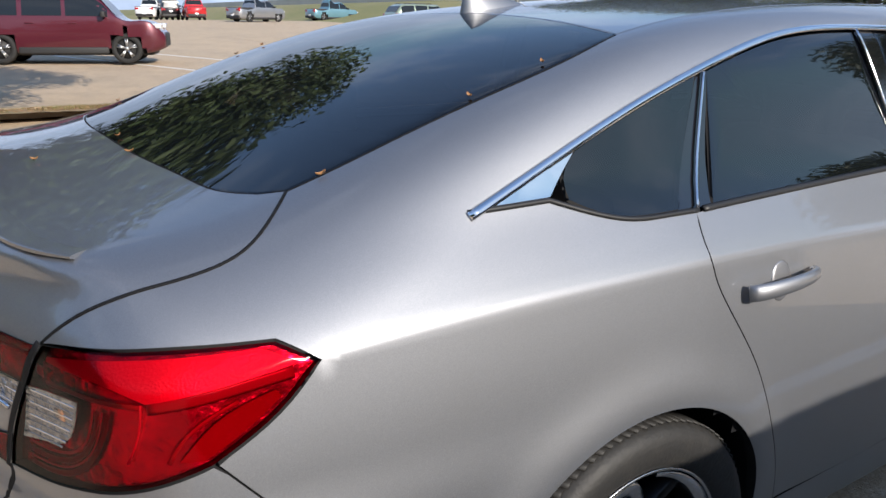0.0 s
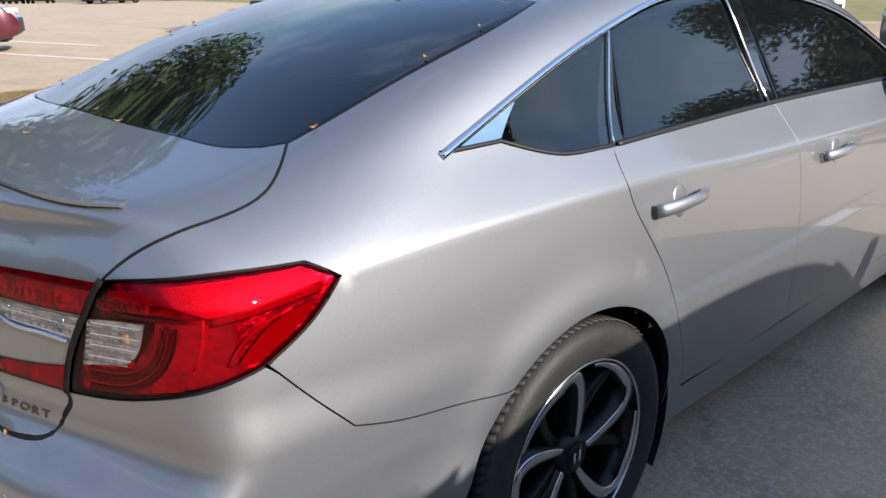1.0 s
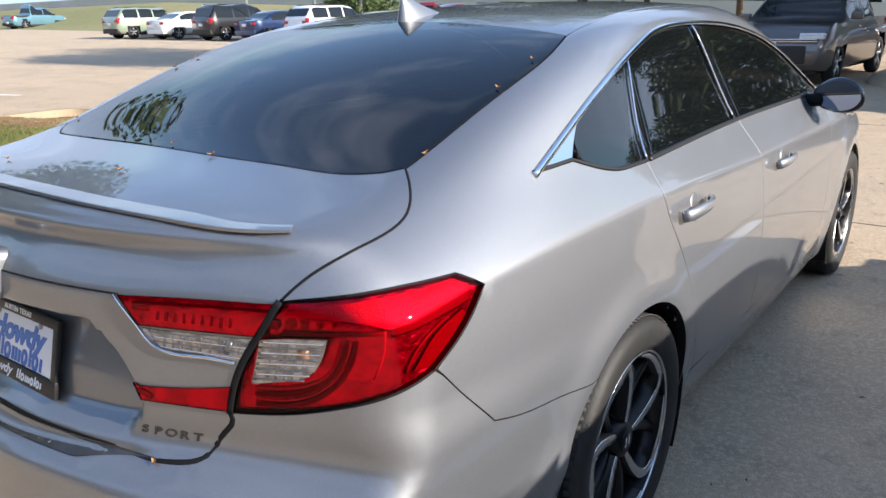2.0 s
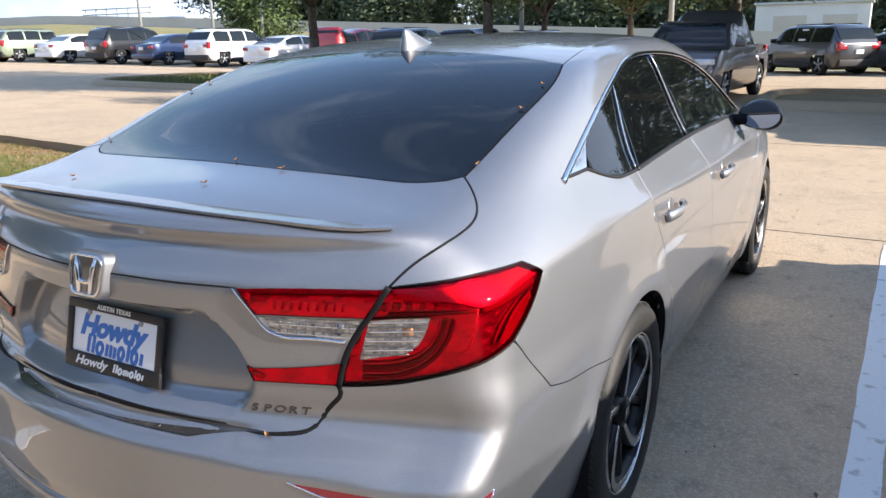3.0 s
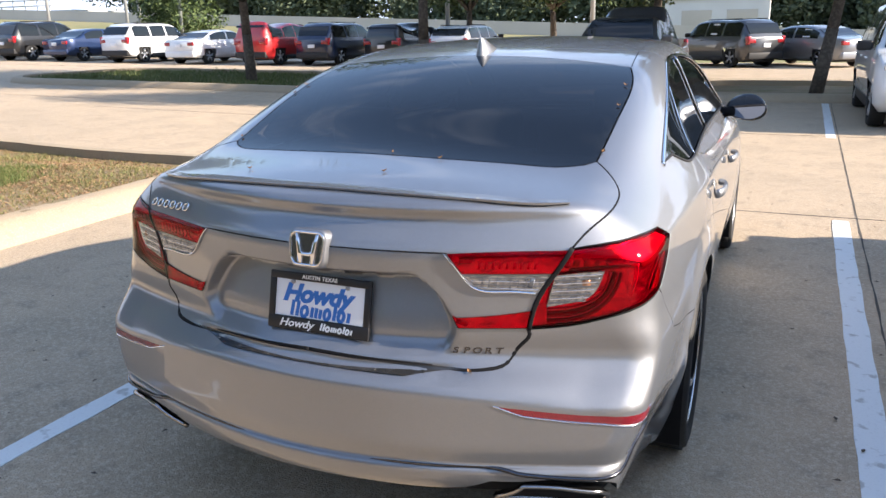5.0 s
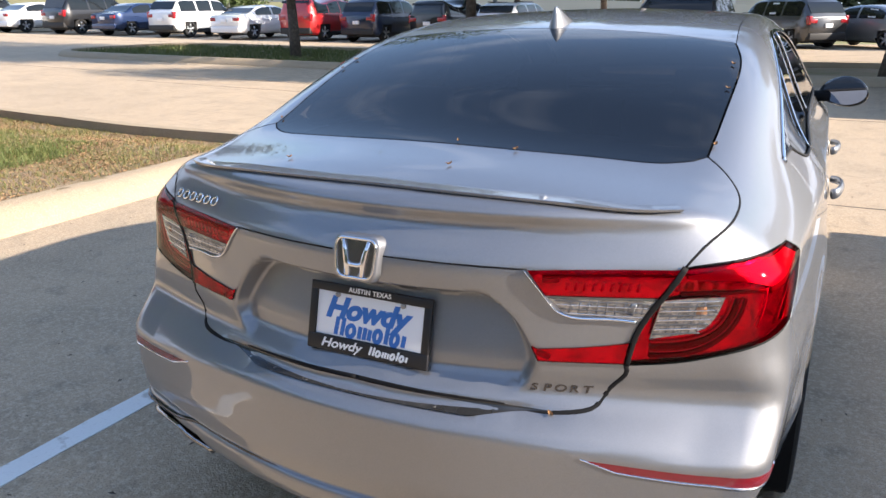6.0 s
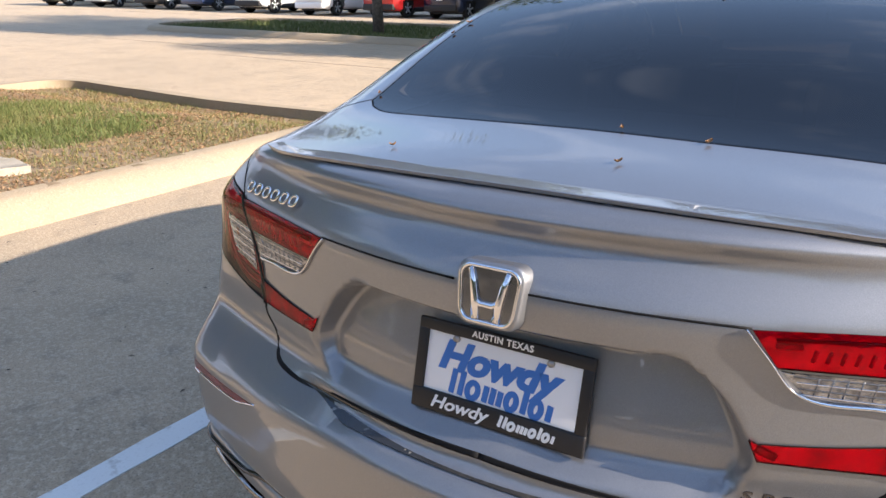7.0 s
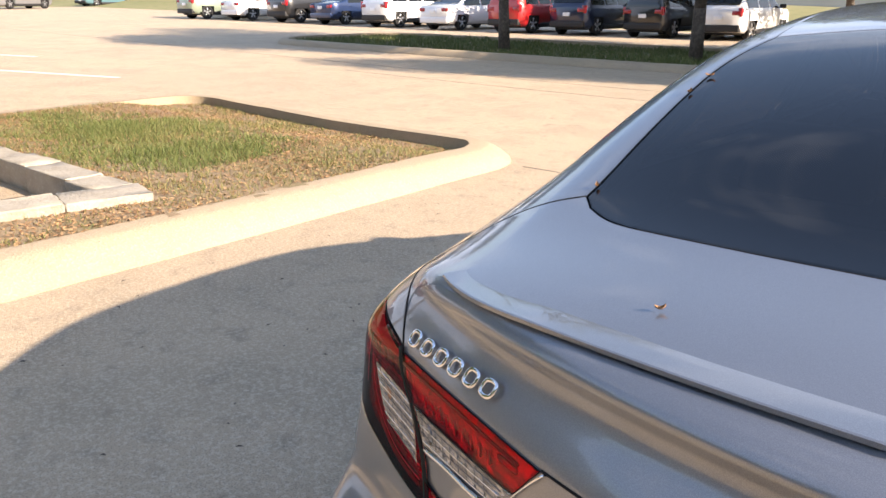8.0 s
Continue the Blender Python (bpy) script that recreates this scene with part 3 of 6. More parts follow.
def wheel(parent, name, x, y, side):
    """A 19 inch black alloy wheel with five machined twin spokes, and its tyre."""
    w = new(name)
    w.parent = parent
    w.matrix_basis = pose(x, y, 0.335 - 0.007 * (1 - side)) @ Matrix.Diagonal((side, 1, 1, 1))
    bm = bmesh.new()
    prof = [(0.240, -0.115), (0.262, -0.118), (0.300, -0.120), (0.322, -0.112), (0.333, -0.090), (0.336, -0.05), (0.336, 0.05), (0.333, 0.090), (0.322, 0.110), (0.300, 0.116), (0.262, 0.112), (0.246, 0.103), (0.240, 0.095)]
    n = 72
    rings = [[bm.verts.new((px, r * math.cos(a), r * math.sin(a))) for a in np.linspace(0, 2 * math.pi, n, endpoint=False)] for r, px in prof]
    for a, b in zip(rings, rings[1:]):
        for i in range(n):
            bm.faces.new((a[i], a[(i + 1) % n], b[(i + 1) % n], b[i]))
    bmesh.ops.recalc_face_normals(bm, faces=bm.faces)
    tyre = part("tyre", bm, M["rubber"], w, "black rubber tyre with a grooved tread")
    bm = bmesh.new()
    for i in range(96):
        a = 2 * math.pi * i / 96
        for px, tilt in ((0.072, 0.35), (-0.072, -0.35)):
            g = bmesh.ops.create_cube(bm, size=1)["verts"]
            m = Matrix.Rotation(a, 4, "X") @ Matrix.Translation((px, 0, 0.3345)) @ Matrix.Rotation(tilt, 4, "Z") @ Matrix.Diagonal((0.050, 0.0165, 0.0036, 1))
            bmesh.ops.transform(bm, matrix=m, verts=g)
    part("tread", bm, M["rubber"], tyre)["kind"] = "stuff"
    bm = bmesh.new()
    prof = [(0.243, 0.103), (0.240, 0.088), (0.228, 0.070), (0.218, 0.02), (0.214, -0.10)]
    rings = [[bm.verts.new((px, r * math.cos(a), r * math.sin(a))) for a in np.linspace(0, 2 * math.pi, n, endpoint=False)] for r, px in prof]
    for a, b in zip(rings, rings[1:]):
        for i in range(n):
            bm.faces.new((a[i], a[(i + 1) % n], b[(i + 1) % n], b[i]))
    bmesh.ops.recalc_face_normals(bm, faces=bm.faces)
    part("rim", bm, M["wheel_black"], w)
    bm = bmesh.new()
    prof = [(0.2445, 0.1035), (0.2445, 0.1060), (0.2385, 0.1050), (0.2385, 0.100)]
    rings = [[bm.verts.new((px, r * math.cos(a), r * math.sin(a))) for a in np.linspace(0, 2 * math.pi, n, endpoint=False)] for r, px in prof]
    for a, b in zip(rings, rings[1:]):
        for i in range(n):
            bm.faces.new((a[i], a[(i + 1) % n], b[(i + 1) % n], b[i]))
    bmesh.ops.recalc_face_normals(bm, faces=bm.faces)
    part("rim_lip", bm, M["machined"], w, "bright machined rim edge")
    for k in range(5):
        a0 = 2 * math.pi * k / 5 + 0.40
        def arm(target, path, prof_):
            rows = []
            for i, (r, a, x_, w_) in enumerate(path):
                c = Vector((x_, r * math.cos(a), r * math.sin(a)))
                r2, a2 = path[min(i + 1, len(path) - 1)][:2]
                r3, a3 = path[max(i - 1, 0)][:2]
                t_ = Vector((0, r2 * math.cos(a2) - r3 * math.cos(a3), r2 * math.sin(a2) - r3 * math.sin(a3))).normalized()
                s_ = Vector((1, 0, 0)).cross(t_)
                rows.append([target.verts.new(c + s_ * w_ * u + Vector((v, 0, 0))) for u, v in prof_])
            for p, q in zip(rows, rows[1:]):
                for i in range(len(prof_) - 1):
                    target.faces.new((p[i], p[i + 1], q[i + 1], q[i]))
        rs = Spline((0, 0.050), (0.35, 0.125), (0.62, 0.190), (0.78, 0.216), (0.9, 0.2245), (1.0, 0.2265))
        an = Spline((0, -0.32), (0.35, -0.20), (0.62, -0.10), (0.78, 0.0), (0.9, 0.10), (1.0, 0.20))
        hook = [(float(rs(t)), a0 + float(an(t)), 0.082 + 0.018 * t, 0.0085 + 0.0055 * math.sin(math.pi * min(t * 0.75, 1))) for t in np.linspace(0, 1, 16)]
        hook += [(0.2225 + 0.008 * t, a0 + 0.20 + 0.80 * t, 0.1005, 0.0110 * (1 - t) + 0.0035) for t in np.linspace(0.1, 1, 12)]
        bm, face = bmesh.new(), bmesh.new()
        arm(face, hook, ((-1, 0.0), (-0.9, 0.0022), (0.9, 0.0022), (1, 0.0)))
        arm(bm, hook, ((-1.06, -0.055), (-1.04, -0.001), (1.04, -0.001), (1.06, -0.055)))
        # black second arm and web beside it
        web = [(0.045 + 0.185 * t, a0 - 0.42 - 0.30 * t, 0.066 + 0.022 * t, 0.016 - 0.003 * t) for t in np.linspace(0, 1, 9)]
        arm(bm, web, ((-1.3, -0.05), (-1, -0.004), (-0.7, 0), (0.7, 0), (1, -0.004), (1.3, -0.05)))
        bmesh.ops.recalc_face_normals(bm, faces=bm.faces)
        bmesh.ops.recalc_face_normals(face, faces=face.faces)
        sp = part("spoke", bm, M["wheel_black"], w)
        part("machined_face", face, M["machined"], sp, "bright machined spoke edge")
    bm = bmesh.new()
    rod(bm, (0.02, 0, 0), (0.088, 0, 0), 0.062, 0.045, 32)
    part("hub", bm, M["wheel_black"], w)
    bm = bmesh.new()
    rod(bm, (0.086, 0, 0), (0.094, 0, 0), 0.034, 0.031, 32)
    cap = part("centre_cap", bm, M["wheel_black"], w)
    bm = bmesh.new()
    for dy in (-0.010, 0.010):
        box(bm, (0.0935, dy - 0.003, -0.014), (0.0955, dy + 0.003, 0.014), 0.001)
    part("cap_badge", bm, M["chrome"], cap, "chrome badge")
    bm = bmesh.new()
    rod(bm, (-0.02, 0, 0), (0.005, 0, 0), 0.165, 0.165, 40)
    part("brake_disc", bm, M["dark_chrome"], w)
    return w


def lamp_half(car, mirror):
    """The outer tail lamp on the body."""
    kw = dict(way="cyl", mirror=mirror)
    outer = np.concatenate([line(LAMP_SPLIT[::-1]), line(LAMP_TOP)[1:], line(LAMP_TIP)[1:], line(LAMP_LOW)[1:], line(LAMP_BASE)[1:-1]])
    lamp = panel("tail_lamp", outer, M["lens_red"], car, label="glossy red plastic tail lamp with a clear reversing section", grid=0.02, depth=0.02, gap=0.003, **kw)
    panel("lamp_bowl", outer, M["lamp_bowl"], lamp, label="faceted reflector bowl behind the red lens", grid=0.02, depth=0.004, gap=0.004, lift=-0.013, **kw)
    # raised glowing-red band along the top, turning down at the tip
    band = np.concatenate([line([(0.668, 0.245, 0.945), (0.735, 0.285, 0.957), (0.797, 0.358, 0.964), (0.829, 0.48, 0.963)]), line([(0.829, 0.48, 0.963), (0.852, 0.525, 0.941)])[1:], line([(0.852, 0.525, 0.941), (0.846, 0.41, 0.928), (0.822, 0.33, 0.918)])[1:], line([(0.822, 0.33, 0.918), (0.79, 0.305, 0.930), (0.73, 0.27, 0.936), (0.668, 0.245, 0.937)])[1:], line([(0.668, 0.245, 0.937), (0.668, 0.245, 0.945)])[1:-1]])
    panel("light_band", band, M["lens_bright"], lamp, label="bright red light band", gap=0.0, grid=0.02, depth=0.008, lift=-0.005, **kw)
    refl = np.concatenate([line([(0.847, 0.36, 0.84), (0.853, 0.405, 0.883), (0.856, 0.488, 0.912)]), line([(0.856, 0.488, 0.912), (0.859, 0.495, 0.902)])[1:], line([(0.859, 0.495, 0.902), (0.859, 0.446, 0.868), (0.855, 0.39, 0.838)])[1:], line([(0.855, 0.39, 0.838), (0.847, 0.36, 0.84)])[1:-1]])
    panel("side_reflector", refl, M["reflector"], lamp, label="red prismatic side reflector", gap=0.0, grid=0.01, depth=0.006, lift=-0.004, **kw)
    clear = np.concatenate([line([(0.625, 0.223, 0.893), (0.68, 0.244, 0.9), (0.739, 0.27, 0.904)]), line([(0.739, 0.27, 0.904), (0.728, 0.265, 0.866), (0.71, 0.256, 0.838), (0.685, 0.246, 0.824)])[1:], line([(0.685, 0.246, 0.824), (0.64, 0.226, 0.816), (0.606, 0.213, 0.810)])[1:], line([(0.606, 0.213, 0.810), (0.625, 0.223, 0.893)])[1:-1]])
    cl = panel("reversing_light", clear, M["lens_clear"], lamp, label="clear ribbed reversing light", gap=0.0, grid=0.012, depth=0.003, lift=0.0012, **kw)
    s = -1 if mirror else 1
    def strip(nm, pts, wd, lift, mt, par, thick=0.0006, deep=0.0085):
        a = line(pts, 0.012)
        nn = slope(a)
        bm = bmesh.new()
        sweep(bm, [(v + k * (lift - deep)) * [s, 1, 1] for v, k in zip(a, nn)], wd, thick, [k * [s, 1, 1] for k in nn], 6)
        return part(nm, bm, M[mt], par)
    for i in range(8):
        u = (i + 0.5) / 8
        z = 0.816 + 0.078 * u
        strip("rib", [(0.610 + 0.018 * u, 0.216 + 0.009 * u, z), (0.688 + 0.046 * u ** 0.5, 0.248 + 0.02 * u, z + 0.006)], 0.0018, 0.0014, "chrome" if i % 2 else "lens_grey", cl, deep=0.0)
    for i in range(5):
        x = 0.648 + 0.014 * i
        strip("rib", [(x - 0.012, 0.22 + 0.4 * (x - 0.64), 0.826), (x, 0.23 + 0.4 * (x - 0.64), 0.894)], 0.0012, 0.0012, "lens_grey", cl, deep=0.0)
    # bulb behind the clear part
    strip("bulb", [(0.688, 0.248, 0.872), (0.708, 0.255, 0.874)], 0.010, 0.0012, "amber", cl, deep=0.0)
    # square light cells above the clear part
    for i in range(5):
        x = 0.648 + 0.024 * i
        y = 0.232 + 0.44 * (x - 0.645)
        strip("cell", [(x, y, 0.911 + 0.0008 * i), (x + 0.003, y, 0.927 + 0.0012 * i)], 0.0088 - 0.0014 * i, 0.0004, "lens_bright" if i == 0 else "lens_red", lamp)
    # lines and dark contours inside the lens
    strip("lens_line", [(0.822, 0.332, 0.912), (0.845, 0.405, 0.919), (0.854, 0.515, 0.93)], 0.009, 0.0004, "lens_dark", lamp)
    strip("lens_line", [(0.66, 0.238, 0.904), (0.74, 0.275, 0.909), (0.818, 0.328, 0.912)], 0.0035, 0.0004, "lens_dark", lamp)
    strip("lens_line", [(0.817, 0.325, 0.916), (0.816, 0.318, 0.874), (0.806, 0.303, 0.835)], 0.0016, 0.0004, "lens_bright", lamp)
    strip("lens_line", [(0.837, 0.35, 0.838), (0.842, 0.37, 0.868), (0.849, 0.44, 0.905)], 0.003, 0.0004, "lens_dark", lamp)
    for e, mt, wd in ((0.0, "lens_bright", 0.0022), (0.011, "lens_dark", 0.004), (0.021, "lens_bright", 0.0016), (0.030, "lens_dark", 0.0045)):
        strip("lens_line", [(0.61, 0.213, 0.802 - e), (0.69, 0.248, 0.812 - e), (0.728 + e * 0.5, 0.265, 0.834 - e * 0.6), (0.748 + e, 0.275, 0.868), (0.755 + e, 0.28, 0.898)], wd, 0.001, mt, lamp)


def lamp_inner(lid, mirror):
    """The tail lamp's two fingers on the trunk lid."""
    kw = dict(way="cyl", mirror=mirror, gap=0.001)
    up = np.concatenate([line([(0.368, 0.134, 0.948), (0.5, 0.18, 0.955), (0.652, 0.24, 0.957)]), line([(0.652, 0.24, 0.957), (0.622, 0.224, 0.897)])[1:], line([(0.622, 0.224, 0.897), (0.406, 0.142, 0.896)])[1:], line([(0.406, 0.142, 0.896), (0.368, 0.134, 0.948)])[1:-1]])
    top = panel("inner_tail_lamp", up, M["lens_red"], lid, label="red upper strip of the tail lamp", grid=0.02, depth=0.008, lift=0.006, **kw)
    panel("lamp_bowl", up, M["lamp_bowl"], top, grid=0.02, depth=0.003, lift=0.0022, **kw)
    s = -1 if mirror else 1
    def strip(nm, pts, wd, lift, mt, par, thick=0.0006):
        a = line(pts, 0.012)
        nn = slope(a)
        bm = bmesh.new()
        sweep(bm, [(v + k * lift) * [s, 1, 1] for v, k in zip(a, nn)], wd, thick, [k * [s, 1, 1] for k in nn], 6)
        return part(nm, bm, M[mt], par)
    for i in range(9):
        x = 0.445 + 0.0165 * i
        y = 0.155 + 0.37 * (x - 0.442)
        strip("cell", [(x, y, 0.911), (x + 0.004, y, 0.928)], 0.0024, 0.0032, "lens_bright", top)
    strip("cell", [(0.400, 0.14, 0.930), (0.432, 0.15, 0.931)], 0.0040, 0.0032, "lens_bright", top)
    strip("lens_line", [(0.40, 0.14, 0.938), (0.5, 0.18, 0.942), (0.645, 0.236, 0.944)], 0.0022, 0.0032, "lens_dark", top)
    cl = np.concatenate([line([(0.410, 0.142, 0.893), (0.612, 0.219, 0.893)]), line([(0.612, 0.219, 0.893), (0.592, 0.209, 0.848)])[1:], line([(0.592, 0.209, 0.848), (0.445, 0.153, 0.858)])[1:], line([(0.445, 0.153, 0.858), (0.410, 0.142, 0.893)])[1:-1]])
    clear = panel("inner_clear_lens", cl, M["lens_clear"], lid, label="clear ribbed lens in a bright frame", grid=0.012, depth=0.006, lift=0.003, **kw)
    for i in range(4):
        u = (i + 0.5) / 4
        strip("rib", [(0.440 - 0.018 * u, 0.152, 0.858 + 0.034 * u), (0.595 + 0.014 * u, 0.212, 0.851 + 0.040 * u)], 0.0014, 0.0031, "lens_grey" if i % 2 else "chrome", clear)
    for i in range(9):
        x = 0.452 + 0.017 * i
        strip("rib", [(x, 0.155 + 0.37 * (x - 0.442), 0.862), (x + 0.005, 0.155 + 0.37 * (x - 0.442), 0.889)], 0.0011, 0.0031, "lens_grey", clear)
    strip("rib", [(0.565, 0.20, 0.862), (0.574, 0.205, 0.886)], 0.007, 0.0031, "lens_grey", clear)
    a = line([(0.362, 0.131, 0.948), (0.404, 0.141, 0.896), (0.428, 0.149, 0.866), (0.447, 0.155, 0.856), (0.52, 0.185, 0.851), (0.580, 0.207, 0.846)], 0.008)
    nn = slope(a)
    bm = bmesh.new()
    sweep(bm, [(v + k * 0.004) * [s, 1, 1] for v, k in zip(a, nn)], lambda u: 0.0015 + 0.0022 * step(0.3, 0.6, u), 0.003, [k * [s, 1, 1] for k in nn], 8)
    part("bright_frame", bm, M["chrome"], clear)
    low = np.concatenate([line([(0.378, 0.122, 0.782), (0.48, 0.15, 0.790), (0.578, 0.2, 0.803)]), line([(0.578, 0.2, 0.803), (0.568, 0.192, 0.755)])[1:], line([(0.568, 0.192, 0.755), (0.398, 0.125, 0.754)])[1:], line([(0.398, 0.125, 0.754), (0.378, 0.122, 0.782)])[1:-1]])
    lower = panel("lower_tail_lamp", low, M["lens_red"], lid, label="red lower finger of the tail lamp", grid=0.02, depth=0.008, lift=0.006, **kw)
    panel("lamp_bowl", low, M["lamp_bowl"], lower, grid=0.02, depth=0.003, lift=0.0022, **kw)
    strip("cell", [(0.398, 0.125, 0.776), (0.425, 0.13, 0.765)], 0.006, 0.0032, "lens_bright", lower)


def lettering(name, text, size, material, parent, m, bold=0.0, shear=0.0, spacing=1.0, deep=0.001):
    cu = bpy.data.curves.new(name, "FONT")
    cu.body, cu.size, cu.extrude, cu.offset, cu.shear, cu.space_character = text, size, deep, bold, shear, spacing
    cu.align_x, cu.align_y, cu.resolution_u = "CENTER", "CENTER", 4
    tmp = new(name + "_text", cu)
    bpy.context.view_layer.update()
    me = bpy.data.meshes.new_from_object(tmp.evaluated_get(bpy.context.evaluated_depsgraph_get()))
    bpy.data.objects.remove(tmp)
    me.name = name
    me.materials.append(material)
    ob = new(name, me)
    ob.parent, ob.matrix_basis = parent, m
    return ob


def rear_face(x, z, lift=0.0, tilt=0.0):
    """A frame on the tail: x to the right, y up the panel, z outward."""
    p = line([(x, 0.1 + 0.37 * x * x, z), (x + 0.001, 0.1 + 0.37 * x * x, z)], 1)[0]
    n = Vector(slope(p[None])[0])
    up = (Vector((0, 0, 1)) - n * n.z).normalized()
    right = up.cross(n)
    m = Matrix((right, up, n)).transposed().to_4x4()
    return Matrix.Translation(Vector(p) + n * lift) @ m @ Matrix.Rotation(radians(tilt), 4, "Z")


# the body leans a little on its springs
LEAN = Matrix.Translation((0.8, 0, 0.85)) @ Matrix.Rotation(radians(0.5), 4, "Y") @ Matrix.Translation((-0.8, 0, -0.85))


def sedan():
    car = thing("sedan", "silver metallic four-door sedan parked in a concrete parking bay", "car")
    paint = M["silver_paint"]
    # rear bumper
    arch_low = circle_on(HUB_REAR, 0.335, ARCH, A0, 205, 0.87)
    half = np.concatenate([line(LID_LOW)[::-1], line(LAMP_BASE)[::-1][1:], line(BUMP_SEAM)[1:], line(arch_low)[1:], line([arch_low[-1], (0.835, 0.45, 0.24), (0.79, 0.29, 0.29), None, (0.75, 0.24, 0.362), (0.6, 0.15, 0.372), (0.5, 0.10, 0.368), None, (0.43, 0.08, 0.345), (0.22, 0.03, 0.334), (0, 0.01, 0.332)])[1:]])
    panel("rear_bumper", np.concatenate([half, mirrored(half)[1:-1]]), paint, car, "cyl", "silver painted rear bumper", grid=0.022, depth=0.028, ridges=[ledge_line(), side_crease(), side_crease() * [-1, 1, 1]])
    # trunk lid: top and tail in one piece
    rim = [(0.66, 0.246, 0.961), (0.688, 0.273, 1.0), (0.69, 0.30, 1.022), (0.66, 0.295, 1.04), (0.57, 0.258, 1.058), (0.3, 0.188, 1.078), (0, 0.16, 1.078)]
    seam = line(rim)
    tail = np.concatenate([line(LID_LOW)[::-1], line(LAMP_SPLIT)[::-1][1:], seam[1:]])
    lid = panel("trunk_lid", np.concatenate([tail, mirrored(tail)[1:-1]]), paint, car, "cyl", "silver trunk lid with a number plate recess", grid=0.0105, gap=0.0, ridges=pocket_lines())
    top = np.concatenate([seam[::-1], line(LID_SIDE)[::-1][1:], line(GLASS_LOW)[::-1][1:]])
    far = np.concatenate([seam[::-1], line(narrow(LID_SIDE))[::-1][1:], line(narrow(GLASS_LOW))[::-1][1:]])
    panel("lid_top", np.concatenate([top, mirrored(far)[1:-1]]), paint, lid, "roll", grid=0.015, gap=0.0)
    # rear window, roof
    g = np.concatenate([line(GLASS_LOW), line(GLASS_SIDE)[1:], line(GLASS_TOP)[1:]])
    far = np.concatenate([line(narrow(GLASS_LOW)), line(narrow(GLASS_SIDE))[1:], line(narrow(GLASS_TOP))[1:]])
    panel("rear_window", np.concatenate([g, mirrored(far)[1:-1]]), M["rear_tint"], car, "roll", "dark tinted rear window", grid=0.018, gap=0.004)
    r = np.concatenate([line(GLASS_TOP)[::-1], line(ROOF_EDGE)[1:], line([(0.555, 2.7, 1.39), (0.3, 2.77, 1.41), (0, 2.79, 1.415)])[1:]])
    far = np.concatenate([line(narrow(GLASS_TOP))[::-1], line(narrow(ROOF_EDGE[:1]) + ROOF_EDGE[1:])[1:], line([(0.555, 2.7, 1.39), (0.3, 2.77, 1.41), (0, 2.79, 1.415)])[1:]])
    panel("roof", np.concatenate([r, mirrored(far)[1:-1]]), paint, car, "roll", "silver roof", grid=0.035, gap=0.0012)
    w = np.concatenate([line([(0, 2.79, 1.415), (0.3, 2.77, 1.41), (0.555, 2.7, 1.39)]), line(A_POST)[1:], line([(0.711, 3.85, 0.975), (0.4, 3.92, 0.975), (0, 3.95, 0.97)])[1:]])
    panel("windscreen", np.concatenate([w, mirrored(w)[1:-1]]), M["tint"], car, "roll", "tinted windscreen", grid=0.05, gap=0.004)
    h = np.concatenate([line([(0, 3.96, 0.97), (0.4, 3.93, 0.97), (0.711, 3.86, 0.97)]), line([(0.711, 3.86, 0.97), (0.733, 4.3, 0.9), (0.622, 4.68, 0.82)])[1:], line([(0.622, 4.68, 0.82), (0.3, 4.8, 0.8), (0, 4.82, 0.8)])[1:]])
    panel("bonnet", np.concatenate([h, mirrored(h)[1:-1]]), paint, car, "roll", grid=0.05)
    for mirror in (False, True):
        s = -1 if mirror else 1
        sx = np.array([s, 1, 1])
        # quarter panel with the rear pillar and the roof rail
        arch = circle_on(HUB_REAR, 0.335, ARCH, A0, -20, 0.89)
        fit = narrow if mirror else list
        q = np.concatenate([line(fit(GLASS_SIDE)), line(fit(ROOF_EDGE[:1]) + ROOF_EDGE[1:])[1:], line(A_POST)[1:], line([(0.711, 3.85, 0.975), (0.805, 3.5, 1.02)])[1:], line(WIN_TOP)[::-1][1:], line([(0.784, 0.835, 1.082), (0.788, 0.91, 1.084), (0.793, 0.99, 1.086), None, (0.814, 1.06, 1.062), (0.831, 1.145, 1.039), (0.836, 1.23, 1.035), (0.836, 1.311, 1.032)])[1:], line(CUT_REAR)[1:], line([(0.896, 1.635, 0.337), (0.885, 1.645, 0.3), (0.852, 1.62, 0.215), arch[-1]])[1:], line(arch[::-1])[1:], line(BUMP_SEAM)[::-1][1:], line(LAMP_LOW)[::-1][1:], line(LAMP_TIP)[::-1][1:], line(LAMP_TOP)[::-1][1:], line(fit(LID_SIDE))[::-1][1:-1]])
        panel("quarter_panel", q, paint, car, "roll", "silver rear quarter panel and pillar", mirror=mirror, grid=0.02, depth=0.028, ridges=[crease_line(0.56, 1.34, 0.02, u) for u in (0, 0.008, -0.008)])
        # doors
        belt = line(BELT, 0.02)
        for cuts, y0, y1, nm in (((CUT_REAR, CUT_B), 1.311, 2.17, "rear_door"), ((CUT_B, CUT_F), 2.17, 3.42, "front_door")):
            a, b = line(cuts[0]), line(cuts[1])
            sill = line([a[-1], (0.86, (a[-1][1] + b[-1][1]) / 2, SILL), b[-1]])
            bl = belt[(belt[:, 1] > a[0][1] + 0.01) & (belt[:, 1] < b[0][1] - 0.01)]
            o = np.concatenate([a[::-1], bl, b, sill[::-1][1:-1]])
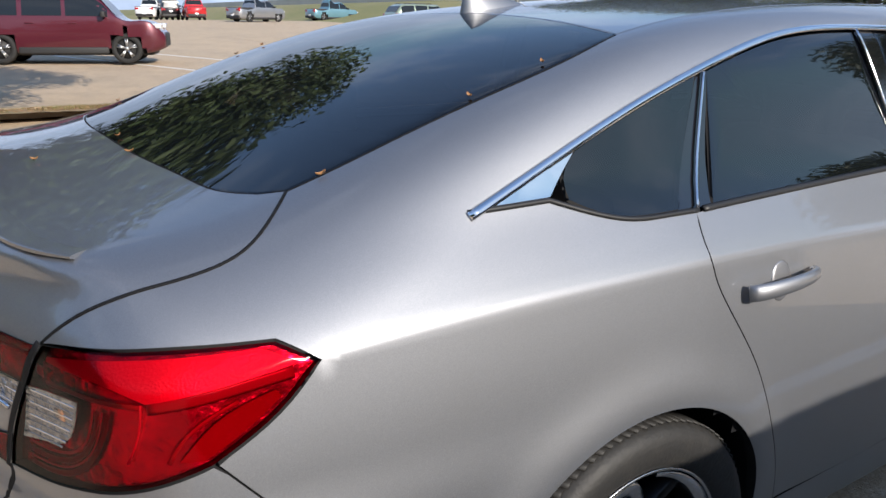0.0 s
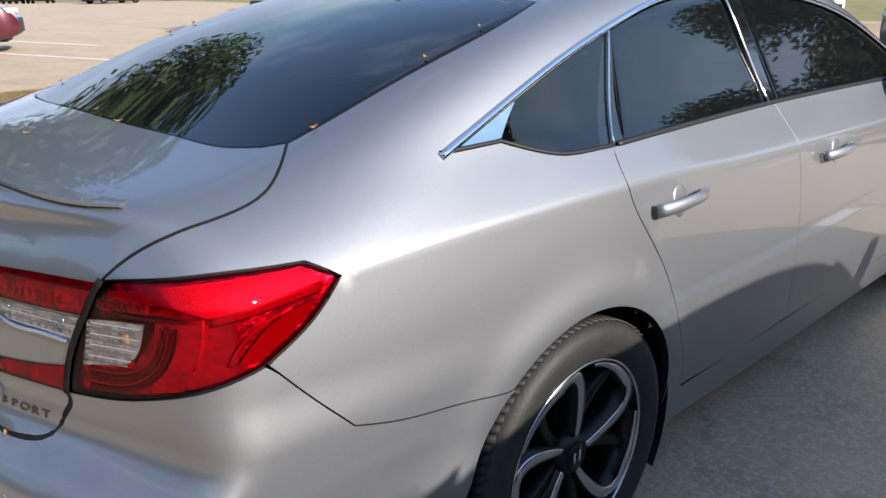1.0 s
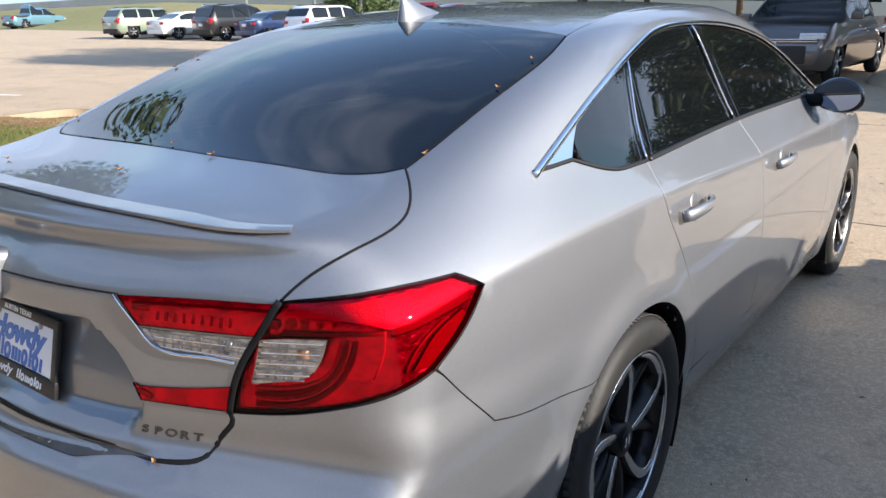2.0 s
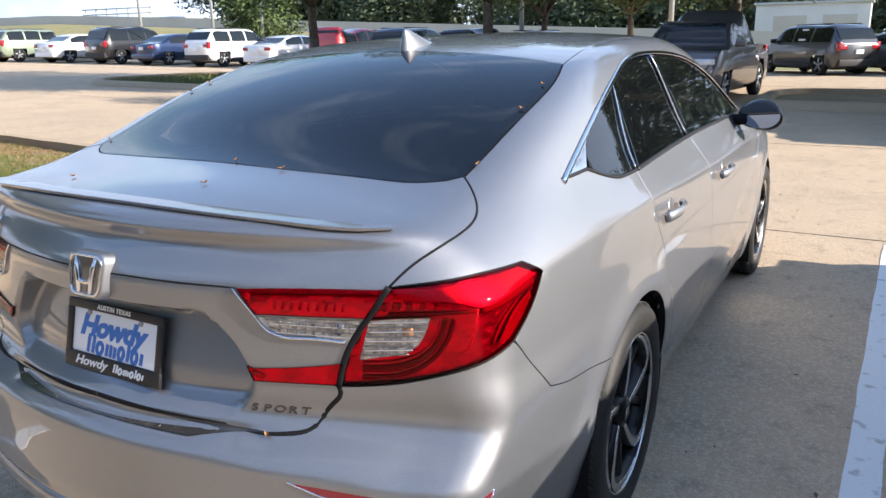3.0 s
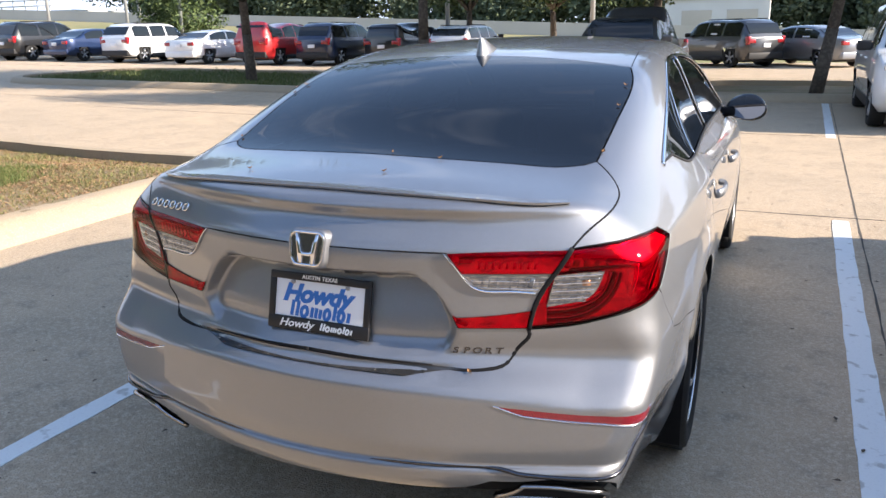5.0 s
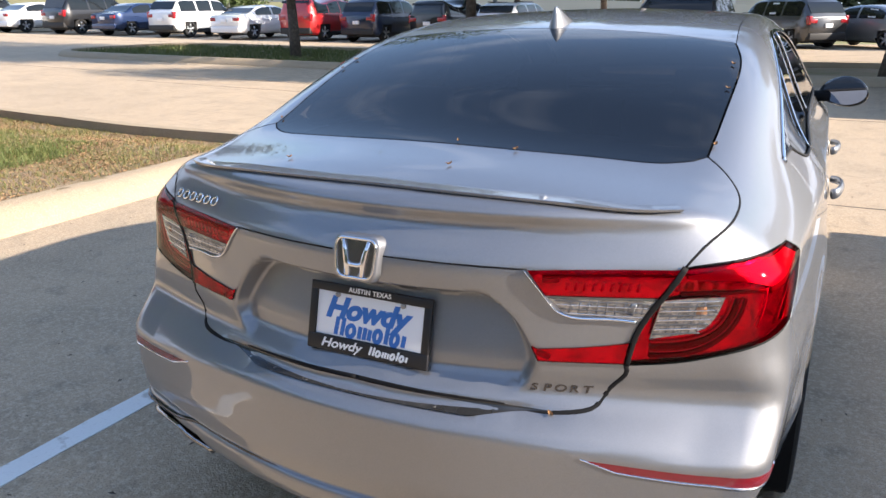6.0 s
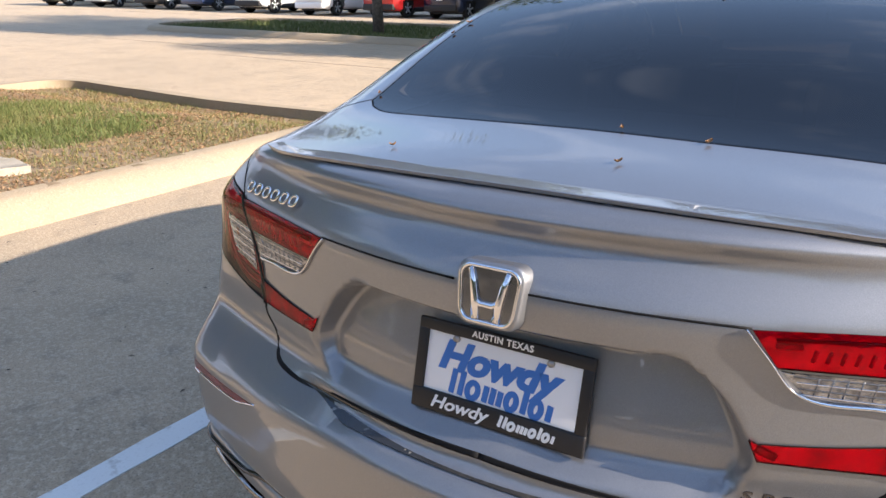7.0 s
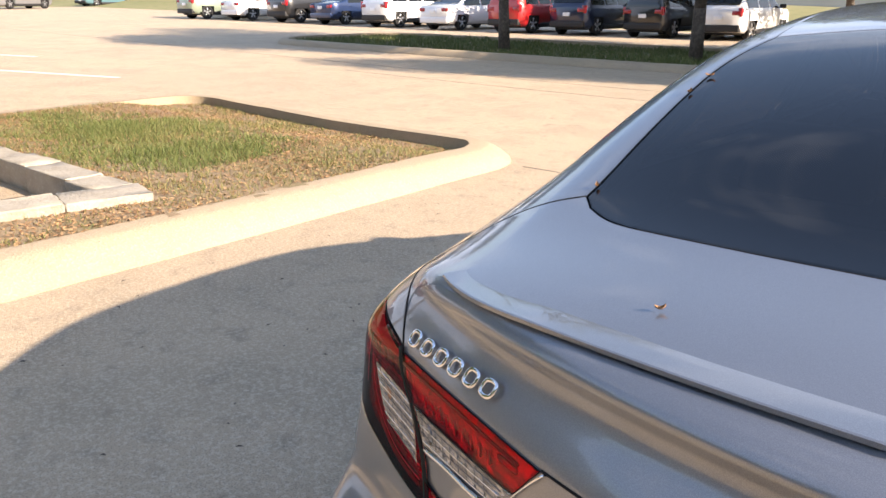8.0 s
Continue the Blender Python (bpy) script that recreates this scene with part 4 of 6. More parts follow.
            door = panel(nm, o, paint, car, "roll", "silver car door with a body-coloured handle", mirror=mirror, grid=0.022, ridges=[crease_line(1.3, 3.45, 0.02, u) for u in (0, 0.008, -0.008)])
            # handle
            hy = 1.385 if nm == "rear_door" else 2.34
            hz = 0.886 if nm == "rear_door" else 0.866
            c = line([(0.885, hy, hz), (0.885, hy + 0.11, hz + 0.005), (0.885, hy + 0.215, hz + 0.006)], 0.01)
            nn = slope(c)
            t = np.linspace(0, 1, len(c))
            out = 0.012 + 0.028 * np.clip(np.sin(math.pi * t), 0, 1) ** 0.5
            bm = bmesh.new()
            sweep(bm, [(v + k * d) * sx for v, k, d in zip(c, nn, out)], lambda u: 0.017 - 0.004 * u, 0.009, [k * sx for k in nn], 12)
            part("door_handle", bm, paint, door, "silver door handle")
            bm = bmesh.new()
            cc = line([(0.885, hy + 0.085, hz), (0.885, hy + 0.150, hz + 0.004)], 0.008)
            nn = slope(cc)
            sweep(bm, [(v - k * 0.001) * sx for v, k in zip(cc, nn)], lambda u: 0.006 + 0.036 * math.sqrt(max(1 - (2 * u - 1) ** 2, 0)), 0.004, [k * sx for k in nn], 12)
            part("handle_cup", bm, M["cup"], door)
        f_arch = circle_on(HUB_FRONT, 0.335, ARCH, -18, 200, 0.88)
        cf = line(CUT_F)
        fender = np.concatenate([cf, line([cf[-1], (0.862, 3.42, 0.22), f_arch[-1]])[1:], line(f_arch[::-1])[1:], line([f_arch[0], (0.852, 4.5, 0.45), (0.733, 4.72, 0.62), (0.622, 4.68, 0.82)])[1:], line([(0.622, 4.68, 0.82), (0.733, 4.3, 0.9), (0.711, 3.86, 0.97)])[1:], line([(0.711, 3.86, 0.97), (0.805, 3.5, 1.02), (0.805, 3.42, 1.02)])[1:-1]])
        panel("front_fender", fender, paint, car, "roll", mirror=mirror, grid=0.03, depth=0.028)
        # sill under the doors
        sl = np.concatenate([line([(0.872, 1.637, 0.3335), (0.882, 2.3, 0.3335), (0.877, 3.37, 0.3335)]), line([(0.877, 3.37, 0.3335), (0.852, 3.45, 0.19)])[1:], line([(0.852, 3.45, 0.19), (0.852, 2.5, 0.185), (0.852, 1.62, 0.19)])[1:-1]])
        panel("side_sill", sl, paint, car, "roll", mirror=mirror, grid=0.04)
        # side glass
        lo = belt
        def glass(nm, a, b, low0, low1):
            u = window_line(a, b)
            u = snap(u + [0.006, 0, -0.016])
            bottom = lo[(lo[:, 1] >= low0) & (lo[:, 1] <= low1)] + [-0.004, 0, 0.010]
            o = np.concatenate([u, snap(bottom[::-1])])
            return panel(nm, o, M["tint"], car, "roll", "dark tinted side window", mirror=mirror, grid=0.04, gap=0.001, depth=0.01, lift=-0.004)
        glass("rear_door_window", 1.465, 2.075, 1.36, 2.135)
        glass("front_door_window", 2.165, 3.42, 2.20, 3.42)
        u = snap(window_line(1.075, 1.43) + [0.006, 0, -0.014])
        o = np.concatenate([u, line([u[-1], (0.836, 1.272, 1.046)])[1:], line([(0.836, 1.272, 1.046), (0.834, 1.19, 1.046), (0.825, 1.10, 1.06), (0.80, 1.035, 1.085)])[1:], line([(0.80, 1.035, 1.085), (0.783, 1.035, 1.118), u[0]])[1:-1]])
        panel("quarter_window", o, M["tint"], car, "roll", "dark tinted fixed quarter window", mirror=mirror, grid=0.04, gap=0.001, lift=-0.003)
        # black pillars between the windows
        a = np.concatenate([snap(window_line(1.43, 1.47) + [0.004, 0, -0.012]), line([(0.709, 1.47, 1.28), (0.833, 1.365, 1.042)])[1:], line([(0.833, 1.365, 1.042), (0.836, 1.272, 1.046)])[1:], line([(0.836, 1.272, 1.046), (0.715, 1.43, 1.268)])[1:-1]])
        panel("rear_pillar_trim", a, M["black_gloss"], car, "roll", mirror=mirror, grid=0.04, gap=0.0, lift=-0.005)
        a = np.concatenate([snap(window_line(2.075, 2.168) + [0.004, 0, -0.012]), line([(0.661, 2.168, 1.35), (0.805, 2.205, 1.045)])[1:], line([(0.805, 2.205, 1.045), (0.805, 2.135, 1.045)])[1:], line([(0.805, 2.135, 1.045), (0.661, 2.075, 1.35)])[1:-1]])
        panel("centre_pillar_trim", a, M["black_gloss"], car, "roll", mirror=mirror, grid=0.04, gap=0.0, lift=-0.004)
        # chrome: the moulding over the windows, widening into a fin at the tail end
        c = window_line(0.83, 3.45)
        c = snap(c + [0.003, 0, -0.006])
        nn = slope(c)
        bm = bmesh.new()
        sweep(bm, [(v + k * 0.002) * sx for v, k in zip(c[::2], nn[::2])], 0.0085, 0.004, [k * sx for k in nn[::2]], 8)
        part("window_moulding", bm, M["chrome"], car, "chrome moulding over the side windows")
        fin = np.concatenate([window_line(0.832, 1.10), line([(0.752, 1.1, 1.182), (0.778, 1.03, 1.125), (0.792, 0.995, 1.092)])[1:], line([(0.792, 0.995, 1.092), (0.788, 0.91, 1.088), (0.784, 0.84, 1.086)])[1:-1]])
        panel("moulding_fin", fin, M["chrome"], car, "roll", "chrome fin behind the quarter window", mirror=mirror, grid=0.02, gap=0.0, lift=0.002, depth=0.006)
        # black seals
        def seal(nm, pts, r=0.006, mat="seal"):
            c = line(pts, 0.015)
            nn = slope(c)
            bm = bmesh.new()
            sweep(bm, [(v + k * 0.001) * sx for v, k in zip(c, nn)], r, 0.004, [k * sx for k in nn], 6)
            part(nm, bm, M[mat], car)
        seal("belt_seal", [(0.836, 1.33, 1.036), (0.825, 1.70, 1.041), (0.81, 2.17, 1.041), (0.806, 2.8, 1.035), (0.805, 3.42, 1.025)], 0.007)
        seal("quarter_seal", [(0.784, 0.836, 1.083), (0.788, 0.91, 1.084), (0.793, 0.99, 1.086), None, (0.814, 1.06, 1.062), (0.831, 1.145, 1.041), (0.836, 1.23, 1.037), (0.836, 1.315, 1.035)], 0.005)
        c0, c1 = np.array((0.712, 1.45, 1.275)), np.array((0.836, 1.315, 1.038))
        c = line([c0, c1], 0.02)
        nn = slope(c)
        bm = bmesh.new()
        sweep(bm, [(v + k * 0.001) * sx for v, k in zip(c, nn)], 0.004, 0.003, [k * sx for k in nn], 6)
        part("pillar_bead", bm, M["chrome"], car)
        c = line([(0.658, 2.078, 1.352), (0.803, 2.137, 1.043)], 0.02)
        nn = slope(c)
        bm = bmesh.new()
        sweep(bm, [(v + k * 0.001) * sx for v, k in zip(c, nn)], 0.005, 0.004, [k * sx for k in nn], 6)
        part("pillar_bead", bm, M["chrome"], car)
        lamp_half(car, mirror)
        lamp_inner(lid, mirror)
        # bumper reflector and exhaust finisher
        o = np.concatenate([line([(0.515, 0.086, 0.579), (0.60, 0.12, 0.570), (0.72, 0.18, 0.557), (0.842, 0.29, 0.552)]), line([(0.842, 0.29, 0.552), (0.836, 0.285, 0.534)])[1:], line([(0.836, 0.285, 0.534), (0.72, 0.18, 0.540), (0.58, 0.112, 0.557)])[1:], line([(0.58, 0.112, 0.557), (0.515, 0.086, 0.579)])[1:-1]])
        panel("bumper_reflector", o, M["reflector"], car, "cyl", "narrow red bumper reflector", mirror=mirror, grid=0.02, gap=0.0, lift=0.002)
        c = line([(0.511, 0.086, 0.581), (0.578, 0.112, 0.555), None, (0.72, 0.18, 0.537), (0.838, 0.285, 0.531), None, (0.847, 0.295, 0.553)], 0.015)
        nn = slope(c)
        bm = bmesh.new()
        sweep(bm, [(v + k * 0.0005) * sx for v, k in zip(c, nn)], 0.0022, 0.0025, [k * sx for k in nn], 6)
        part("reflector_edge", bm, M["chrome"], car)
        ring = [(0.50, 0.14, 0.304), (0.62, 0.15, 0.280), (0.739, 0.25, 0.274), None, (0.758, 0.26, 0.303), (0.740, 0.22, 0.349), None, (0.66, 0.18, 0.362), (0.58, 0.13, 0.362), None, (0.50, 0.14, 0.304)]
        c = line(ring, 0.015)
        nn = slope(c)
        bm = bmesh.new()
        sweep(bm, [(v + k * 0.002) * sx for v, k in zip(c[:-1], nn)], 0.0055, 0.008, [k * sx for k in nn[:-1]], 8, closed=True)
        ex = part("exhaust_finisher", bm, M["finisher"], car, "chrome exhaust finisher in the bumper")
        o = line(ring)[:-1]
        panel("exhaust_opening", o, M["black"], ex, "cyl", mirror=mirror, grid=0.02, gap=0.0, lift=0.001)
        # mirror
        bm = bmesh.new()
        g = bmesh.ops.create_uvsphere(bm, u_segments=24, v_segments=16, radius=1)["verts"]
        for v in g:
            x, y, z = v.co
            y = y if y > 0 else y * 0.35
            v.co = Vector(((0.955 + 0.11 * x * (1 - 0.12 * z)) * s, 3.10 + 0.10 * y + 0.045 * (1 - x), 1.045 + 0.075 * z * (1 - 0.20 * x * 0 + 0.1 * x)))
        mr = part("door_mirror", bm, M["black_gloss"], car, "black door mirror")
        bm = bmesh.new()
        rod(bm, (0.79 * s, 3.20, 1.01), (0.90 * s, 3.15, 1.02), 0.03, 0.026, 12)
        part("mirror_arm", bm, M["black"], mr)
        bm = bmesh.new()
        g = bmesh.ops.create_circle(bm, cap_ends=True, segments=28, radius=1)["verts"]
        for v in g:
            x, z = v.co.x, v.co.y
            v.co = Vector(((0.958 + 0.097 * x) * s, 3.062 + 0.045 * (1 - x), 1.045 + 0.062 * z))
        part("mirror_glass", bm, M["mirror"], mr)
        # wheels and their dark housings
        for hub, nm in ((HUB_REAR, "rear_wheel"), (HUB_FRONT, "front_wheel")):
            wheel(car, nm, 0.808 * s, hub, s)
            bm = bmesh.new()
            n = 24
            ri = [[bm.verts.new((x * s, hub + (ARCH + 0.003) * math.cos(a), 0.335 + (ARCH + 0.003) * math.sin(a))) for a in np.linspace(-0.5, math.pi + 0.5, n)] for x in (0.62, 0.91)]
            for i in range(n - 1):
                bm.faces.new((ri[0][i], ri[0][i + 1], ri[1][i + 1], ri[1][i]))
            bm.faces.new(ri[0])
            part("wheel_housing", bm, M["black"], car)
    # front bumper
    bm = bmesh.new()
    n = 12
    rows = []
    for z in np.linspace(0.2, 0.80, 8):
        x = np.linspace(-0.80, 0.80, 25)
        rows.append([bm.verts.new(v) for v in meet(np.stack([x, 0 * x + 3.0, 0 * x + z], -1), np.tile([0, 1.0, 0], (25, 1)))])
    for p, q in zip(rows, rows[1:]):
        for i in range(24):
            bm.faces.new((p[i], q[i], q[i + 1], p[i + 1]))
    part("front_bumper", bm, paint, car)
    # nose behind the front bumper, with its lamps and grille
    bm = bmesh.new()
    rows = []
    for y in np.linspace(4.30, 4.86, 16):
        a = np.radians(np.linspace(-32, 212, 49))
        o_ = np.stack([0 * a, 0 * a + y, 0 * a + AXIS_Z], -1)
        p = meet(o_, np.stack([np.cos(a), 0 * a, np.sin(a)], -1))
        rows.append([bm.verts.new(v) for v in p - slope(p) * 0.007])
    for p, q in zip(rows, rows[1:]):
        for i in range(48):
            c = (p[i].co + q[i + 1].co) / 2
            if math.hypot(c.y - HUB_FRONT, c.z - 0.335) > ARCH + 0.02:
                bm.faces.new((p[i], q[i], q[i + 1], p[i + 1]))
    bm.faces.new(rows[-1])
    part("nose_panel", bm, paint, car)
    for s in (1, -1):
        bm = bmesh.new()
        box(bm, (min(0.40 * s, 0.74 * s), 4.60, 0.68), (max(0.40 * s, 0.74 * s), 4.76, 0.77), 0.03, 3)
        part("headlamp", bm, M["lens_clear"], car)
    bm = bmesh.new()
    box(bm, (-0.45, 4.70, 0.40), (0.45, 4.905, 0.66), 0.04, 3)
    part("grille", bm, M["black_gloss"], car)
    # dark inner shell behind the joints
    bm = bmesh.new()
    ys = np.linspace(0.35, 4.5, 60)
    rows = []
    for y in ys:
        a = np.radians(np.r_[np.linspace(-24, 26, 14)])
        o_ = np.stack([0 * a, 0 * a + y, 0 * a + AXIS_Z], -1)
        p = meet(o_, np.stack([np.cos(a), 0 * a, np.sin(a)], -1))
        rows.append(p - slope(p) * 0.016)
    for s in (1, -1):
        vr = [[bm.verts.new(v * [s, 1, 1]) for v in r] for r in rows]
        for p, q in zip(vr, vr[1:]):
            for i in range(13):
                c = (p[i].co + q[i + 1].co) / 2
                if min(math.hypot(c.y - h, c.z - 0.335) for h in (HUB_REAR, HUB_FRONT)) > ARCH + 0.01:
                    bm.faces.new((p[i], q[i], q[i + 1], p[i + 1]))
    th = np.linspace(-1.25, 1.25, 50) 
    zs = np.linspace(0.26, 0.96, 24)
    rows = []
    for z in zs:
        o_ = np.stack([0 * th, 0 * th + AXIS_Y, 0 * th + z], -1)
        d_ = np.stack([np.sin(th), -np.cos(th), 0 * th], -1)
        p = meet(o_, d_)
        p = p - slope(p) * 0.03
        p[:, 1] += 0.13 * (np.abs(p[:, 0]) < 0.47) * (z > 0.62)
        rows.append(p)
    vr = [[bm.verts.new(v) for v in r] for r in rows]
    for p, q in zip(vr, vr[1:]):
        for i in range(len(th) - 1):
            c = (p[i].co + q[i + 1].co) / 2
            if abs(c.x) < 0.6 or math.hypot(c.y - HUB_REAR, c.z - 0.335) > ARCH + 0.02:
                bm.faces.new((p[i], q[i], q[i + 1], p[i + 1]))
    part("inner_shell", bm, M["black"], car)
    bm = bmesh.new()
    box(bm, (-0.60, 0.55, 0.17), (0.60, 4.4, 0.24), 0.02)
    part("underbody", bm, M["black"], car)
    # dark gaps round the lid
    for nm, pts, wd in (("lid_gap", LID_LOW, 0.0052), ("lid_gap", LID_SIDE, 0.0026)):
        for s in (1, -1):
            c = line([v if v is None else (v[0] * s, v[1], v[2]) for v in (pts if s > 0 else narrow(pts))], 0.012)
            nn = slope(c)
            bm = bmesh.new()
            sweep(bm, [v + k * 0.0001 for v, k in zip(c, nn)], wd, 0.0006, nn, 6)
            part(nm, bm, M["black"], car)
    # dark strip with pale flecks on the bumper's step, under the lid
    bm = bmesh.new()
    x = np.linspace(-0.43, 0.43, 63)
    rows = []
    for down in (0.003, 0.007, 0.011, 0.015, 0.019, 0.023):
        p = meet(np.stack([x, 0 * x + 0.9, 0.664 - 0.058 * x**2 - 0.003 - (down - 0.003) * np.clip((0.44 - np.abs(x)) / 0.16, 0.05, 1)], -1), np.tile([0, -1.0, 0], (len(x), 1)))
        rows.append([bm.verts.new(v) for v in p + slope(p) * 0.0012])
    for p, q in zip(rows, rows[1:]):
        for k in range(len(x) - 1):
            bm.faces.new((p[k], q[k], q[k + 1], p[k + 1]))
    bmesh.ops.recalc_face_normals(bm, faces=bm.faces)
    part("step_film", bm, M["dark_flecked"], car, "dark strip with pale flecks on the bumper step")
    # spoiler lip on the lid: a thin blade with a square trailing edge and cut ends
    c = line([(-0.622, 0.302, 1.063), (-0.575, 0.266, 1.074), (-0.45, 0.224, 1.084), (-0.22, 0.19, 1.092), (0, 0.182, 1.094), (0.22, 0.19, 1.092), (0.45, 0.224, 1.084), (0.575, 0.266, 1.074), (0.630, 0.308, 1.062)], 0.02)
    nn = slope(c)
    bm = bmesh.new()
    rings = []
    for i, (v, k) in enumerate(zip(c, nn)):
        t = abs(2 * i / (len(c) - 1) - 1)
        wide_ = 1 - 0.35 * step(0.85, 1.0, t)
        k = np.array([0.10 * v[0], -0.16, 1.0])
        k /= np.linalg.norm(k)
        t3 = c[min(i + 1, len(c) - 1)] - c[max(i - 1, 0)]
        back = np.cross(k, t3)
        back *= (-1 if back[1] > 0 else 1) / np.linalg.norm(back)
        prof = [(-0.060, -0.0045), (-0.040, 0.0000), (-0.015, 0.0042), (0.012, 0.0082), (0.0145, 0.0075), (0.0145, 0.0018), (0.011, -0.0005), (0.004, -0.0055), (-0.002, -0.011)]
        rings.append([bm.verts.new(v + back * a * (wide_ if a < 0 else 1) + k * b * (1 - 0.35 * step(0.88, 1.0, t))) for a, b in prof])
    for p, q in zip(rings, rings[1:]):
        for i in range(len(p) - 1):
            bm.faces.new((p[i], p[i + 1], q[i + 1], q[i]))
    bm.faces.new(rings[0])
    bm.faces.new(rings[-1][::-1])
    bmesh.ops.recalc_face_normals(bm, faces=bm.faces)
    part("spoiler_lip", bm, M["silver_paint"], lid, "low silver spoiler lip").data.set_sharp_from_angle(angle=radians(22))
    # antenna fin
    bm = bmesh.new()
    rows = []
    for t in np.linspace(0, 1, 10):
        y0, y1 = 1.372 + 0.0 * t + 0.015 * t, 1.60 - 0.18 * t ** 0.8
        hw = 0.036 * (1 - t) ** 0.8 + 0.005
        z = 1.378 + 0.077 * t
        rows.append([bm.verts.new((hw * math.sin(a) * (1 - 0.55 * (math.cos(a) * 0.5 + 0.5)), (y0 + y1) / 2 + (y1 - y0) / 2 * math.cos(a), z + 0.03 * (1 - t) * (math.cos(a) * 0.5 + 0.5))) for a in np.linspace(0, 2 * math.pi, 24, endpoint=False)])
    for p, q in zip(rows, rows[1:]):
        for i in range(24):
            bm.faces.new((p[i], p[(i + 1) % 24], q[(i + 1) % 24], q[i]))
    bm.faces.new(rows[-1])
    bmesh.ops.recalc_face_normals(bm, faces=bm.faces)
    part("antenna_fin", bm, M["silver_paint"], car, "silver shark-fin roof antenna")
    # number plate in a black frame
    plate = new("number_plate")
    plate.parent = car
    plate["label"] = "white dealer plate with blue lettering in a black frame"
    plate.matrix_basis = Matrix.Translation((0.006, 0.108, 0.775)) @ Matrix.Rotation(radians(90 - 13), 4, "X") @ Matrix.Diagonal((0.965, 0.975, 1, 1))
    bm = bmesh.new()
    box(bm, (-0.152, -0.077, -0.003), (0.152, 0.077, 0.001), 0.001)
    part("plate", bm, M["plate_white"], plate)
    bm = bmesh.new()
    for lo, hi in (((-0.163, 0.060, -0.004), (0.163, 0.081, 0.006)), ((-0.163, -0.081, -0.004), (0.163, -0.044, 0.006)), ((-0.163, -0.046, -0.004), (-0.143, 0.062, 0.006)), ((0.143, -0.046, -0.004), (0.163, 0.062, 0.006))):
        box(bm, lo, hi, 0.003)
    fr = part("plate_frame", bm, M["black_plastic"], plate, "black plastic plate frame with white lettering")
    T = Matrix.Translation
    lettering("frame_text", "AUSTIN TEXAS", 0.0155, M["white_ink"], fr, T((0, 0.071, 0.0065)), 0.0004, 0, 1.12, 0.0004)
    def stroke(nm, mat, rows, x, y, h, lift, lean, pen, parent):
        """A name that is not lettered: plain bars and rings of its size and colour. rows: (kind, width, low, high)."""
        for kind_, w_, lo, hi in rows:
            bm = bmesh.new()
            def at(u, v):
                return (x + w_ * u + lean * (lo + (hi - lo) * v) * h, y + (lo + (hi - lo) * v) * h, lift)
            if kind_ == "ring":
                sweep(bm, [at(0.5 + 0.5 * math.cos(q), 0.5 + 0.5 * math.sin(q)) for q in np.linspace(0, 2 * math.pi, 18, endpoint=False)], pen * 0.5, 0.0006, (0, 0, 1), 6, closed=True)
            else:
                sweep(bm, [at(0.5, 0), at(0.5, 1)], pen * 0.5, 0.0006, (0, 0, 1), 6)
            part(nm, bm, mat, parent, smooth=False)
            x += w_ + pen * (1.25 if kind_ == "ring" else 1.05)
    lettering("blue_word", "Howdy", 0.068, M["blue_ink"], plate, T((-0.010, 0.022, 0.0016)) @ Matrix.Diagonal((1.10, 1, 1, 1)), 0.0034, 0.28, 0.98, 0.0004)
    lettering("white_word", "Howdy", 0.030, M["white_ink"], fr, T((-0.068, -0.062, 0.0065)) @ Matrix.Diagonal((1.25, 1, 1, 1)), 0.0007, 0.28, 1.0, 0.0004)
    name_rows = [("bar", 0.20, 0, 1), ("bar", 0.04, 0, 1), ("ring", 0.46, 0, 0.64), ("bar", 0.04, 0, 0.66), ("bar", 0.04, 0, 0.66), ("bar", 0.04, 0, 0.60), ("ring", 0.40, 0, 0.64), ("bar", 0.04, 0, 1), ("ring", 0.40, 0, 0.64), ("bar", 0.04, 0, 0.62)]
    stroke("blue_shape", M["blue_ink"], [(k_, w_ * 0.044, lo, hi) for k_, w_, lo, hi in name_rows], -0.092, -0.040, 0.043, 0.0016, 0.12, 0.0112, plate)
    stroke("white_shape", M["white_ink"], [(k_, w_ * 0.024, lo, hi) for k_, w_, lo, hi in name_rows], 0.010, -0.071, 0.020, 0.0068, 0.25, 0.0058, fr)
    for x in (-0.088, 0.088):
        bm = bmesh.new()
        rod(bm, (x, 0.055, 0), (x, 0.055, 0.005), 0.007, 0.006, 14)
        part("plate_screw", bm, M["steel"], plate)
    # badge: rounded frame with a tapering emblem
    m = rear_face(0.010, 0.939, 0.004) @ Matrix.Diagonal((0.82, 0.88, 1, 1))
    badge = new("badge")
    badge.parent, badge.matrix_basis, badge["label"] = lid, m, "chrome emblem in a rounded silver housing"
    def ring_shape(w, h, r, n=10, taper=0.0):
        out = []
        for cx, cy, a0 in ((w - r, h - r, 0), (-w + r, h - r, 90), (-w + r, -h + r, 180), (w - r, -h + r, 270)):
            for a in np.linspace(a0, a0 + 90, n):
                px, py = cx + r * math.cos(radians(a)), cy + r * math.sin(radians(a))
                out.append((px * (1 + taper * py / h), py))
        return out
    bm = bmesh.new()
    lv = [[bm.verts.new((x * k, y * k, z)) for x, y in ring_shape(0.066, 0.056, 0.026, 10, 0.06)] for k, z in ((1.04, -0.02), (1.02, 0.006), (0.985, 0.011), (0.93, 0.012))]
    for p, q in zip(lv, lv[1:]):
        for i in range(len(p)):
            bm.faces.new((p[i], p[(i + 1) % len(p)], q[(i + 1) % len(p)], q[i]))
    bm.faces.new(lv[-1])
    part("badge_housing", bm, M["silver_paint"], badge)
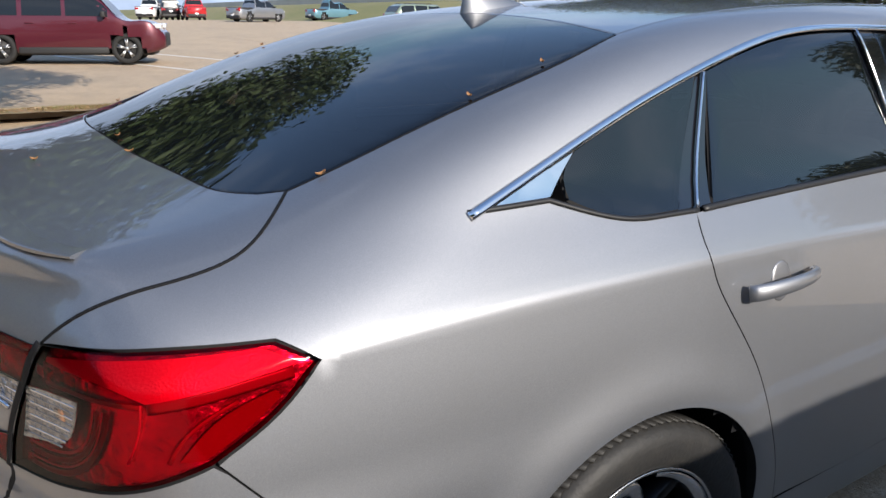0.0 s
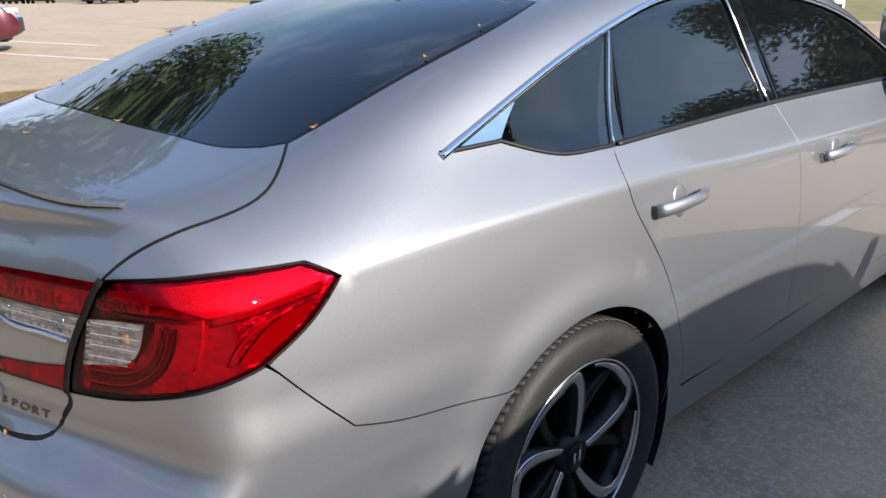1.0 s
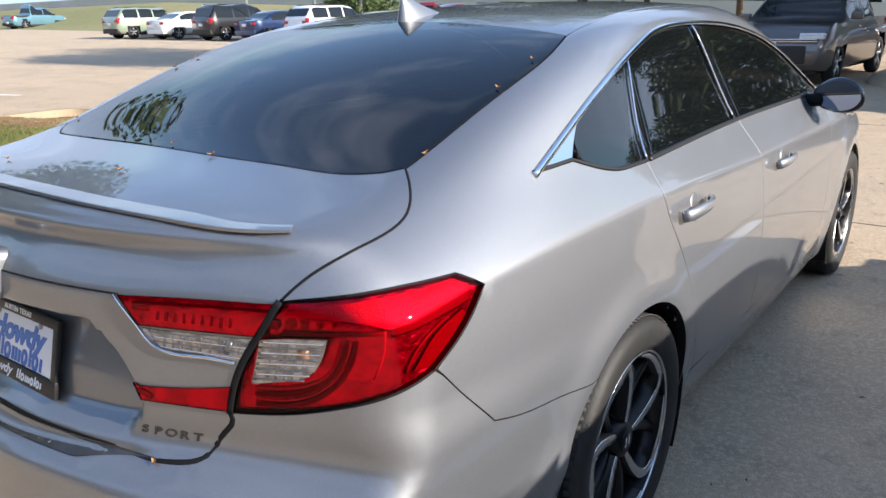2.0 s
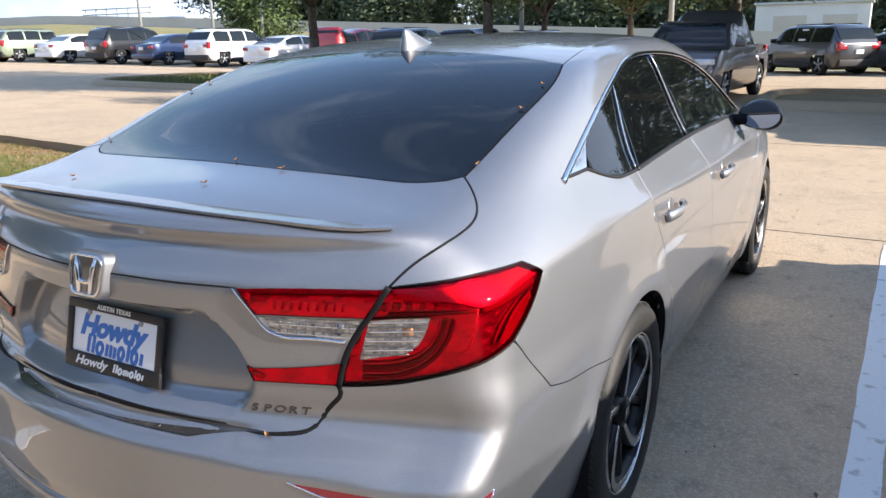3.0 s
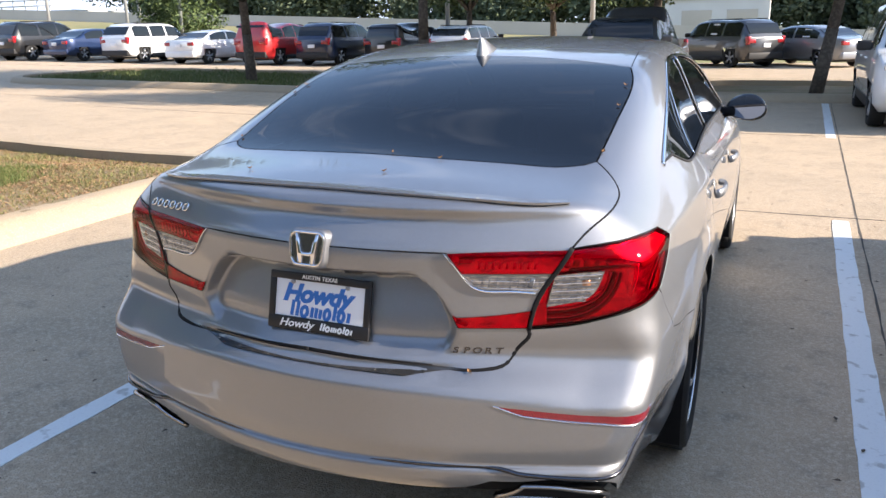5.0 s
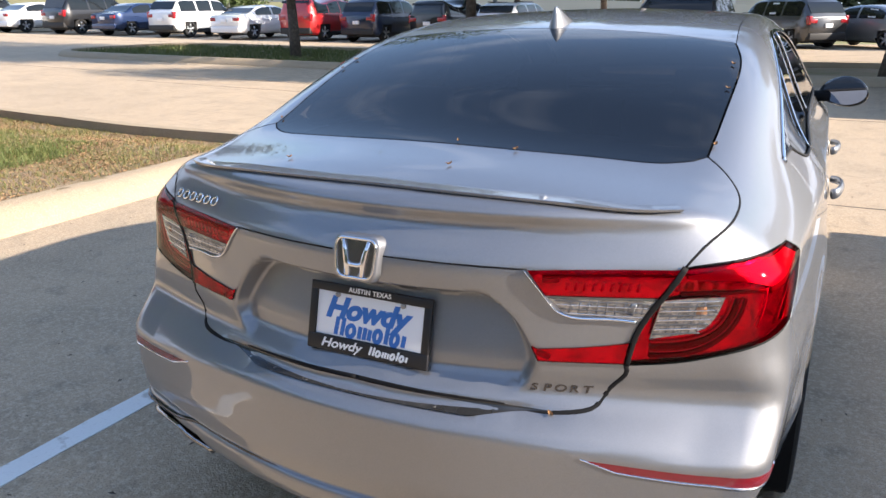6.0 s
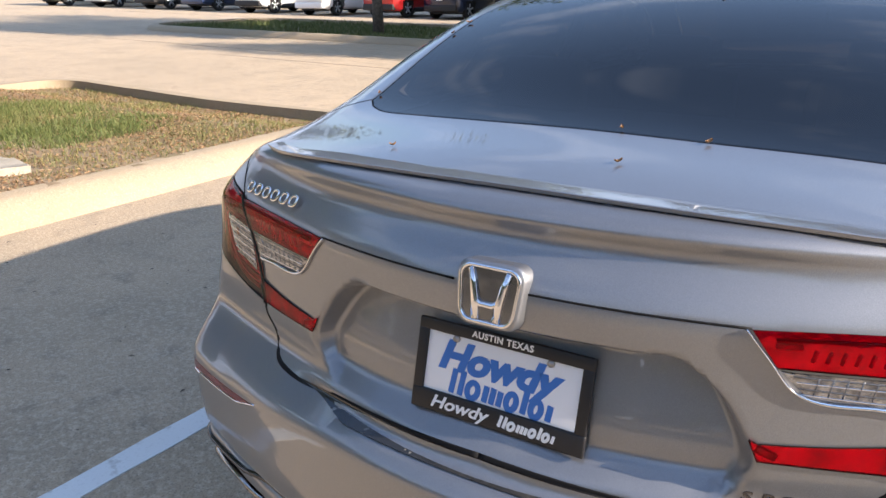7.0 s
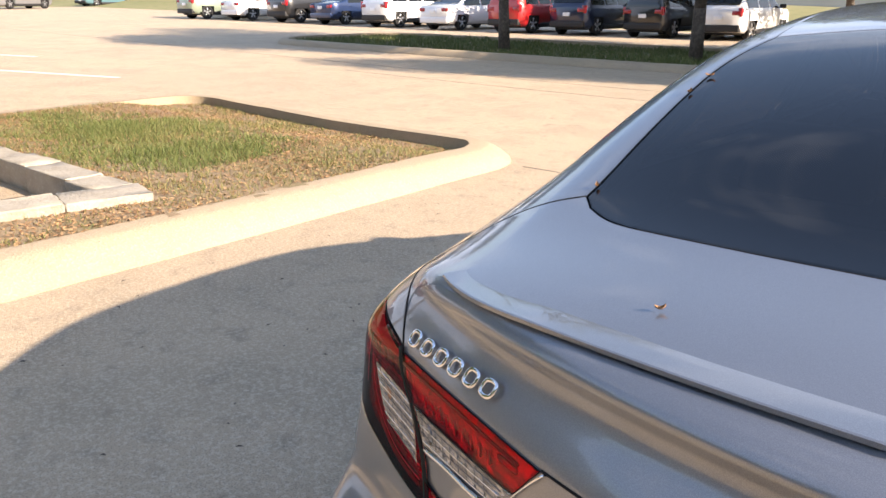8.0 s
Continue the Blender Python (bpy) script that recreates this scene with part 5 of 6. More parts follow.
    bm = bmesh.new()
    sweep(bm, [(x, y, 0.0135) for x, y in ring_shape(0.057, 0.048, 0.022, 10, 0.08)], 0.004, 0.003, (0, 0, 1), 8, closed=True)
    for sx_ in (-1, 1):
        sweep(bm, [(0.021 * sx_, -0.043, 0.0135), (0.0245 * sx_, -0.012, 0.0150), (0.031 * sx_, 0.018, 0.0150), (0.039 * sx_, 0.043, 0.0135)], lambda u: 0.0095 - 0.003 * u, 0.004, (0, 0, 1), 8)
    sweep(bm, [(-0.022, -0.010, 0.0140), (-0.012, -0.017, 0.0146), (0.012, -0.017, 0.0146), (0.022, -0.010, 0.0140)], 0.0055, 0.004, (0, 0, 1), 8)
    part("emblem", bm, M["chrome"], badge, "bright chrome emblem")
    bm = bmesh.new()
    vs = [bm.verts.new((x, y, 0.0125)) for x, y in ring_shape(0.055, 0.046, 0.021, 10, 0.08)]
    bm.faces.new(vs)
    part("badge_ground", bm, M["badge_grey"], badge)
    # model lettering, letter by letter along the panel
    for text, x0, dx, z, size, mat, lbl in (("SPORT", 0.385, 0.0262, 0.690, 0.026, "dark_chrome", "raised dark chrome lettering"),):
        for i, ch in enumerate(text):
            x = x0 + dx * i
            m = rear_face(x, z - (0.0 if x0 > 0 else 0.003 * i * 0), 0.0005)
            ob = lettering("letter", ch, size, M[mat], lid, m @ Matrix.Diagonal((1.25, 0.85, 1, 1)), 0.0006, 0.15, 1, 0.0016)
            ob["label"] = lbl
    for i in range(6):
        m = rear_face(-0.650 + 0.0335 * i, 0.980 + 0.0028 * i, 0.0005)
        bm = bmesh.new()
        sweep(bm, [(0.0112 * math.copysign(abs(math.cos(a)) ** 0.7, math.cos(a)) + 0.003 * math.sin(a), 0.0105 * math.copysign(abs(math.sin(a)) ** 0.7, math.sin(a)), 0.0015) for a in np.linspace(0, 2 * math.pi, 20, endpoint=False)], 0.0034, 0.0026, (0, 0, 1), 8, closed=True)
        part("name_shape", bm, M["chrome"], lid, "raised chrome name badge, a plain shape").matrix_basis = Matrix.Translation((0, -0.011, 0)) @ m
    for sgn in (1, -1):
        c = line([(0.37 * sgn, 0.13, 0.950), (0.22 * sgn, 0.096, 0.951), (0.06 * sgn, 0.08, 0.951)], 0.02)
        nn = slope(c)
        bm = bmesh.new()
        sweep(bm, [v + k * 0.0002 for v, k in zip(c, nn)], 0.0018, 0.0012, nn, 6)
        part("lid_seam", bm, M["black"], lid)
        c = line([(x * sgn, y, z) for x, y, z in LAMP_SPLIT], 0.01)
        nn = slope(c)
        bm = bmesh.new()
        sweep(bm, [v + k * 0.0036 for v, k in zip(c, nn)], 0.0065, 0.0012, nn, 8)
        part("lamp_joint", bm, M["black"], lid)
    # groove and blade low on the bumper
    c = line([(-0.86, 0.42, 0.425), (-0.80, 0.29, 0.395), (-0.72, 0.20, 0.382), (-0.54, 0.105, 0.397), (-0.27, 0.02, 0.408), (0, 0.0, 0.410), (0.27, 0.02, 0.408), (0.54, 0.105, 0.397), (0.72, 0.20, 0.382), (0.80, 0.29, 0.395), (0.86, 0.42, 0.425)], 0.02)
    nn = slope(c)
    bm = bmesh.new()
    sweep(bm, [v + k * 0.001 for v, k in zip(c, nn)], 0.006, 0.006, nn, 8)
    part("bumper_moulding", bm, M["dark_chrome"], car)
    # cabin seen through the glass
    bm = bmesh.new()
    box(bm, (-0.62, 0.62, 0.98), (0.62, 1.12, 1.02), 0.02)
    part("parcel_shelf", bm, M["cabin"], car)
    bm = bmesh.new()
    box(bm, (-0.68, 1.10, 0.45), (0.68, 1.30, 1.05), 0.05)
    part("rear_seat_back", bm, M["cabin"], car)
    for x, y in ((-0.42, 1.14), (0.42, 1.14), (-0.37, 2.35), (0.37, 2.35)):
        bm = bmesh.new()
        box(bm, (x - 0.12, y, 1.02), (x + 0.12, y + 0.09, 1.19), 0.03, 3)
        part("headrest", bm, M["cabin"], car)
    for x in (-0.37, 0.37):
        bm = bmesh.new()
        box(bm, (x - 0.24, 2.30, 0.45), (x + 0.24, 2.48, 1.06), 0.06, 3)
        part("front_seat_back", bm, M["cabin"], car)
    bm = bmesh.new()
    box(bm, (-0.72, 3.2, 0.6), (0.72, 3.7, 0.95), 0.05)
    part("dashboard", bm, M["cabin"], car)
    bm = bmesh.new()
    box(bm, (-0.10, 2.93, 1.24), (0.10, 2.96, 1.30), 0.01)
    part("inner_mirror", bm, M["black"], car)
    # the far flank stands out a little more than the near one
    for ob in car.children_recursive:
        if ob.type == "MESH" and ob.matrix_basis == Matrix.Identity(4) and ob.parent.matrix_basis == Matrix.Identity(4):
            co = np.empty(len(ob.data.vertices) * 3)
            ob.data.vertices.foreach_get("co", co)
            co = co.reshape(-1, 3)
            co[:, 0] -= 0.020 * step(0.25, 0.62, -co[:, 0]) * step(1.14, 1.02, co[:, 2])
            ob.data.vertices.foreach_set("co", co.ravel())
            ob.data.update()
    car.matrix_basis = LEAN
    return car


# ---------------------------------------------------------------- ground
def lie(x, y):
    """The height of the lot: level round the bay, rising gently to the side, with a grass bank beyond."""
    s = -(x + 6)
    h = 0.01 * (s + math.sqrt(s * s + 9)) if x > -70 else 0.01 * (64 + math.sqrt(64 * 64 + 9))
    top = 0.55 - 0.043 * max(min(x, 12), -70)
    return h + (top - h) * float(step(34.0, 49.5, y))


def sheet(name, xs, ys, material, dz=0.0, kind="structure", label="", category="ground"):
    bm = bmesh.new()
    v = [[bm.verts.new((x, y, lie(x, y) + dz)) for x in xs] for y in ys]
    for a, b in zip(v, v[1:]):
        for i in range(len(xs) - 1):
            bm.faces.new((a[i], a[i + 1], b[i + 1], b[i]))
    ob = part(name, bm, material, None, label)
    return tagged(ob, label, category, "", kind)


xs = np.unique(np.r_[-900, -500, -300, np.arange(-160, -20, 5), np.arange(-20, 10, 1.0), np.arange(10, 60, 5), 100, 200, 400, 900])
ys = np.unique(np.r_[-900, -400, -200, np.arange(-100, 0, 10), np.arange(0, 20, 1.0), np.arange(20, 62, 1.5), 62, 65, 70, 90, 140, 300, 900])
ground = sheet("ground", xs, ys, [M["concrete"], M["grass_far"]], 0.0, label="pale beige concrete parking lot with a grass bank beyond")
for f in ground.data.polygons:
    f.material_index = int(f.center.y > 33.4)


def strip(name, x0, y0, x1, y1, w, material, label, category, h=0.005, group=""):
    """A thin band on the ground, with slightly worn edges."""
    d = Vector((x1 - x0, y1 - y0))
    n = max(int(d.length / 0.15), 1)
    t = d.normalized()
    s = Vector((-t.y, t.x))
    rnd = random.Random(name + str(x0))
    bm = bmesh.new()
    rows = []
    for i in range(n + 1):
        p = Vector((x0, y0)) + d * i / n
        r = []
        for k in (-1, 1):
            q = p + s * k * (w / 2 + rnd.uniform(-0.004, 0.004))
            r.append(q)
        z0 = lie(p.x, p.y)
        rows.append([bm.verts.new((r[0].x, r[0].y, z0 - 0.01)), bm.verts.new((r[0].x, r[0].y, z0 + h)), bm.verts.new((r[1].x, r[1].y, z0 + h)), bm.verts.new((r[1].x, r[1].y, z0 - 0.01))])
    for a, b in zip(rows, rows[1:]):
        for i in range(3):
            bm.faces.new((a[i], a[i + 1], b[i + 1], b[i]))
    bmesh.ops.recalc_face_normals(bm, faces=bm.faces)
    return tagged(part(name, bm, material, None, label, smooth=False), label, category, group, "structure")


STRIPE = "worn white painted parking bay line on concrete"
for x0, y0, x1, y1, w in ((1.468, -0.6, 1.662, 5.0, 0.115), (-1.43, -0.6, -1.236, 5.0, 0.105), (1.87, 10.0, 2.05, 15.2, 0.12), (4.75, 10.0, 4.93, 15.2, 0.12), (-1.03, 10.0, -0.85, 15.2, 0.12), (-23, 3.6, -13.84, 6.67, 0.11), (-25, 5.77, -19.5, 7.6, 0.11)):
    strip("bay_line", x0, y0, x1, y1, w, M["line_paint"], STRIPE, "line", 0.004, "painted bay lines")
for a in ((1.32, -8, 2.15, 15.2), (-3.9, 5.25, 9, 4.95), (-12, 10.6, 9, 10.0), (-36, 12.6, -4, 11.6), (-36, 22.8, 30, 22.8)):
    strip("slab_joint", *a, 0.010, M["joint"], "narrow dark joint between concrete slabs", "joint", 0.003, "slab joints")


def rounded(x0, y0, x1, y1, r, n=10):
    out = []
    for cx, cy, a0 in ((x1 - r, y1 - r, 0), (x0 + r, y1 - r, 90), (x0 + r, y0 + r, 180), (x1 - r, y0 + r, 270)):
        out += [(cx + r * math.cos(radians(a)), cy + r * math.sin(radians(a))) for a in np.linspace(a0, a0 + 90, n)]
    return out


EDGES = {}


def inside(poly, x, y):
    if id(poly) not in EDGES:
        a = np.array(poly)
        b = np.roll(a, -1, 0)
        EDGES[id(poly)] = a[:, 0], a[:, 1], b[:, 1], (b[:, 0] - a[:, 0]) / (b[:, 1] - a[:, 1] + 1e-12)
    ax, ay, by, k = EDGES[id(poly)]
    return bool((((ay > y) != (by > y)) & (x < k * (y - ay) + ax)).sum() & 1)


def island(outline, kerb, label, slopes=0.12, filled=False):
    """A planted island: a ring of poured kerb, and its bed."""
    pts = []
    for a, b in zip(outline, outline[1:] + outline[:1]):
        n = max(int(math.dist(a, b) / 0.4), 1)
        pts += [(a[0] + (b[0] - a[0]) * i / n, a[1] + (b[1] - a[1]) * i / n) for i in range(n)]
    p = np.array(pts)
    t = np.roll(p, -1, 0) - np.roll(p, 1, 0)
    nrm = np.stack([-t[:, 1], t[:, 0]], -1) / np.linalg.norm(t, axis=1, keepdims=True)
    rnd = random.Random(len(pts))
    bm = bmesh.new()
    prof = ((0.0, -0.03), (0.0, 0.01), (slopes * 0.55, 0.10), (slopes, 0.142), (slopes + 0.05, 0.155), (kerb, 0.155), (kerb + 0.005, 0.02))
    rings = []
    for off, z in prof:
        q = p + nrm * off
        rings.append([bm.verts.new((x + rnd.uniform(-0.006, 0.006), y + rnd.uniform(-0.006, 0.006), lie(x, y) + z + rnd.uniform(-0.004, 0.004))) for x, y in q])
    m = len(p)
    for a, b in zip(rings, rings[1:]):
        for i in range(m):
            bm.faces.new((a[i], a[(i + 1) % m], b[(i + 1) % m], b[i]))
    bmesh.ops.recalc_face_normals(bm, faces=bm.faces)
    ring_ = part("kerb", bm, M["kerb_concrete"], None)
    ring_.data.set_sharp_from_angle(angle=radians(50))
    tagged(ring_, label, "kerb", "", "structure")
    bm = bmesh.new()
    q = p + nrm * (kerb - 0.01)
    if filled:
        r = [tuple(v) for v in p + nrm * (kerb - 0.14)]
        gx, gy = np.arange(p[:, 0].min(), p[:, 0].max(), 0.1), np.arange(p[:, 1].min(), p[:, 1].max(), 0.1)
        keep = {(i, j) for i, x in enumerate(gx[:-1]) for j, y in enumerate(gy[:-1]) if inside(r, x + 0.05, y + 0.05) and not (-9.3 < x < -5.0 + 0.25 * (y - 2.12) and y < 2.0)}
        v = {(a, b): bm.verts.new((gx[a], gy[b], bed_height(gx[a], gy[b]) + rnd.uniform(-0.006, 0.006))) for a, b in {(i + d, j + e) for i, j in keep for d in (0, 1) for e in (0, 1)}}
        for i, j in keep:
            bm.faces.new((v[i, j], v[i + 1, j], v[i + 1, j + 1], v[i, j + 1]))
    else:
        c = [bm.verts.new((x, y, lie(x, y) + 0.035)) for x, y in q]
        face = bm.faces.new(c)
        if face.normal.z < 0:
            face.normal_flip()
    tagged(part("planting_bed", bm, M["soil"], None, smooth=False), "bed of patchy grass and dry leaves inside the kerb", "lawn", "", "structure")
    return [tuple(v) for v in q]


def bed_height(x, y):
    """The near island's soil: level with the kerb in front, sunk behind the kerb at its far end."""
    return lie(x, y) + 0.045 + 0.106 * float(step(5.15, 4.3, y))


NEAR = [(-4.0, -7.0), (-4.0, 1.0), (-3.99, 2.6), (-4.0, 4.35)] + [(-4.75 + 0.75 * math.cos(radians(a)), 4.95 + 0.78 * math.sin(radians(a))) for a in np.linspace(0, 88, 10)] + [(-6.5, 5.72), (-9.1, 5.95)] + [(-9.3 + 0.8 * math.cos(radians(a)), 5.15 + 0.8 * math.sin(radians(a))) for a in np.linspace(90, 180, 8)] + [(-10.1, 3.0), (-10.2, -7.0)]
near_bed = island(NEAR, 0.40, "pale poured concrete kerb round a planted island", 0.20, True)
far_bed = island([(x, y + 0.03 * (x + 12)) for x, y in rounded(-20.6, 14.8, -4.6, 21.2, 2.0)], 0.35, "pale concrete kerb round a lot island")
right_bed = island(rounded(-0.9, 15.3, 16.0, 20.0, 1.4), 0.35, "pale concrete kerb round a shaded island")
tiny_bed = island(rounded(-43, 27.5, -38, 29.5, 0.8), 0.3, "low concrete kerb at the end of a row")

# ---------------------------------------------------------------- other vehicles
def vehicle(name, label, paint, L=4.6, Wd=1.84, H=1.68, shape="suv", plastic=False, group="parked cars", detail=False, papers=False):
    """A parked vehicle of its own shape, nose along +y, its tail at y = 0."""
    car = thing(name, label, "car" if shape not in ("pickup",) else "pickup truck", group)
    belt0 = 0.98 if shape == "sedan" else 1.08 if shape != "pickup" else 1.16
    if shape == "sedan":
        roof = Spline((0.0, 0.98), (0.25, 1.03), (0.62, 1.06), (1.25, H - 0.10), (1.9, H), (2.6, H - 0.02), (3.05, H - 0.14), (L - 1.15, 1.0), (L - 0.35, 0.86), (L, 0.62))
        cabin = (0.62, L - 1.15)
    elif shape == "pickup":
        roof = Spline((0, 1.14), (1.75, 1.16), (1.80, 1.2), (1.98, H - 0.06), (2.5, H), (3.3, H - 0.03), (3.7, H - 0.16), (L - 1.15, 1.19), (L - 0.3, 1.06), (L, 0.75))
        cabin = (1.80, L - 1.15)
    else:
        roof = Spline((0.0, 1.05), (0.12, 1.22), (0.42, H - 0.10), (0.85, H - 0.01), (2.0, H), (2.8, H - 0.03), (3.15, H - 0.16), (L - 1.05, 1.10), (L - 0.3, 0.98), (L, 0.70))
        cabin = (0.10, L - 1.05)
    if shape == "box":
        roof = Spline((0.0, 1.10), (0.06, 1.35), (0.16, H - 0.06), (0.5, H), (2.3, H), (2.75, H - 0.06), (3.2, 1.25), (L - 0.95, 1.10), (L - 0.15, 1.03), (L, 0.75))
    hw = Wd / 2
    tyre = 0.33 if shape == "sedan" else 0.36 if shape != "pickup" else 0.39
    axles = (0.88 if shape != "pickup" else 1.15, L - 0.90)
    def section(y):
        e = min(y, L - y)
        w = hw - 0.16 * (1 - min(e / 0.45, 1)) ** 2
        zb = 0.25 + 0.14 * (1 - min(e / 0.5, 1)) ** 2
        zt = float(roof(y))
        b = min(belt0, zt - 0.03)
        lean = (zt - b) * 0.30
        push = 0.0
        return [(0.0, zb), (w * 0.88, zb), (w * 0.97, zb + 0.12), (w, (zb + b) / 2 + 0.02), (w * 0.985, b - 0.10), (w * 0.955, b), (w * 0.955 - lean * 0.55, b + (zt - b) * 0.55), (w * 0.95 - lean - 0.02, zt - 0.05 * min((zt - b) / 0.3, 1)), (w * 0.80 - lean, zt), (0.0, zt + 0.015)]
    ys_ = np.unique(np.r_[0.0, 0.03, 0.08, np.linspace(0.14, L - 0.14, 44), L - 0.08, L - 0.03, L])
    bm = bmesh.new()
    rows = []
    for y in ys_:
        s = section(float(y))
        rows.append([bm.verts.new((x, y, z)) for x, z in s] + [bm.verts.new((-x, y, z)) for x, z in s[-2:0:-1]])
    n = len(rows[0])
    for a, b in zip(rows, rows[1:]):
        for i in range(n):
            q = (a[i], a[(i + 1) % n], b[(i + 1) % n], b[i])
            c = sum((v.co for v in q), Vector()) / 4
            if min(math.hypot(c.y - ax, c.z - tyre) for ax in axles) < tyre + 0.055 and abs(c.x) > 0.55 * hw:
                continue
            bm.faces.new(q)
    bm.faces.new(rows[0])
    bm.faces.new(rows[-1][::-1])
    bmesh.ops.recalc_face_normals(bm, faces=bm.faces)
    part("body", bm, paint, car)
    def on_side(y, f):
        s = section(y)
        a, b, c = s[5], s[6], s[7]
        p = (a[0] + (b[0] - a[0]) * f / 0.55, a[1] + (b[1] - a[1]) * f / 0.55) if f < 0.55 else (b[0] + (c[0] - b[0]) * (f - 0.55) / 0.45, b[1] + (c[1] - b[1]) * (f - 0.55) / 0.45)
        return p
    span = cabin[1] - cabin[0]
    cuts = [(cabin[0] + 0.30, cabin[0] + 0.36 * span), (cabin[0] + 0.39 * span, cabin[0] + 0.64 * span), (cabin[0] + 0.665 * span, cabin[1] - 0.22)] if shape not in ("sedan", "pickup") else [(cabin[0] + (0.42 if shape == "sedan" else 0.12), cabin[0] + 0.50 * span), (cabin[0] + 0.53 * span, cabin[1] - 0.22)]
    for s in (1, -1):
        for y0, y1 in cuts:
            bm = bmesh.new()
            grid_ = []
            for y in np.linspace(y0, y1, 8):
                zt = section(y)[-1][1]
                f1 = 0.93
                if zt - belt0 < 0.12:
                    continue
                grid_.append([bm.verts.new(((on_side(y, f)[0] + 0.006) * s, y, on_side(y, f)[1])) for f in (0.07, 0.5, f1)])
            for a, b in zip(grid_, grid_[1:]):
                for i in range(2):
                    bm.faces.new((a[i], a[i + 1], b[i + 1], b[i]) if s < 0 else (a[i], b[i], b[i + 1], a[i + 1]))
            part("side_window", bm, M["glass_dark"], car)
        for ax in axles:
            w = new("wheel")
            w.parent = car
            w.matrix_basis = pose((hw - 0.13) * s, ax, tyre, 0, 0, 0 if s > 0 else 180)
            bm = bmesh.new()
            prof = [(0.62, -0.11), (0.93, -0.11), (1.0, -0.07), (1.0, 0.07), (0.93, 0.105), (0.68, 0.10), (0.66, 0.08)]
            k = 28
            rg = [[bm.verts.new((px, r * tyre * math.cos(a), r * tyre * math.sin(a))) for a in np.linspace(0, 2 * math.pi, k, endpoint=False)] for r, px in prof]
            for a, b in zip(rg, rg[1:]):
                for i in range(k):
                    bm.faces.new((a[i], a[(i + 1) % k], b[(i + 1) % k], b[i]))
            bmesh.ops.recalc_face_normals(bm, faces=bm.faces)
            part("tyre", bm, M["far_tyre"], w)
            bm = bmesh.new()
            rod(bm, (-0.05, 0, 0), (0.03, 0, 0), tyre * 0.66, tyre * 0.66, 28)
            part("rim_well", bm, M["far_plastic"], w)
            bm = bmesh.new()
            for q in range(5):
                a = 2 * math.pi * q / 5 + 0.3
                for da in (-0.13, 0.13):
                    rod(bm, (0.075, 0.05 * math.cos(a), 0.05 * math.sin(a)), (0.085, tyre * 0.66 * math.cos(a + da), tyre * 0.66 * math.sin(a + da)), 0.022, 0.018, 6)
            rod(bm, (0.03, 0, 0), (0.09, 0, 0), 0.06, 0.05, 14)
            part("spokes", bm, M["alloy"], w)
            bm = bmesh.new()
            box(bm, ((0.5 * hw) if s > 0 else -(hw - 0.26), ax - tyre - 0.08, 0.22), ((hw - 0.26) if s > 0 else -(0.5 * hw), ax + tyre + 0.08, tyre * 2 + 0.12), 0.05)
            part("wheel_housing", bm, M["far_plastic"], car)
        if plastic:
            bm = bmesh.new()
            box(bm, (hw * 0.90 * s - 0.08, axles[0] + tyre + 0.05, 0.24), (hw * 0.90 * s + 0.08, axles[1] - tyre - 0.05, 0.40), 0.03)
            part("sill_cladding", bm, M["far_plastic"], car)
        # lamps, mirror, handles
        zl = min(float(roof(0.05)), belt0) - 0.04
        bm = bmesh.new()
        box(bm, (min(hw * 0.52 * s, hw * 0.86 * s), -0.015, zl - 0.17), (max(hw * 0.52 * s, hw * 0.86 * s), 0.14, zl - 0.02), 0.03)
        if shape in ("suv", "box", "pickup"):
            box(bm, (min(hw * 0.74 * s, hw * 0.90 * s), 0.0, zl - 0.22), (max(hw * 0.74 * s, hw * 0.90 * s), 0.20, zl + 0.08), 0.03)
        part("tail_lamp", bm, M["far_red"], car)
        bm = bmesh.new()
        box(bm, (min(hw * 0.45 * s, hw * 0.90 * s), L - 0.34, 0.70 if shape == "sedan" else 0.84), (max(hw * 0.45 * s, hw * 0.90 * s), L - 0.06, 0.80 if shape == "sedan" else 0.96), 0.03)
        part("headlamp", bm, M["far_clear"], car)
        bm = bmesh.new()
        ym = cabin[1] - 0.35
        box(bm, (min((hw - 0.02) * s, (hw + 0.20) * s), ym, belt0 + 0.01), (max((hw - 0.02) * s, (hw + 0.20) * s), ym + 0.11, belt0 + 0.16), 0.04, 3)
        part("door_mirror", bm, paint if not plastic else M["far_plastic"], car)
        for y0, _ in cuts[-2:]:
            bm = bmesh.new()
            box(bm, ((hw * 0.985) * s - 0.02, y0 + 0.05, belt0 - 0.14), ((hw * 0.985) * s + 0.025, y0 + 0.24, belt0 - 0.11), 0.008)
            part("door_handle", bm, paint, car)
        if papers:
            bm = bmesh.new()
            y0, y1 = cuts[1 if len(cuts) > 2 else 0]
            ym = (y0 + y1) / 2
            v = [bm.verts.new(((on_side(y, f)[0] + 0.010) * s, y, on_side(y, f)[1])) for y, f in ((ym - 0.17, 0.15), (ym + 0.17, 0.15), (ym + 0.17, 0.85), (ym - 0.17, 0.85))]
            bm.faces.new(v if s > 0 else v[::-1])
            part("window_sticker", bm, M["plate_white"], car, "white price sheet inside the window")
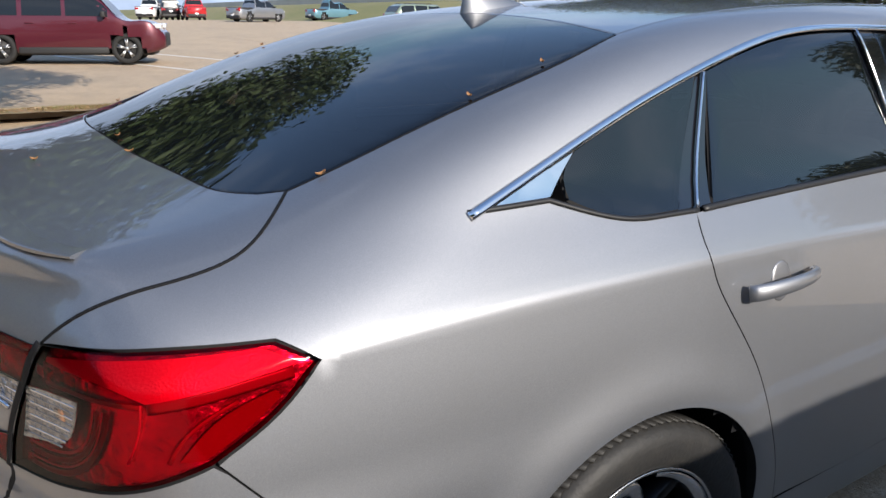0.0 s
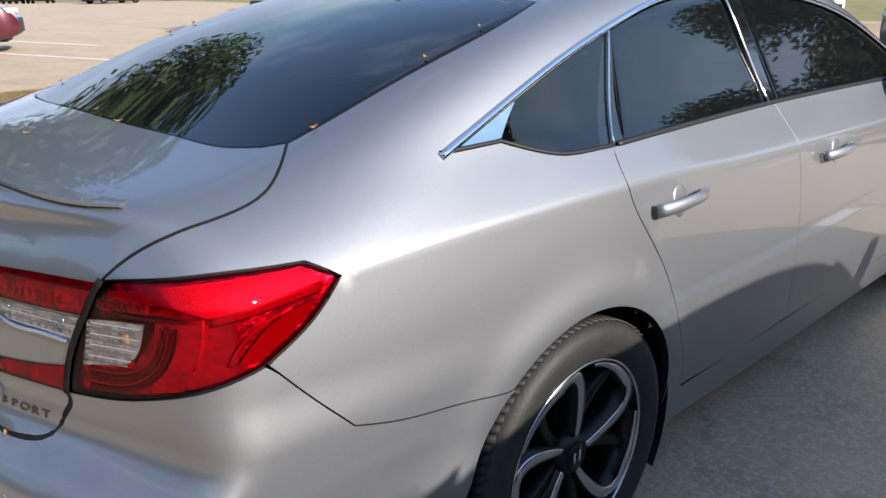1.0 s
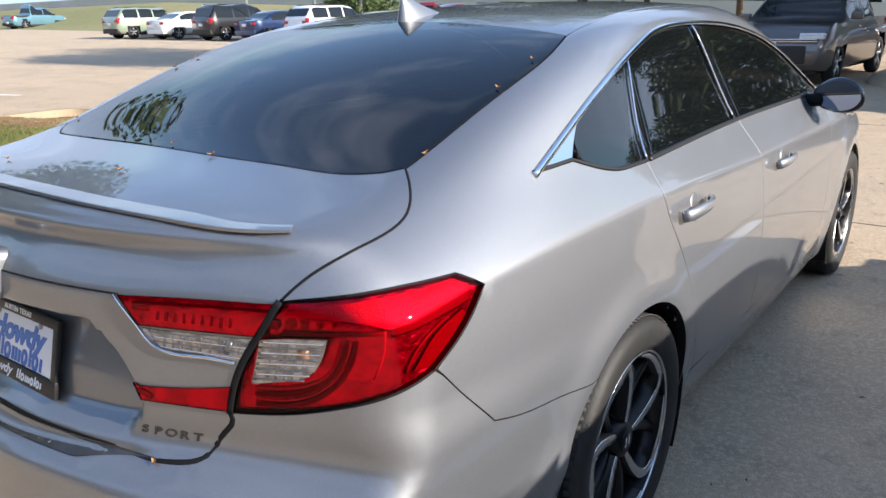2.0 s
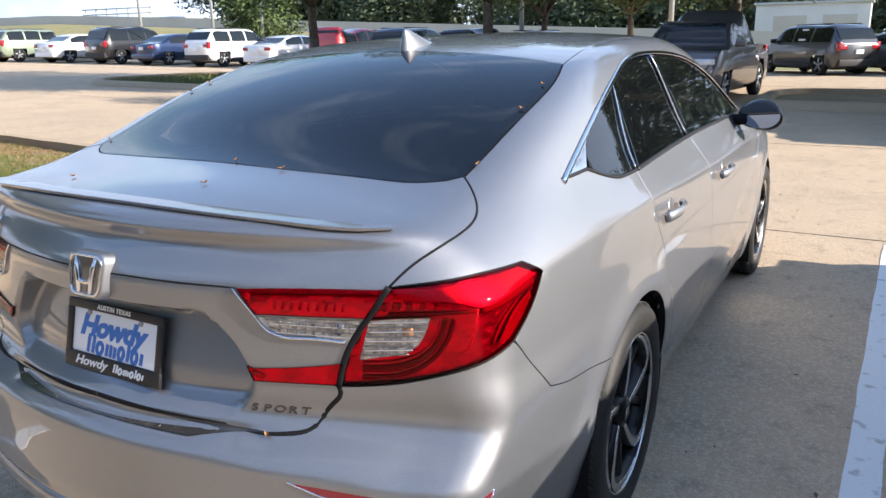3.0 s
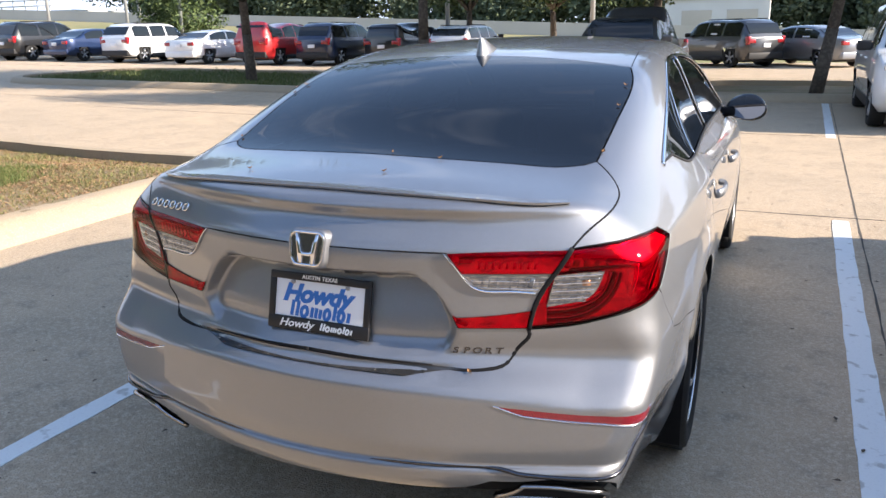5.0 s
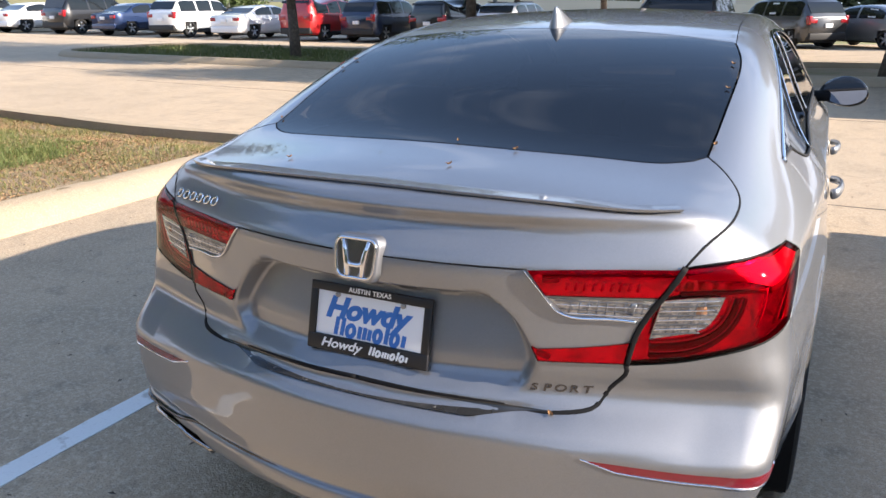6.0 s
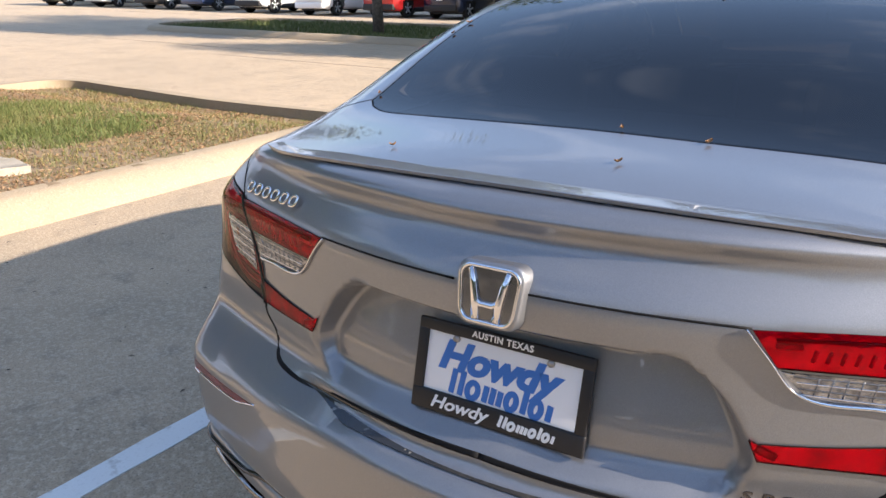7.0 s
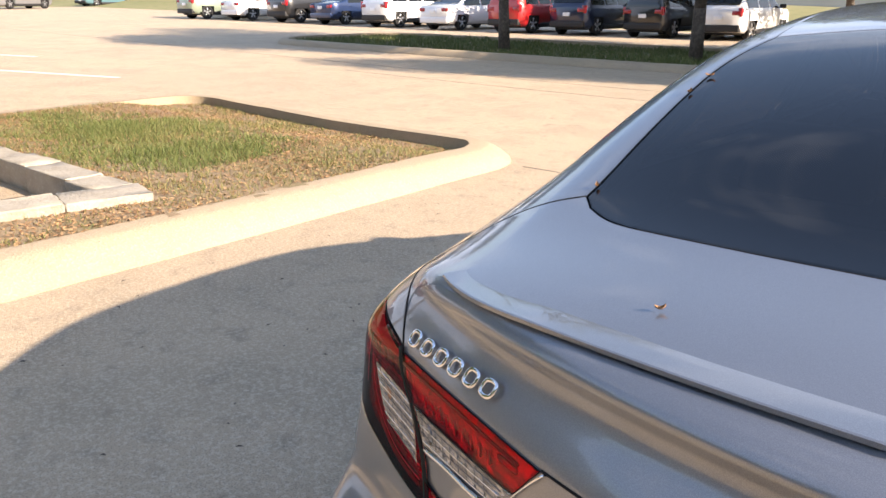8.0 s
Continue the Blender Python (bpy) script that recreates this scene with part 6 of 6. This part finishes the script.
    # tail glass and windscreen follow the roof line
    def cap(nm, y0, y1, f=0.80):
        bm = bmesh.new()
        g = []
        for y in np.linspace(y0, y1, 7):
            s = section(y)
            w = min(s[8][0] + 0.05, s[7][0])
            g.append([bm.verts.new((x, y, s[8][1] + 0.012 + 0.006 * (1 - abs(x) / w))) for x in np.linspace(-w, w, 7)])
        for a, b in zip(g, g[1:]):
            for i in range(6):
                bm.faces.new((a[i], a[i + 1], b[i + 1], b[i]))
        bmesh.ops.recalc_face_normals(bm, faces=bm.faces)
        part(nm, bm, M["glass_dark"], car)
    if shape == "sedan":
        cap("rear_window", 0.66, 1.20)
        cap("windscreen", 3.05, L - 1.20)
    elif shape == "pickup":
        cap("rear_window", 1.83, 1.97)
        cap("windscreen", 3.62, L - 1.22)
    else:
        cap("windscreen", 3.12 if shape == "suv" else 2.78, L - 1.10)
        bm = bmesh.new()
        g = []
        for y in np.linspace(0.11, 0.38 if shape == "suv" else 0.15, 6):
            s = section(y)
            w = hw * 0.76
            g.append([bm.verts.new((x, y - 0.012, float(roof(y)) + 0.012)) for x in np.linspace(-w, w, 5)])
        for a, b in zip(g, g[1:]):
            for i in range(4):
                bm.faces.new((a[i], a[i + 1], b[i + 1], b[i]))
        bmesh.ops.recalc_face_normals(bm, faces=bm.faces)
        part("rear_window", bm, M["glass_dark"], car)
    bm = bmesh.new()
    box(bm, (-hw * 0.84, -0.03, 0.30), (hw * 0.84, 0.25, 0.55), 0.04)
    part("rear_bumper", bm, M["far_plastic"] if plastic or shape in ("suv", "box") else paint, car)
    bm = bmesh.new()
    box(bm, (-0.15, -0.045, 0.72 if shape != "pickup" else 0.5), (0.15, 0.02, 0.86 if shape != "pickup" else 0.64), 0.006)
    part("number_plate", bm, M["plate_white"], car)
    bm = bmesh.new()
    box(bm, (-hw * 0.62, L - 0.12, 0.40), (hw * 0.62, L + 0.012, 0.74), 0.04)
    part("grille", bm, M["far_plastic"], car)
    if detail:
        bm = bmesh.new()
        for z in (0.80, 0.84):
            box(bm, (-hw * 0.80, L - 0.20, z), (hw * 0.80, L + 0.016, z + 0.022), 0.006)
        box(bm, (-0.07, L - 0.05, 0.70), (0.07, L + 0.03, 0.80), 0.015)
        part("grille_bar", bm, M["chrome"], car, "chrome grille bar")
    bm = bmesh.new()
    box(bm, (-hw * 0.75, 0.3, 0.2), (hw * 0.75, L - 0.3, 0.3), 0.03)
    part("underbody", bm, M["far_plastic"], car)
    if shape == "pickup":
        bm = bmesh.new()
        box(bm, (-hw * 0.80, 0.10, 0.72), (hw * 0.80, 1.70, 1.19), 0.02)
        part("bed_liner", bm, M["far_plastic"], car)
    if shape in ("suv",):
        for s in (-1, 1):
            bm = bmesh.new()
            rod(bm, (hw * 0.62 * s, 0.7, H + 0.03), (hw * 0.62 * s, 2.6, H + 0.02), 0.018, None, 8)
            part("roof_rail", bm, M["far_plastic"], car)
    return car


def park(ob, x, y, heading=0.0):
    """heading: degrees to the left of +y."""
    ob.matrix_basis = pose(x, y, lie(x, y), 0, 0, heading)
    return ob


# ---------------------------------------------------------------- the place
car = sedan()
LOT = [
    ("suv", "dark blue small SUV with a white plate in a lot row", "navy_paint", 4.6, 1.70, "suv", -16.5, 26.4, -2),
    ("hatchback", "black boxy hatchback with a plate in a lot row", "black_paint", 4.1, 1.62, "box", -13.6, 27.0, -2),
    ("crossover", "pearl white crossover at the end of a lot row", "white_paint", 4.7, 1.60, "suv", -10.9, 27.4, -2),
    ("suv", "bright red compact SUV parked tail out", "red_paint", 4.2, 1.69, "box", -19.1, 25.8, -2),
    ("coupe", "white coupe parked tail out in a lot row", "white_paint", 4.7, 1.41, "sedan", -22.4, 25.3, -2),
    ("suv", "white SUV with dark lower trim parked tail out", "white_paint", 4.6, 1.68, "suv", -25.9, 25.2, -2),
    ("sedan", "deep blue sedan parked tail out in a lot row", "blue_paint", 4.8, 1.45, "sedan", -29.6, 25.3, -2),
    ("suv", "black SUV parked tail out in a lot row", "black_paint", 4.8, 1.76, "suv", -32.6, 25.0, -2),
    ("sedan", "white sedan parked tail out in a lot row", "white_paint", 4.7, 1.43, "sedan", -36.3, 24.8, -2),
    ("suv", "pale green SUV parked tail out in a lot row", "green_paint", 4.4, 1.66, "suv", -39.6, 24.2, -2),
    ("pickup", "white pickup truck at the lot's far end", "white_paint", 5.6, 1.90, "pickup", -76.0, 19.0, 60),
    ("suv", "black SUV at the lot's far end", "black_paint", 4.7, 1.85, "box", -75.0, 21.2, 85),
    ("pickup", "red pickup truck at the lot's far end", "red_paint", 5.6, 1.85, "pickup", -71.0, 22.4, 80),
    ("pickup", "silver off-road pickup with dark wheels at the lot's far end", "steel_paint", 5.4, 1.85, "pickup", -64.5, 23.4, 22),
    ("pickup", "pale blue pickup truck at the lot's far end", "teal_paint", 5.6, 1.90, "pickup", -73.5, 34.6, 10),
    ("crossover", "dark grey crossover with a price sheet in the window", "grey_paint", 4.6, 1.70, "suv", 0.75, 29.4, 42),
    ("sedan", "grey sedan behind a lot tree with a price sheet", "steel_paint", 4.8, 1.45, "sedan", 3.75, 29.4, 43),
    ("crossover", "dark red crossover parked across the lot", "maroon_paint", 4.6, 1.69, "suv", -20.85, 1.46, -20),
]
for nm, label, paint, L, H, shape, x, y, yaw in LOT:
    park(vehicle(nm, label, M[paint], L, 1.84, H, shape, shape != "sedan", papers="price" in label), x, y, yaw)
park(vehicle("pickup", "brown-grey pickup truck facing the bays", M["taupe_paint"], 5.3, 1.95, 1.76, "pickup", detail=True, papers=True), -1.95, 20.5, 176)
park(vehicle("suv", "white SUV facing the bays, nose in", M["white_paint"], 4.9, 1.96, 1.80, "suv", True, detail=True), 3.45, 15.6, 179)
park(vehicle("sedan", "dark sedan in the neighbouring bay", M["grey_paint"], 4.8, 1.84, 1.46, "sedan"), 3.35, -0.2, -2)


# ---------------------------------------------------------------- trees
def crown(name, rnd, blobs, count, size, material, parent=None):
    """Small leaf blades scattered through uneven clumps."""
    rg = np.random.default_rng(rnd.randrange(1 << 30))
    b = np.array(blobs)
    pick = b[rg.choice(len(b), count, p=b[:, 3] ** 2 / (b[:, 3] ** 2).sum())]
    def unit(v):
        return v / np.linalg.norm(v, axis=1, keepdims=True).clip(1e-6)
    c = pick[:, :3] + unit(rg.normal(size=(count, 3)) * [1, 1, 0.8]) * (pick[:, 3] * rg.uniform(0.45, 1.08, count))[:, None]
    t = unit(rg.normal(size=(count, 3)) * [1, 1, 0.7])
    s = unit(np.cross(t, rg.normal(size=(count, 3))))
    a = (size * rg.uniform(0.6, 1.3, count))[:, None]
    v = np.stack([c + t * a, c + s * a * 0.42, c - t * a, c - s * a * 0.42], 1).reshape(-1, 3)
    me = bpy.data.meshes.new(name)
    me.from_pydata(v.tolist(), [], np.arange(count * 4).reshape(-1, 4).tolist())
    me.materials.append(material)
    ob = new(name, me)
    ob.parent = parent
    return ob


def tree(seed, height, spread, trunk, clear, leaves, size, leaf="leaf", label="broad-crowned oak with small dark leaves"):
    rnd = random.Random(seed)
    ob = thing("tree", label, "tree", "lot trees")
    bm = bmesh.new()
    blobs = []
    top = Vector((rnd.uniform(-0.2, 0.2), rnd.uniform(-0.2, 0.2), clear))
    rod(bm, (0, 0, -0.1), (top.x * 0.5, top.y * 0.5, clear * 0.55), trunk * 1.15, trunk * 0.92, 12)
    rod(bm, (top.x * 0.5, top.y * 0.5, clear * 0.5), top, trunk * 0.93, trunk * 0.75, 12)
    n = 7
    for i in range(n):
        a = 2 * math.pi * i / n + rnd.uniform(-0.3, 0.3)
        up = rnd.uniform(0.35, 0.95)
        reach = spread * rnd.uniform(0.5, 0.8) * (1.15 - 0.5 * up)
        mid = top + Vector((math.cos(a) * reach * 0.5, math.sin(a) * reach * 0.5, (height - clear) * up * 0.45))
        end = top + Vector((math.cos(a) * reach, math.sin(a) * reach, (height - clear) * up * 0.8))
        rod(bm, top - Vector((0, 0, 0.15)), mid, trunk * 0.5, trunk * 0.3, 8)
        rod(bm, mid, end, trunk * 0.3, trunk * 0.1, 7)
        for q in (mid, end):
            for _ in range(3):
                e = q + Vector((rnd.uniform(-1, 1), rnd.uniform(-1, 1), rnd.uniform(-0.2, 0.8))) * spread * 0.28
                rod(bm, q, e, trunk * 0.14, trunk * 0.04, 5)
                blobs.append((e.x, e.y, e.z, spread * rnd.uniform(0.16, 0.30)))
    blobs.append((top.x, top.y, clear + (height - clear) * 0.75, spread * 0.35))
    part("trunk", bm, M["bark"], ob)
    crown("crown", rnd, blobs, leaves, size, M[leaf], ob)
    return ob


t1 = tree(3, 7.0, 4.4, 0.15, 2.3, 34000, 0.085)
t1.matrix_basis = pose(-13.0, 17.5, lie(-13, 17.5) + 0.1)
copy_thing(t1, pose(-7.6, 17.8, lie(-7.6, 17.8) + 0.1, 0, 0, 130))
t2 = tree(8, 8.2, 5.2, 0.145, 2.7, 66000, 0.10, "leaf_dark")
t2.matrix_basis = pose(1.95, 16.8, 0.1, 0, 10, 0) @ Matrix.Scale(0.88, 4)
for x, y, a in ((-7.5, 31.0, 40), (-2.2, 21.5, 210), (-11.5, 31.5, 300)):
    copy_thing(t2 if x > -5 else t1, pose(x, y, lie(x, y) + 0.05, 0, 0, a))
# out of view: added so that its crown shades the right island and lot
copy_thing(t2, pose(13.0, 18.2, lie(13.0, 18.2) + 0.05, 0, 0, 70))
# trees round the bay, whose reflections lie in the glass; the three at x > 10 are unseen, added to shade the ground
for x, y, a in ((-15.0, -9.0, 60), (-5.5, -17.0, 100), (13.5, -7.4, 200), (12.0, -11.5, 320), (18.0, -8.5, 80)):
    copy_thing(t2, pose(x, y, lie(x, y), 0, 0, a))
copy_thing(t2, pose(-8.0, 0.2, lie(-8.0, 0.2), 0, 0, 10) @ Matrix.Scale(0.86, 4))

# ---------------------------------------------------------------- the distance
def woods(name, x0, x1, y0, depth, h0, h1, count, leaves, size, seed, label):
    rnd = random.Random(seed)
    blobs = []
    for _ in range(count):
        x, y = rnd.uniform(x0, x1), y0 + rnd.uniform(0, depth)
        g = lie(x, y)
        h = rnd.uniform(h0, h1)
        for k in range(7):
            blobs.append((x + rnd.uniform(-2.6, 2.6), y + rnd.uniform(-1, 1), g + h * rnd.uniform(0.12, 0.9), rnd.uniform(1.1, 2.4)))
    tagged(crown(name, rnd, blobs, leaves, size, M["leaf_hazed"]), label, "trees", "", "stuff")


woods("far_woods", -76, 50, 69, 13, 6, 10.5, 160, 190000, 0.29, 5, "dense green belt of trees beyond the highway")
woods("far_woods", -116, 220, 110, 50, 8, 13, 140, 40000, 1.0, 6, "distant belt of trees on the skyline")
# never in view: added to darken the car's reflections and dim its tail
woods("far_woods", -60, 45, -30, 9, 7, 11, 90, 30000, 0.5, 11, "dense belt of trees added out of view behind the lot")
# pale steel gantries and a low building far off
building = thing("warehouse", "low pale warehouse far beyond the highway", "building")
bm = bmesh.new()
box(bm, (-150, 112, 2.0), (-122, 124, 6.4), 0.1)
part("wall", bm, M["barrier"], building)
bm = bmesh.new()
box(bm, (-150.5, 111.5, 6.4), (-121.5, 124.5, 6.8), 0.05)
part("roof", bm, M["pole"], building)
for x in np.arange(-148, -122, 4.2):
    bm = bmesh.new()
    box(bm, (x, 111.9, 3.6), (x + 2.2, 112.1, 5.0), 0.03)
    part("window", bm, M["glass_dark"], building)
shed = thing("shed", "pale flat-roofed shed before the far trees", "building")
bm = bmesh.new()
box(bm, (-7.2, 63.0, 0.3), (0.4, 67.0, 3.5), 0.03)
part("wall", bm, M["pale_wall"], shed)
bm = bmesh.new()
box(bm, (-7.35, 62.85, 3.5), (0.55, 67.15, 3.68), 0.02)
part("roof", bm, M["pole"], shed)
for x in (-5.9, -2.6):
    bm = bmesh.new()
    box(bm, (x, 62.95, 0.5), (x + 2.2, 63.05, 2.7), 0.02)
    part("roller_door", bm, M["barrier"], shed)
gantry = thing("substation_gantry", "pale steel substation gantry on the skyline", "gantry")
for x in np.arange(-140, -121, 3.1):
    bm = bmesh.new()
    rod(bm, (x, 106, 2.5), (x, 106, 8.6), 0.13, 0.10, 6)
    part("post", bm, M["pole"], gantry)
for z in (7.4, 8.4):
    bm = bmesh.new()
    rod(bm, (-141, 106, z), (-121, 106, z), 0.12, 0.12, 6)
    part("beam", bm, M["pole"], gantry)
bush = thing("bush", "dense dark green rounded bush by the lot's edge", "bush")
crown("foliage", random.Random(4), [(random.Random(i).uniform(-1.8, 1.8), random.Random(i + 50).uniform(-1, 1), random.Random(i + 90).uniform(0.6, 3.6), 1.0) for i in range(26)], 9000, 0.12, M["leaf"], bush)
bush.matrix_basis = pose(-28.5, 32.0, lie(-28.5, 32.0))
# highway wall on the bank
bm = bmesh.new()
prev = None
for x in np.arange(-160, 121, 8.0):
    z = lie(x, 50.0)
    q = [bm.verts.new((x, 50.0 + dy, z + dz)) for dy, dz in ((0, -0.3), (0, 0.0), (0.12, 0.85), (0.35, 0.85), (0.45, -0.3))]
    if prev:
        for i in range(4):
            bm.faces.new((prev[i], prev[i + 1], q[i + 1], q[i]))
    prev = q
bmesh.ops.recalc_face_normals(bm, faces=bm.faces)
tagged(part("highway_barrier", bm, M["barrier"], None, smooth=False), "long pale concrete barrier along the highway", "barrier", "", "structure")
# light poles
def lamp_post(x, y, h, r=0.10):
    ob = thing("lamp_post", "pale steel lot light pole on a concrete foot", "lamp post", "light poles")
    bm = bmesh.new()
    rod(bm, (0, 0, 0), (0, 0, h), r, r * 0.75, 10)
    part("pole", bm, M["pole"], ob)
    bm = bmesh.new()
    rod(bm, (0, 0, -0.2), (0, 0, 0.75), 0.30, 0.29, 16)
    part("foot", bm, M["kerb_concrete"], ob)
    bm = bmesh.new()
    box(bm, (-0.9, -0.12, h - 0.05), (0.9, 0.12, h + 0.07), 0.03)
    part("lamp_head", bm, M["far_plastic"], ob)
    ob.matrix_basis = pose(x, y, lie(x, y))
    return ob


for x, y, h in ((-27.2, 31.2, 8), (-12.0, 30.2, 8), (-33.5, 34, 9), (-31.6, 33.0, 9), (-5.4, 28.5, 8), (-38.5, 33, 9)):
    lamp_post(x, y, h)



# ---------------------------------------------------------------- stone planter on the near island
def stone_block(x0, x1, y0, y1, z0, z1, seed, parent):
    rnd = random.Random(seed)
    bm = bmesh.new()
    box(bm, (x0, y0, z0), (x1, y1, z1), 0.009, 2)
    bmesh.ops.subdivide_edges(bm, edges=[e for e in bm.edges if e.calc_length() > 0.12], cuts=2, use_grid_fill=True)
    for v in bm.verts:
        v.co += Vector((rnd.uniform(-1, 1), rnd.uniform(-1, 1), rnd.uniform(-1, 1))) * 0.007
    return part("stone", bm, M["stone"], parent)


planter = thing("stone_planter", "low planter wall of pale rough limestone blocks", "planter")
z0 = 0.0
for i, (a, b) in enumerate(((0.0, 0.46), (0.47, 1.15), (1.162, 1.70), (1.712, 2.40), (2.412, 3.0), (3.012, 3.7))):
    stone_block(-5.15 - b, -5.15 - a, 1.90 + 0.02 * a, 2.19 + 0.008 * (i % 3), z0, 0.225 + 0.008 * (i % 3), 20 + i, planter)
for i, (a, b) in enumerate(((0.0, 0.55), (0.56, 1.2), (1.212, 1.8), (1.812, 2.5))):
    ob = stone_block(-0.36, 0.0, -b, -a, z0, 0.228 + 0.008 * (i % 2), 40 + i, planter)
    ob.matrix_basis = pose(-4.76, 2.12, 0, 0, 0, -14)


# ---------------------------------------------------------------- grass and dry leaves
def turf(bed, box_, count, h, w, seed, label, patchy=True, blade="blade", bias=0.0):
    rnd = random.Random(seed)
    verts, faces = [], []
    for _ in range(count):
        x, y = rnd.uniform(box_[0], box_[1]), rnd.uniform(box_[2], box_[3])
        d = noise.noise((x * 0.75 + seed, y * 0.75, 0)) + 0.5 * noise.noise((x * 2.6, y * 2.6, 3.1))
        if blade == "blade_green" and patchy:
            d -= 0.5 * ((x + 7.2) / 1.9) ** 2 + 0.5 * ((y - 3.2) / 0.95) ** 2
        if (patchy and d + bias < rnd.uniform(-0.75, 0.35)) or not inside(bed, x, y) or (-9.3 < x < -4.76 + 0.25 * (y - 2.12) and y < 2.22):
            continue
        a, k = rnd.uniform(0, 6.28), h * rnd.uniform(0.5, 1.3) * (1 + max(d, 0))
        z = bed_height(x, y) - 0.004 if bed is near_bed else lie(x, y) + 0.03
        lx, ly = rnd.gauss(0, 0.5) * k, rnd.gauss(0, 0.5) * k
        n = len(verts)
        verts += [(x - w * math.cos(a), y - w * math.sin(a), z), (x + w * math.cos(a), y + w * math.sin(a), z), (x + lx, y + ly, z + k)]
        faces.append((n, n + 1, n + 2))
    me = bpy.data.meshes.new("grass")
    me.from_pydata(verts, [], faces)
    me.materials.append(M[blade])
    tagged(new("grass", me), label, "grass", "", "stuff")


turf(near_bed, (-10, -4.3, 0.2, 5.8), 40000, 0.036, 0.004, 2, "patchy green and straw-coloured grass", True, "blade", -0.1)
turf(near_bed, (-9.5, -5.4, 2.2, 4.3), 38000, 0.055, 0.004, 9, "thicker green grass beside the planter", True, "blade_green", -0.05)
turf(far_bed, (-20.5, -4.6, 14.0, 21.5), 22000, 0.10, 0.02, 3, "short green grass on an island", False, "blade_green")


def litter(name, box_, count, size, seed, material, label, bed=None, dz=0.0, flat=0.35):
    rnd = random.Random(seed)
    verts, faces = [], []
    for _ in range(count):
        x, y = rnd.uniform(box_[0], box_[1]), rnd.uniform(box_[2], box_[3])
        if bed and (not inside(bed, x, y) or noise.noise((x * 0.9 + 7, y * 0.9, 1)) < rnd.uniform(-0.8, 0.5) or (-9.3 < x < -4.76 + 0.25 * (y - 2.12) and y < 2.22)):
            continue
        a, k = rnd.uniform(0, 6.28), size * rnd.uniform(0.5, 1.4)
        z = bed_height(x, y) if bed else lie(x, y) + dz
        t, s = Vector((math.cos(a), math.sin(a), rnd.uniform(-flat, flat))) * k, Vector((-math.sin(a), math.cos(a), rnd.uniform(-flat, flat))) * k * 0.45
        c, n = Vector((x, y, z + k * 0.4)), len(verts)
        verts += [tuple(c + t), tuple(c + s + Vector((0, 0, k * 0.2))), tuple(c - t), tuple(c - s + Vector((0, 0, k * 0.2)))]
        faces.append((n, n + 1, n + 2, n + 3))
    me = bpy.data.meshes.new(name)
    me.from_pydata(verts, [], faces)
    me.materials.append(M[material])
    tagged(new(name, me), label, "leaves", "", "stuff")


litter("dry_leaves", (-10, -4.3, 0.2, 5.8), 80000, 0.015, 5, "dead_leaf", "dry brown leaves lying in the grass", near_bed, 0.037)
litter("ground_debris", (-3.9, 3.2, -1.5, 8.0), 460, 0.014, 6, "dark_leaf", "small dark leaf scraps on the concrete", None, 0.002, 0.1)

# a few leaves on the car
rnd = random.Random(12)
for x, y in ((0.103, 0.327), (0.21, 0.475), (-0.60, 0.63), (-0.605, 0.98), (-0.60, 1.06), (0.645, 0.66), (0.63, 0.95), (0.62, 1.12), (0.05, 0.49), (-0.33, 0.30), (0.44, 0.105)):
    leaf = thing("fallen_leaf", "small dry tan leaf lying on the silver car", "leaf", "leaves on the car")
    z = float(TOP(y)) - float(CROWN(y)) * x * x if y > 0.2 else 0.655
    q = line([(x, y, z), (x + 0.001, y, z)], 1)[0]
    n = Vector(slope(q[None])[0])
    bm = bmesh.new()
    L = rnd.uniform(0.006, 0.010)
    g = [[bm.verts.new((L * u, L * 0.55 * v * (1 - u * u * 0.8), 0.003 + 0.004 * u * u + 0.003 * abs(v))) for v in (-1, 0, 1)] for u in np.linspace(-1, 1, 6)]
    for a, b in zip(g, g[1:]):
        for i in range(2):
            bm.faces.new((a[i], a[i + 1], b[i + 1], b[i]))
    part("blade", bm, M["fallen"], leaf)
    leaf.matrix_basis = LEAN @ Matrix.Translation(q) @ n.to_track_quat("Z", "Y").to_matrix().to_4x4() @ Matrix.Rotation(rnd.uniform(0, 6), 4, "Z")
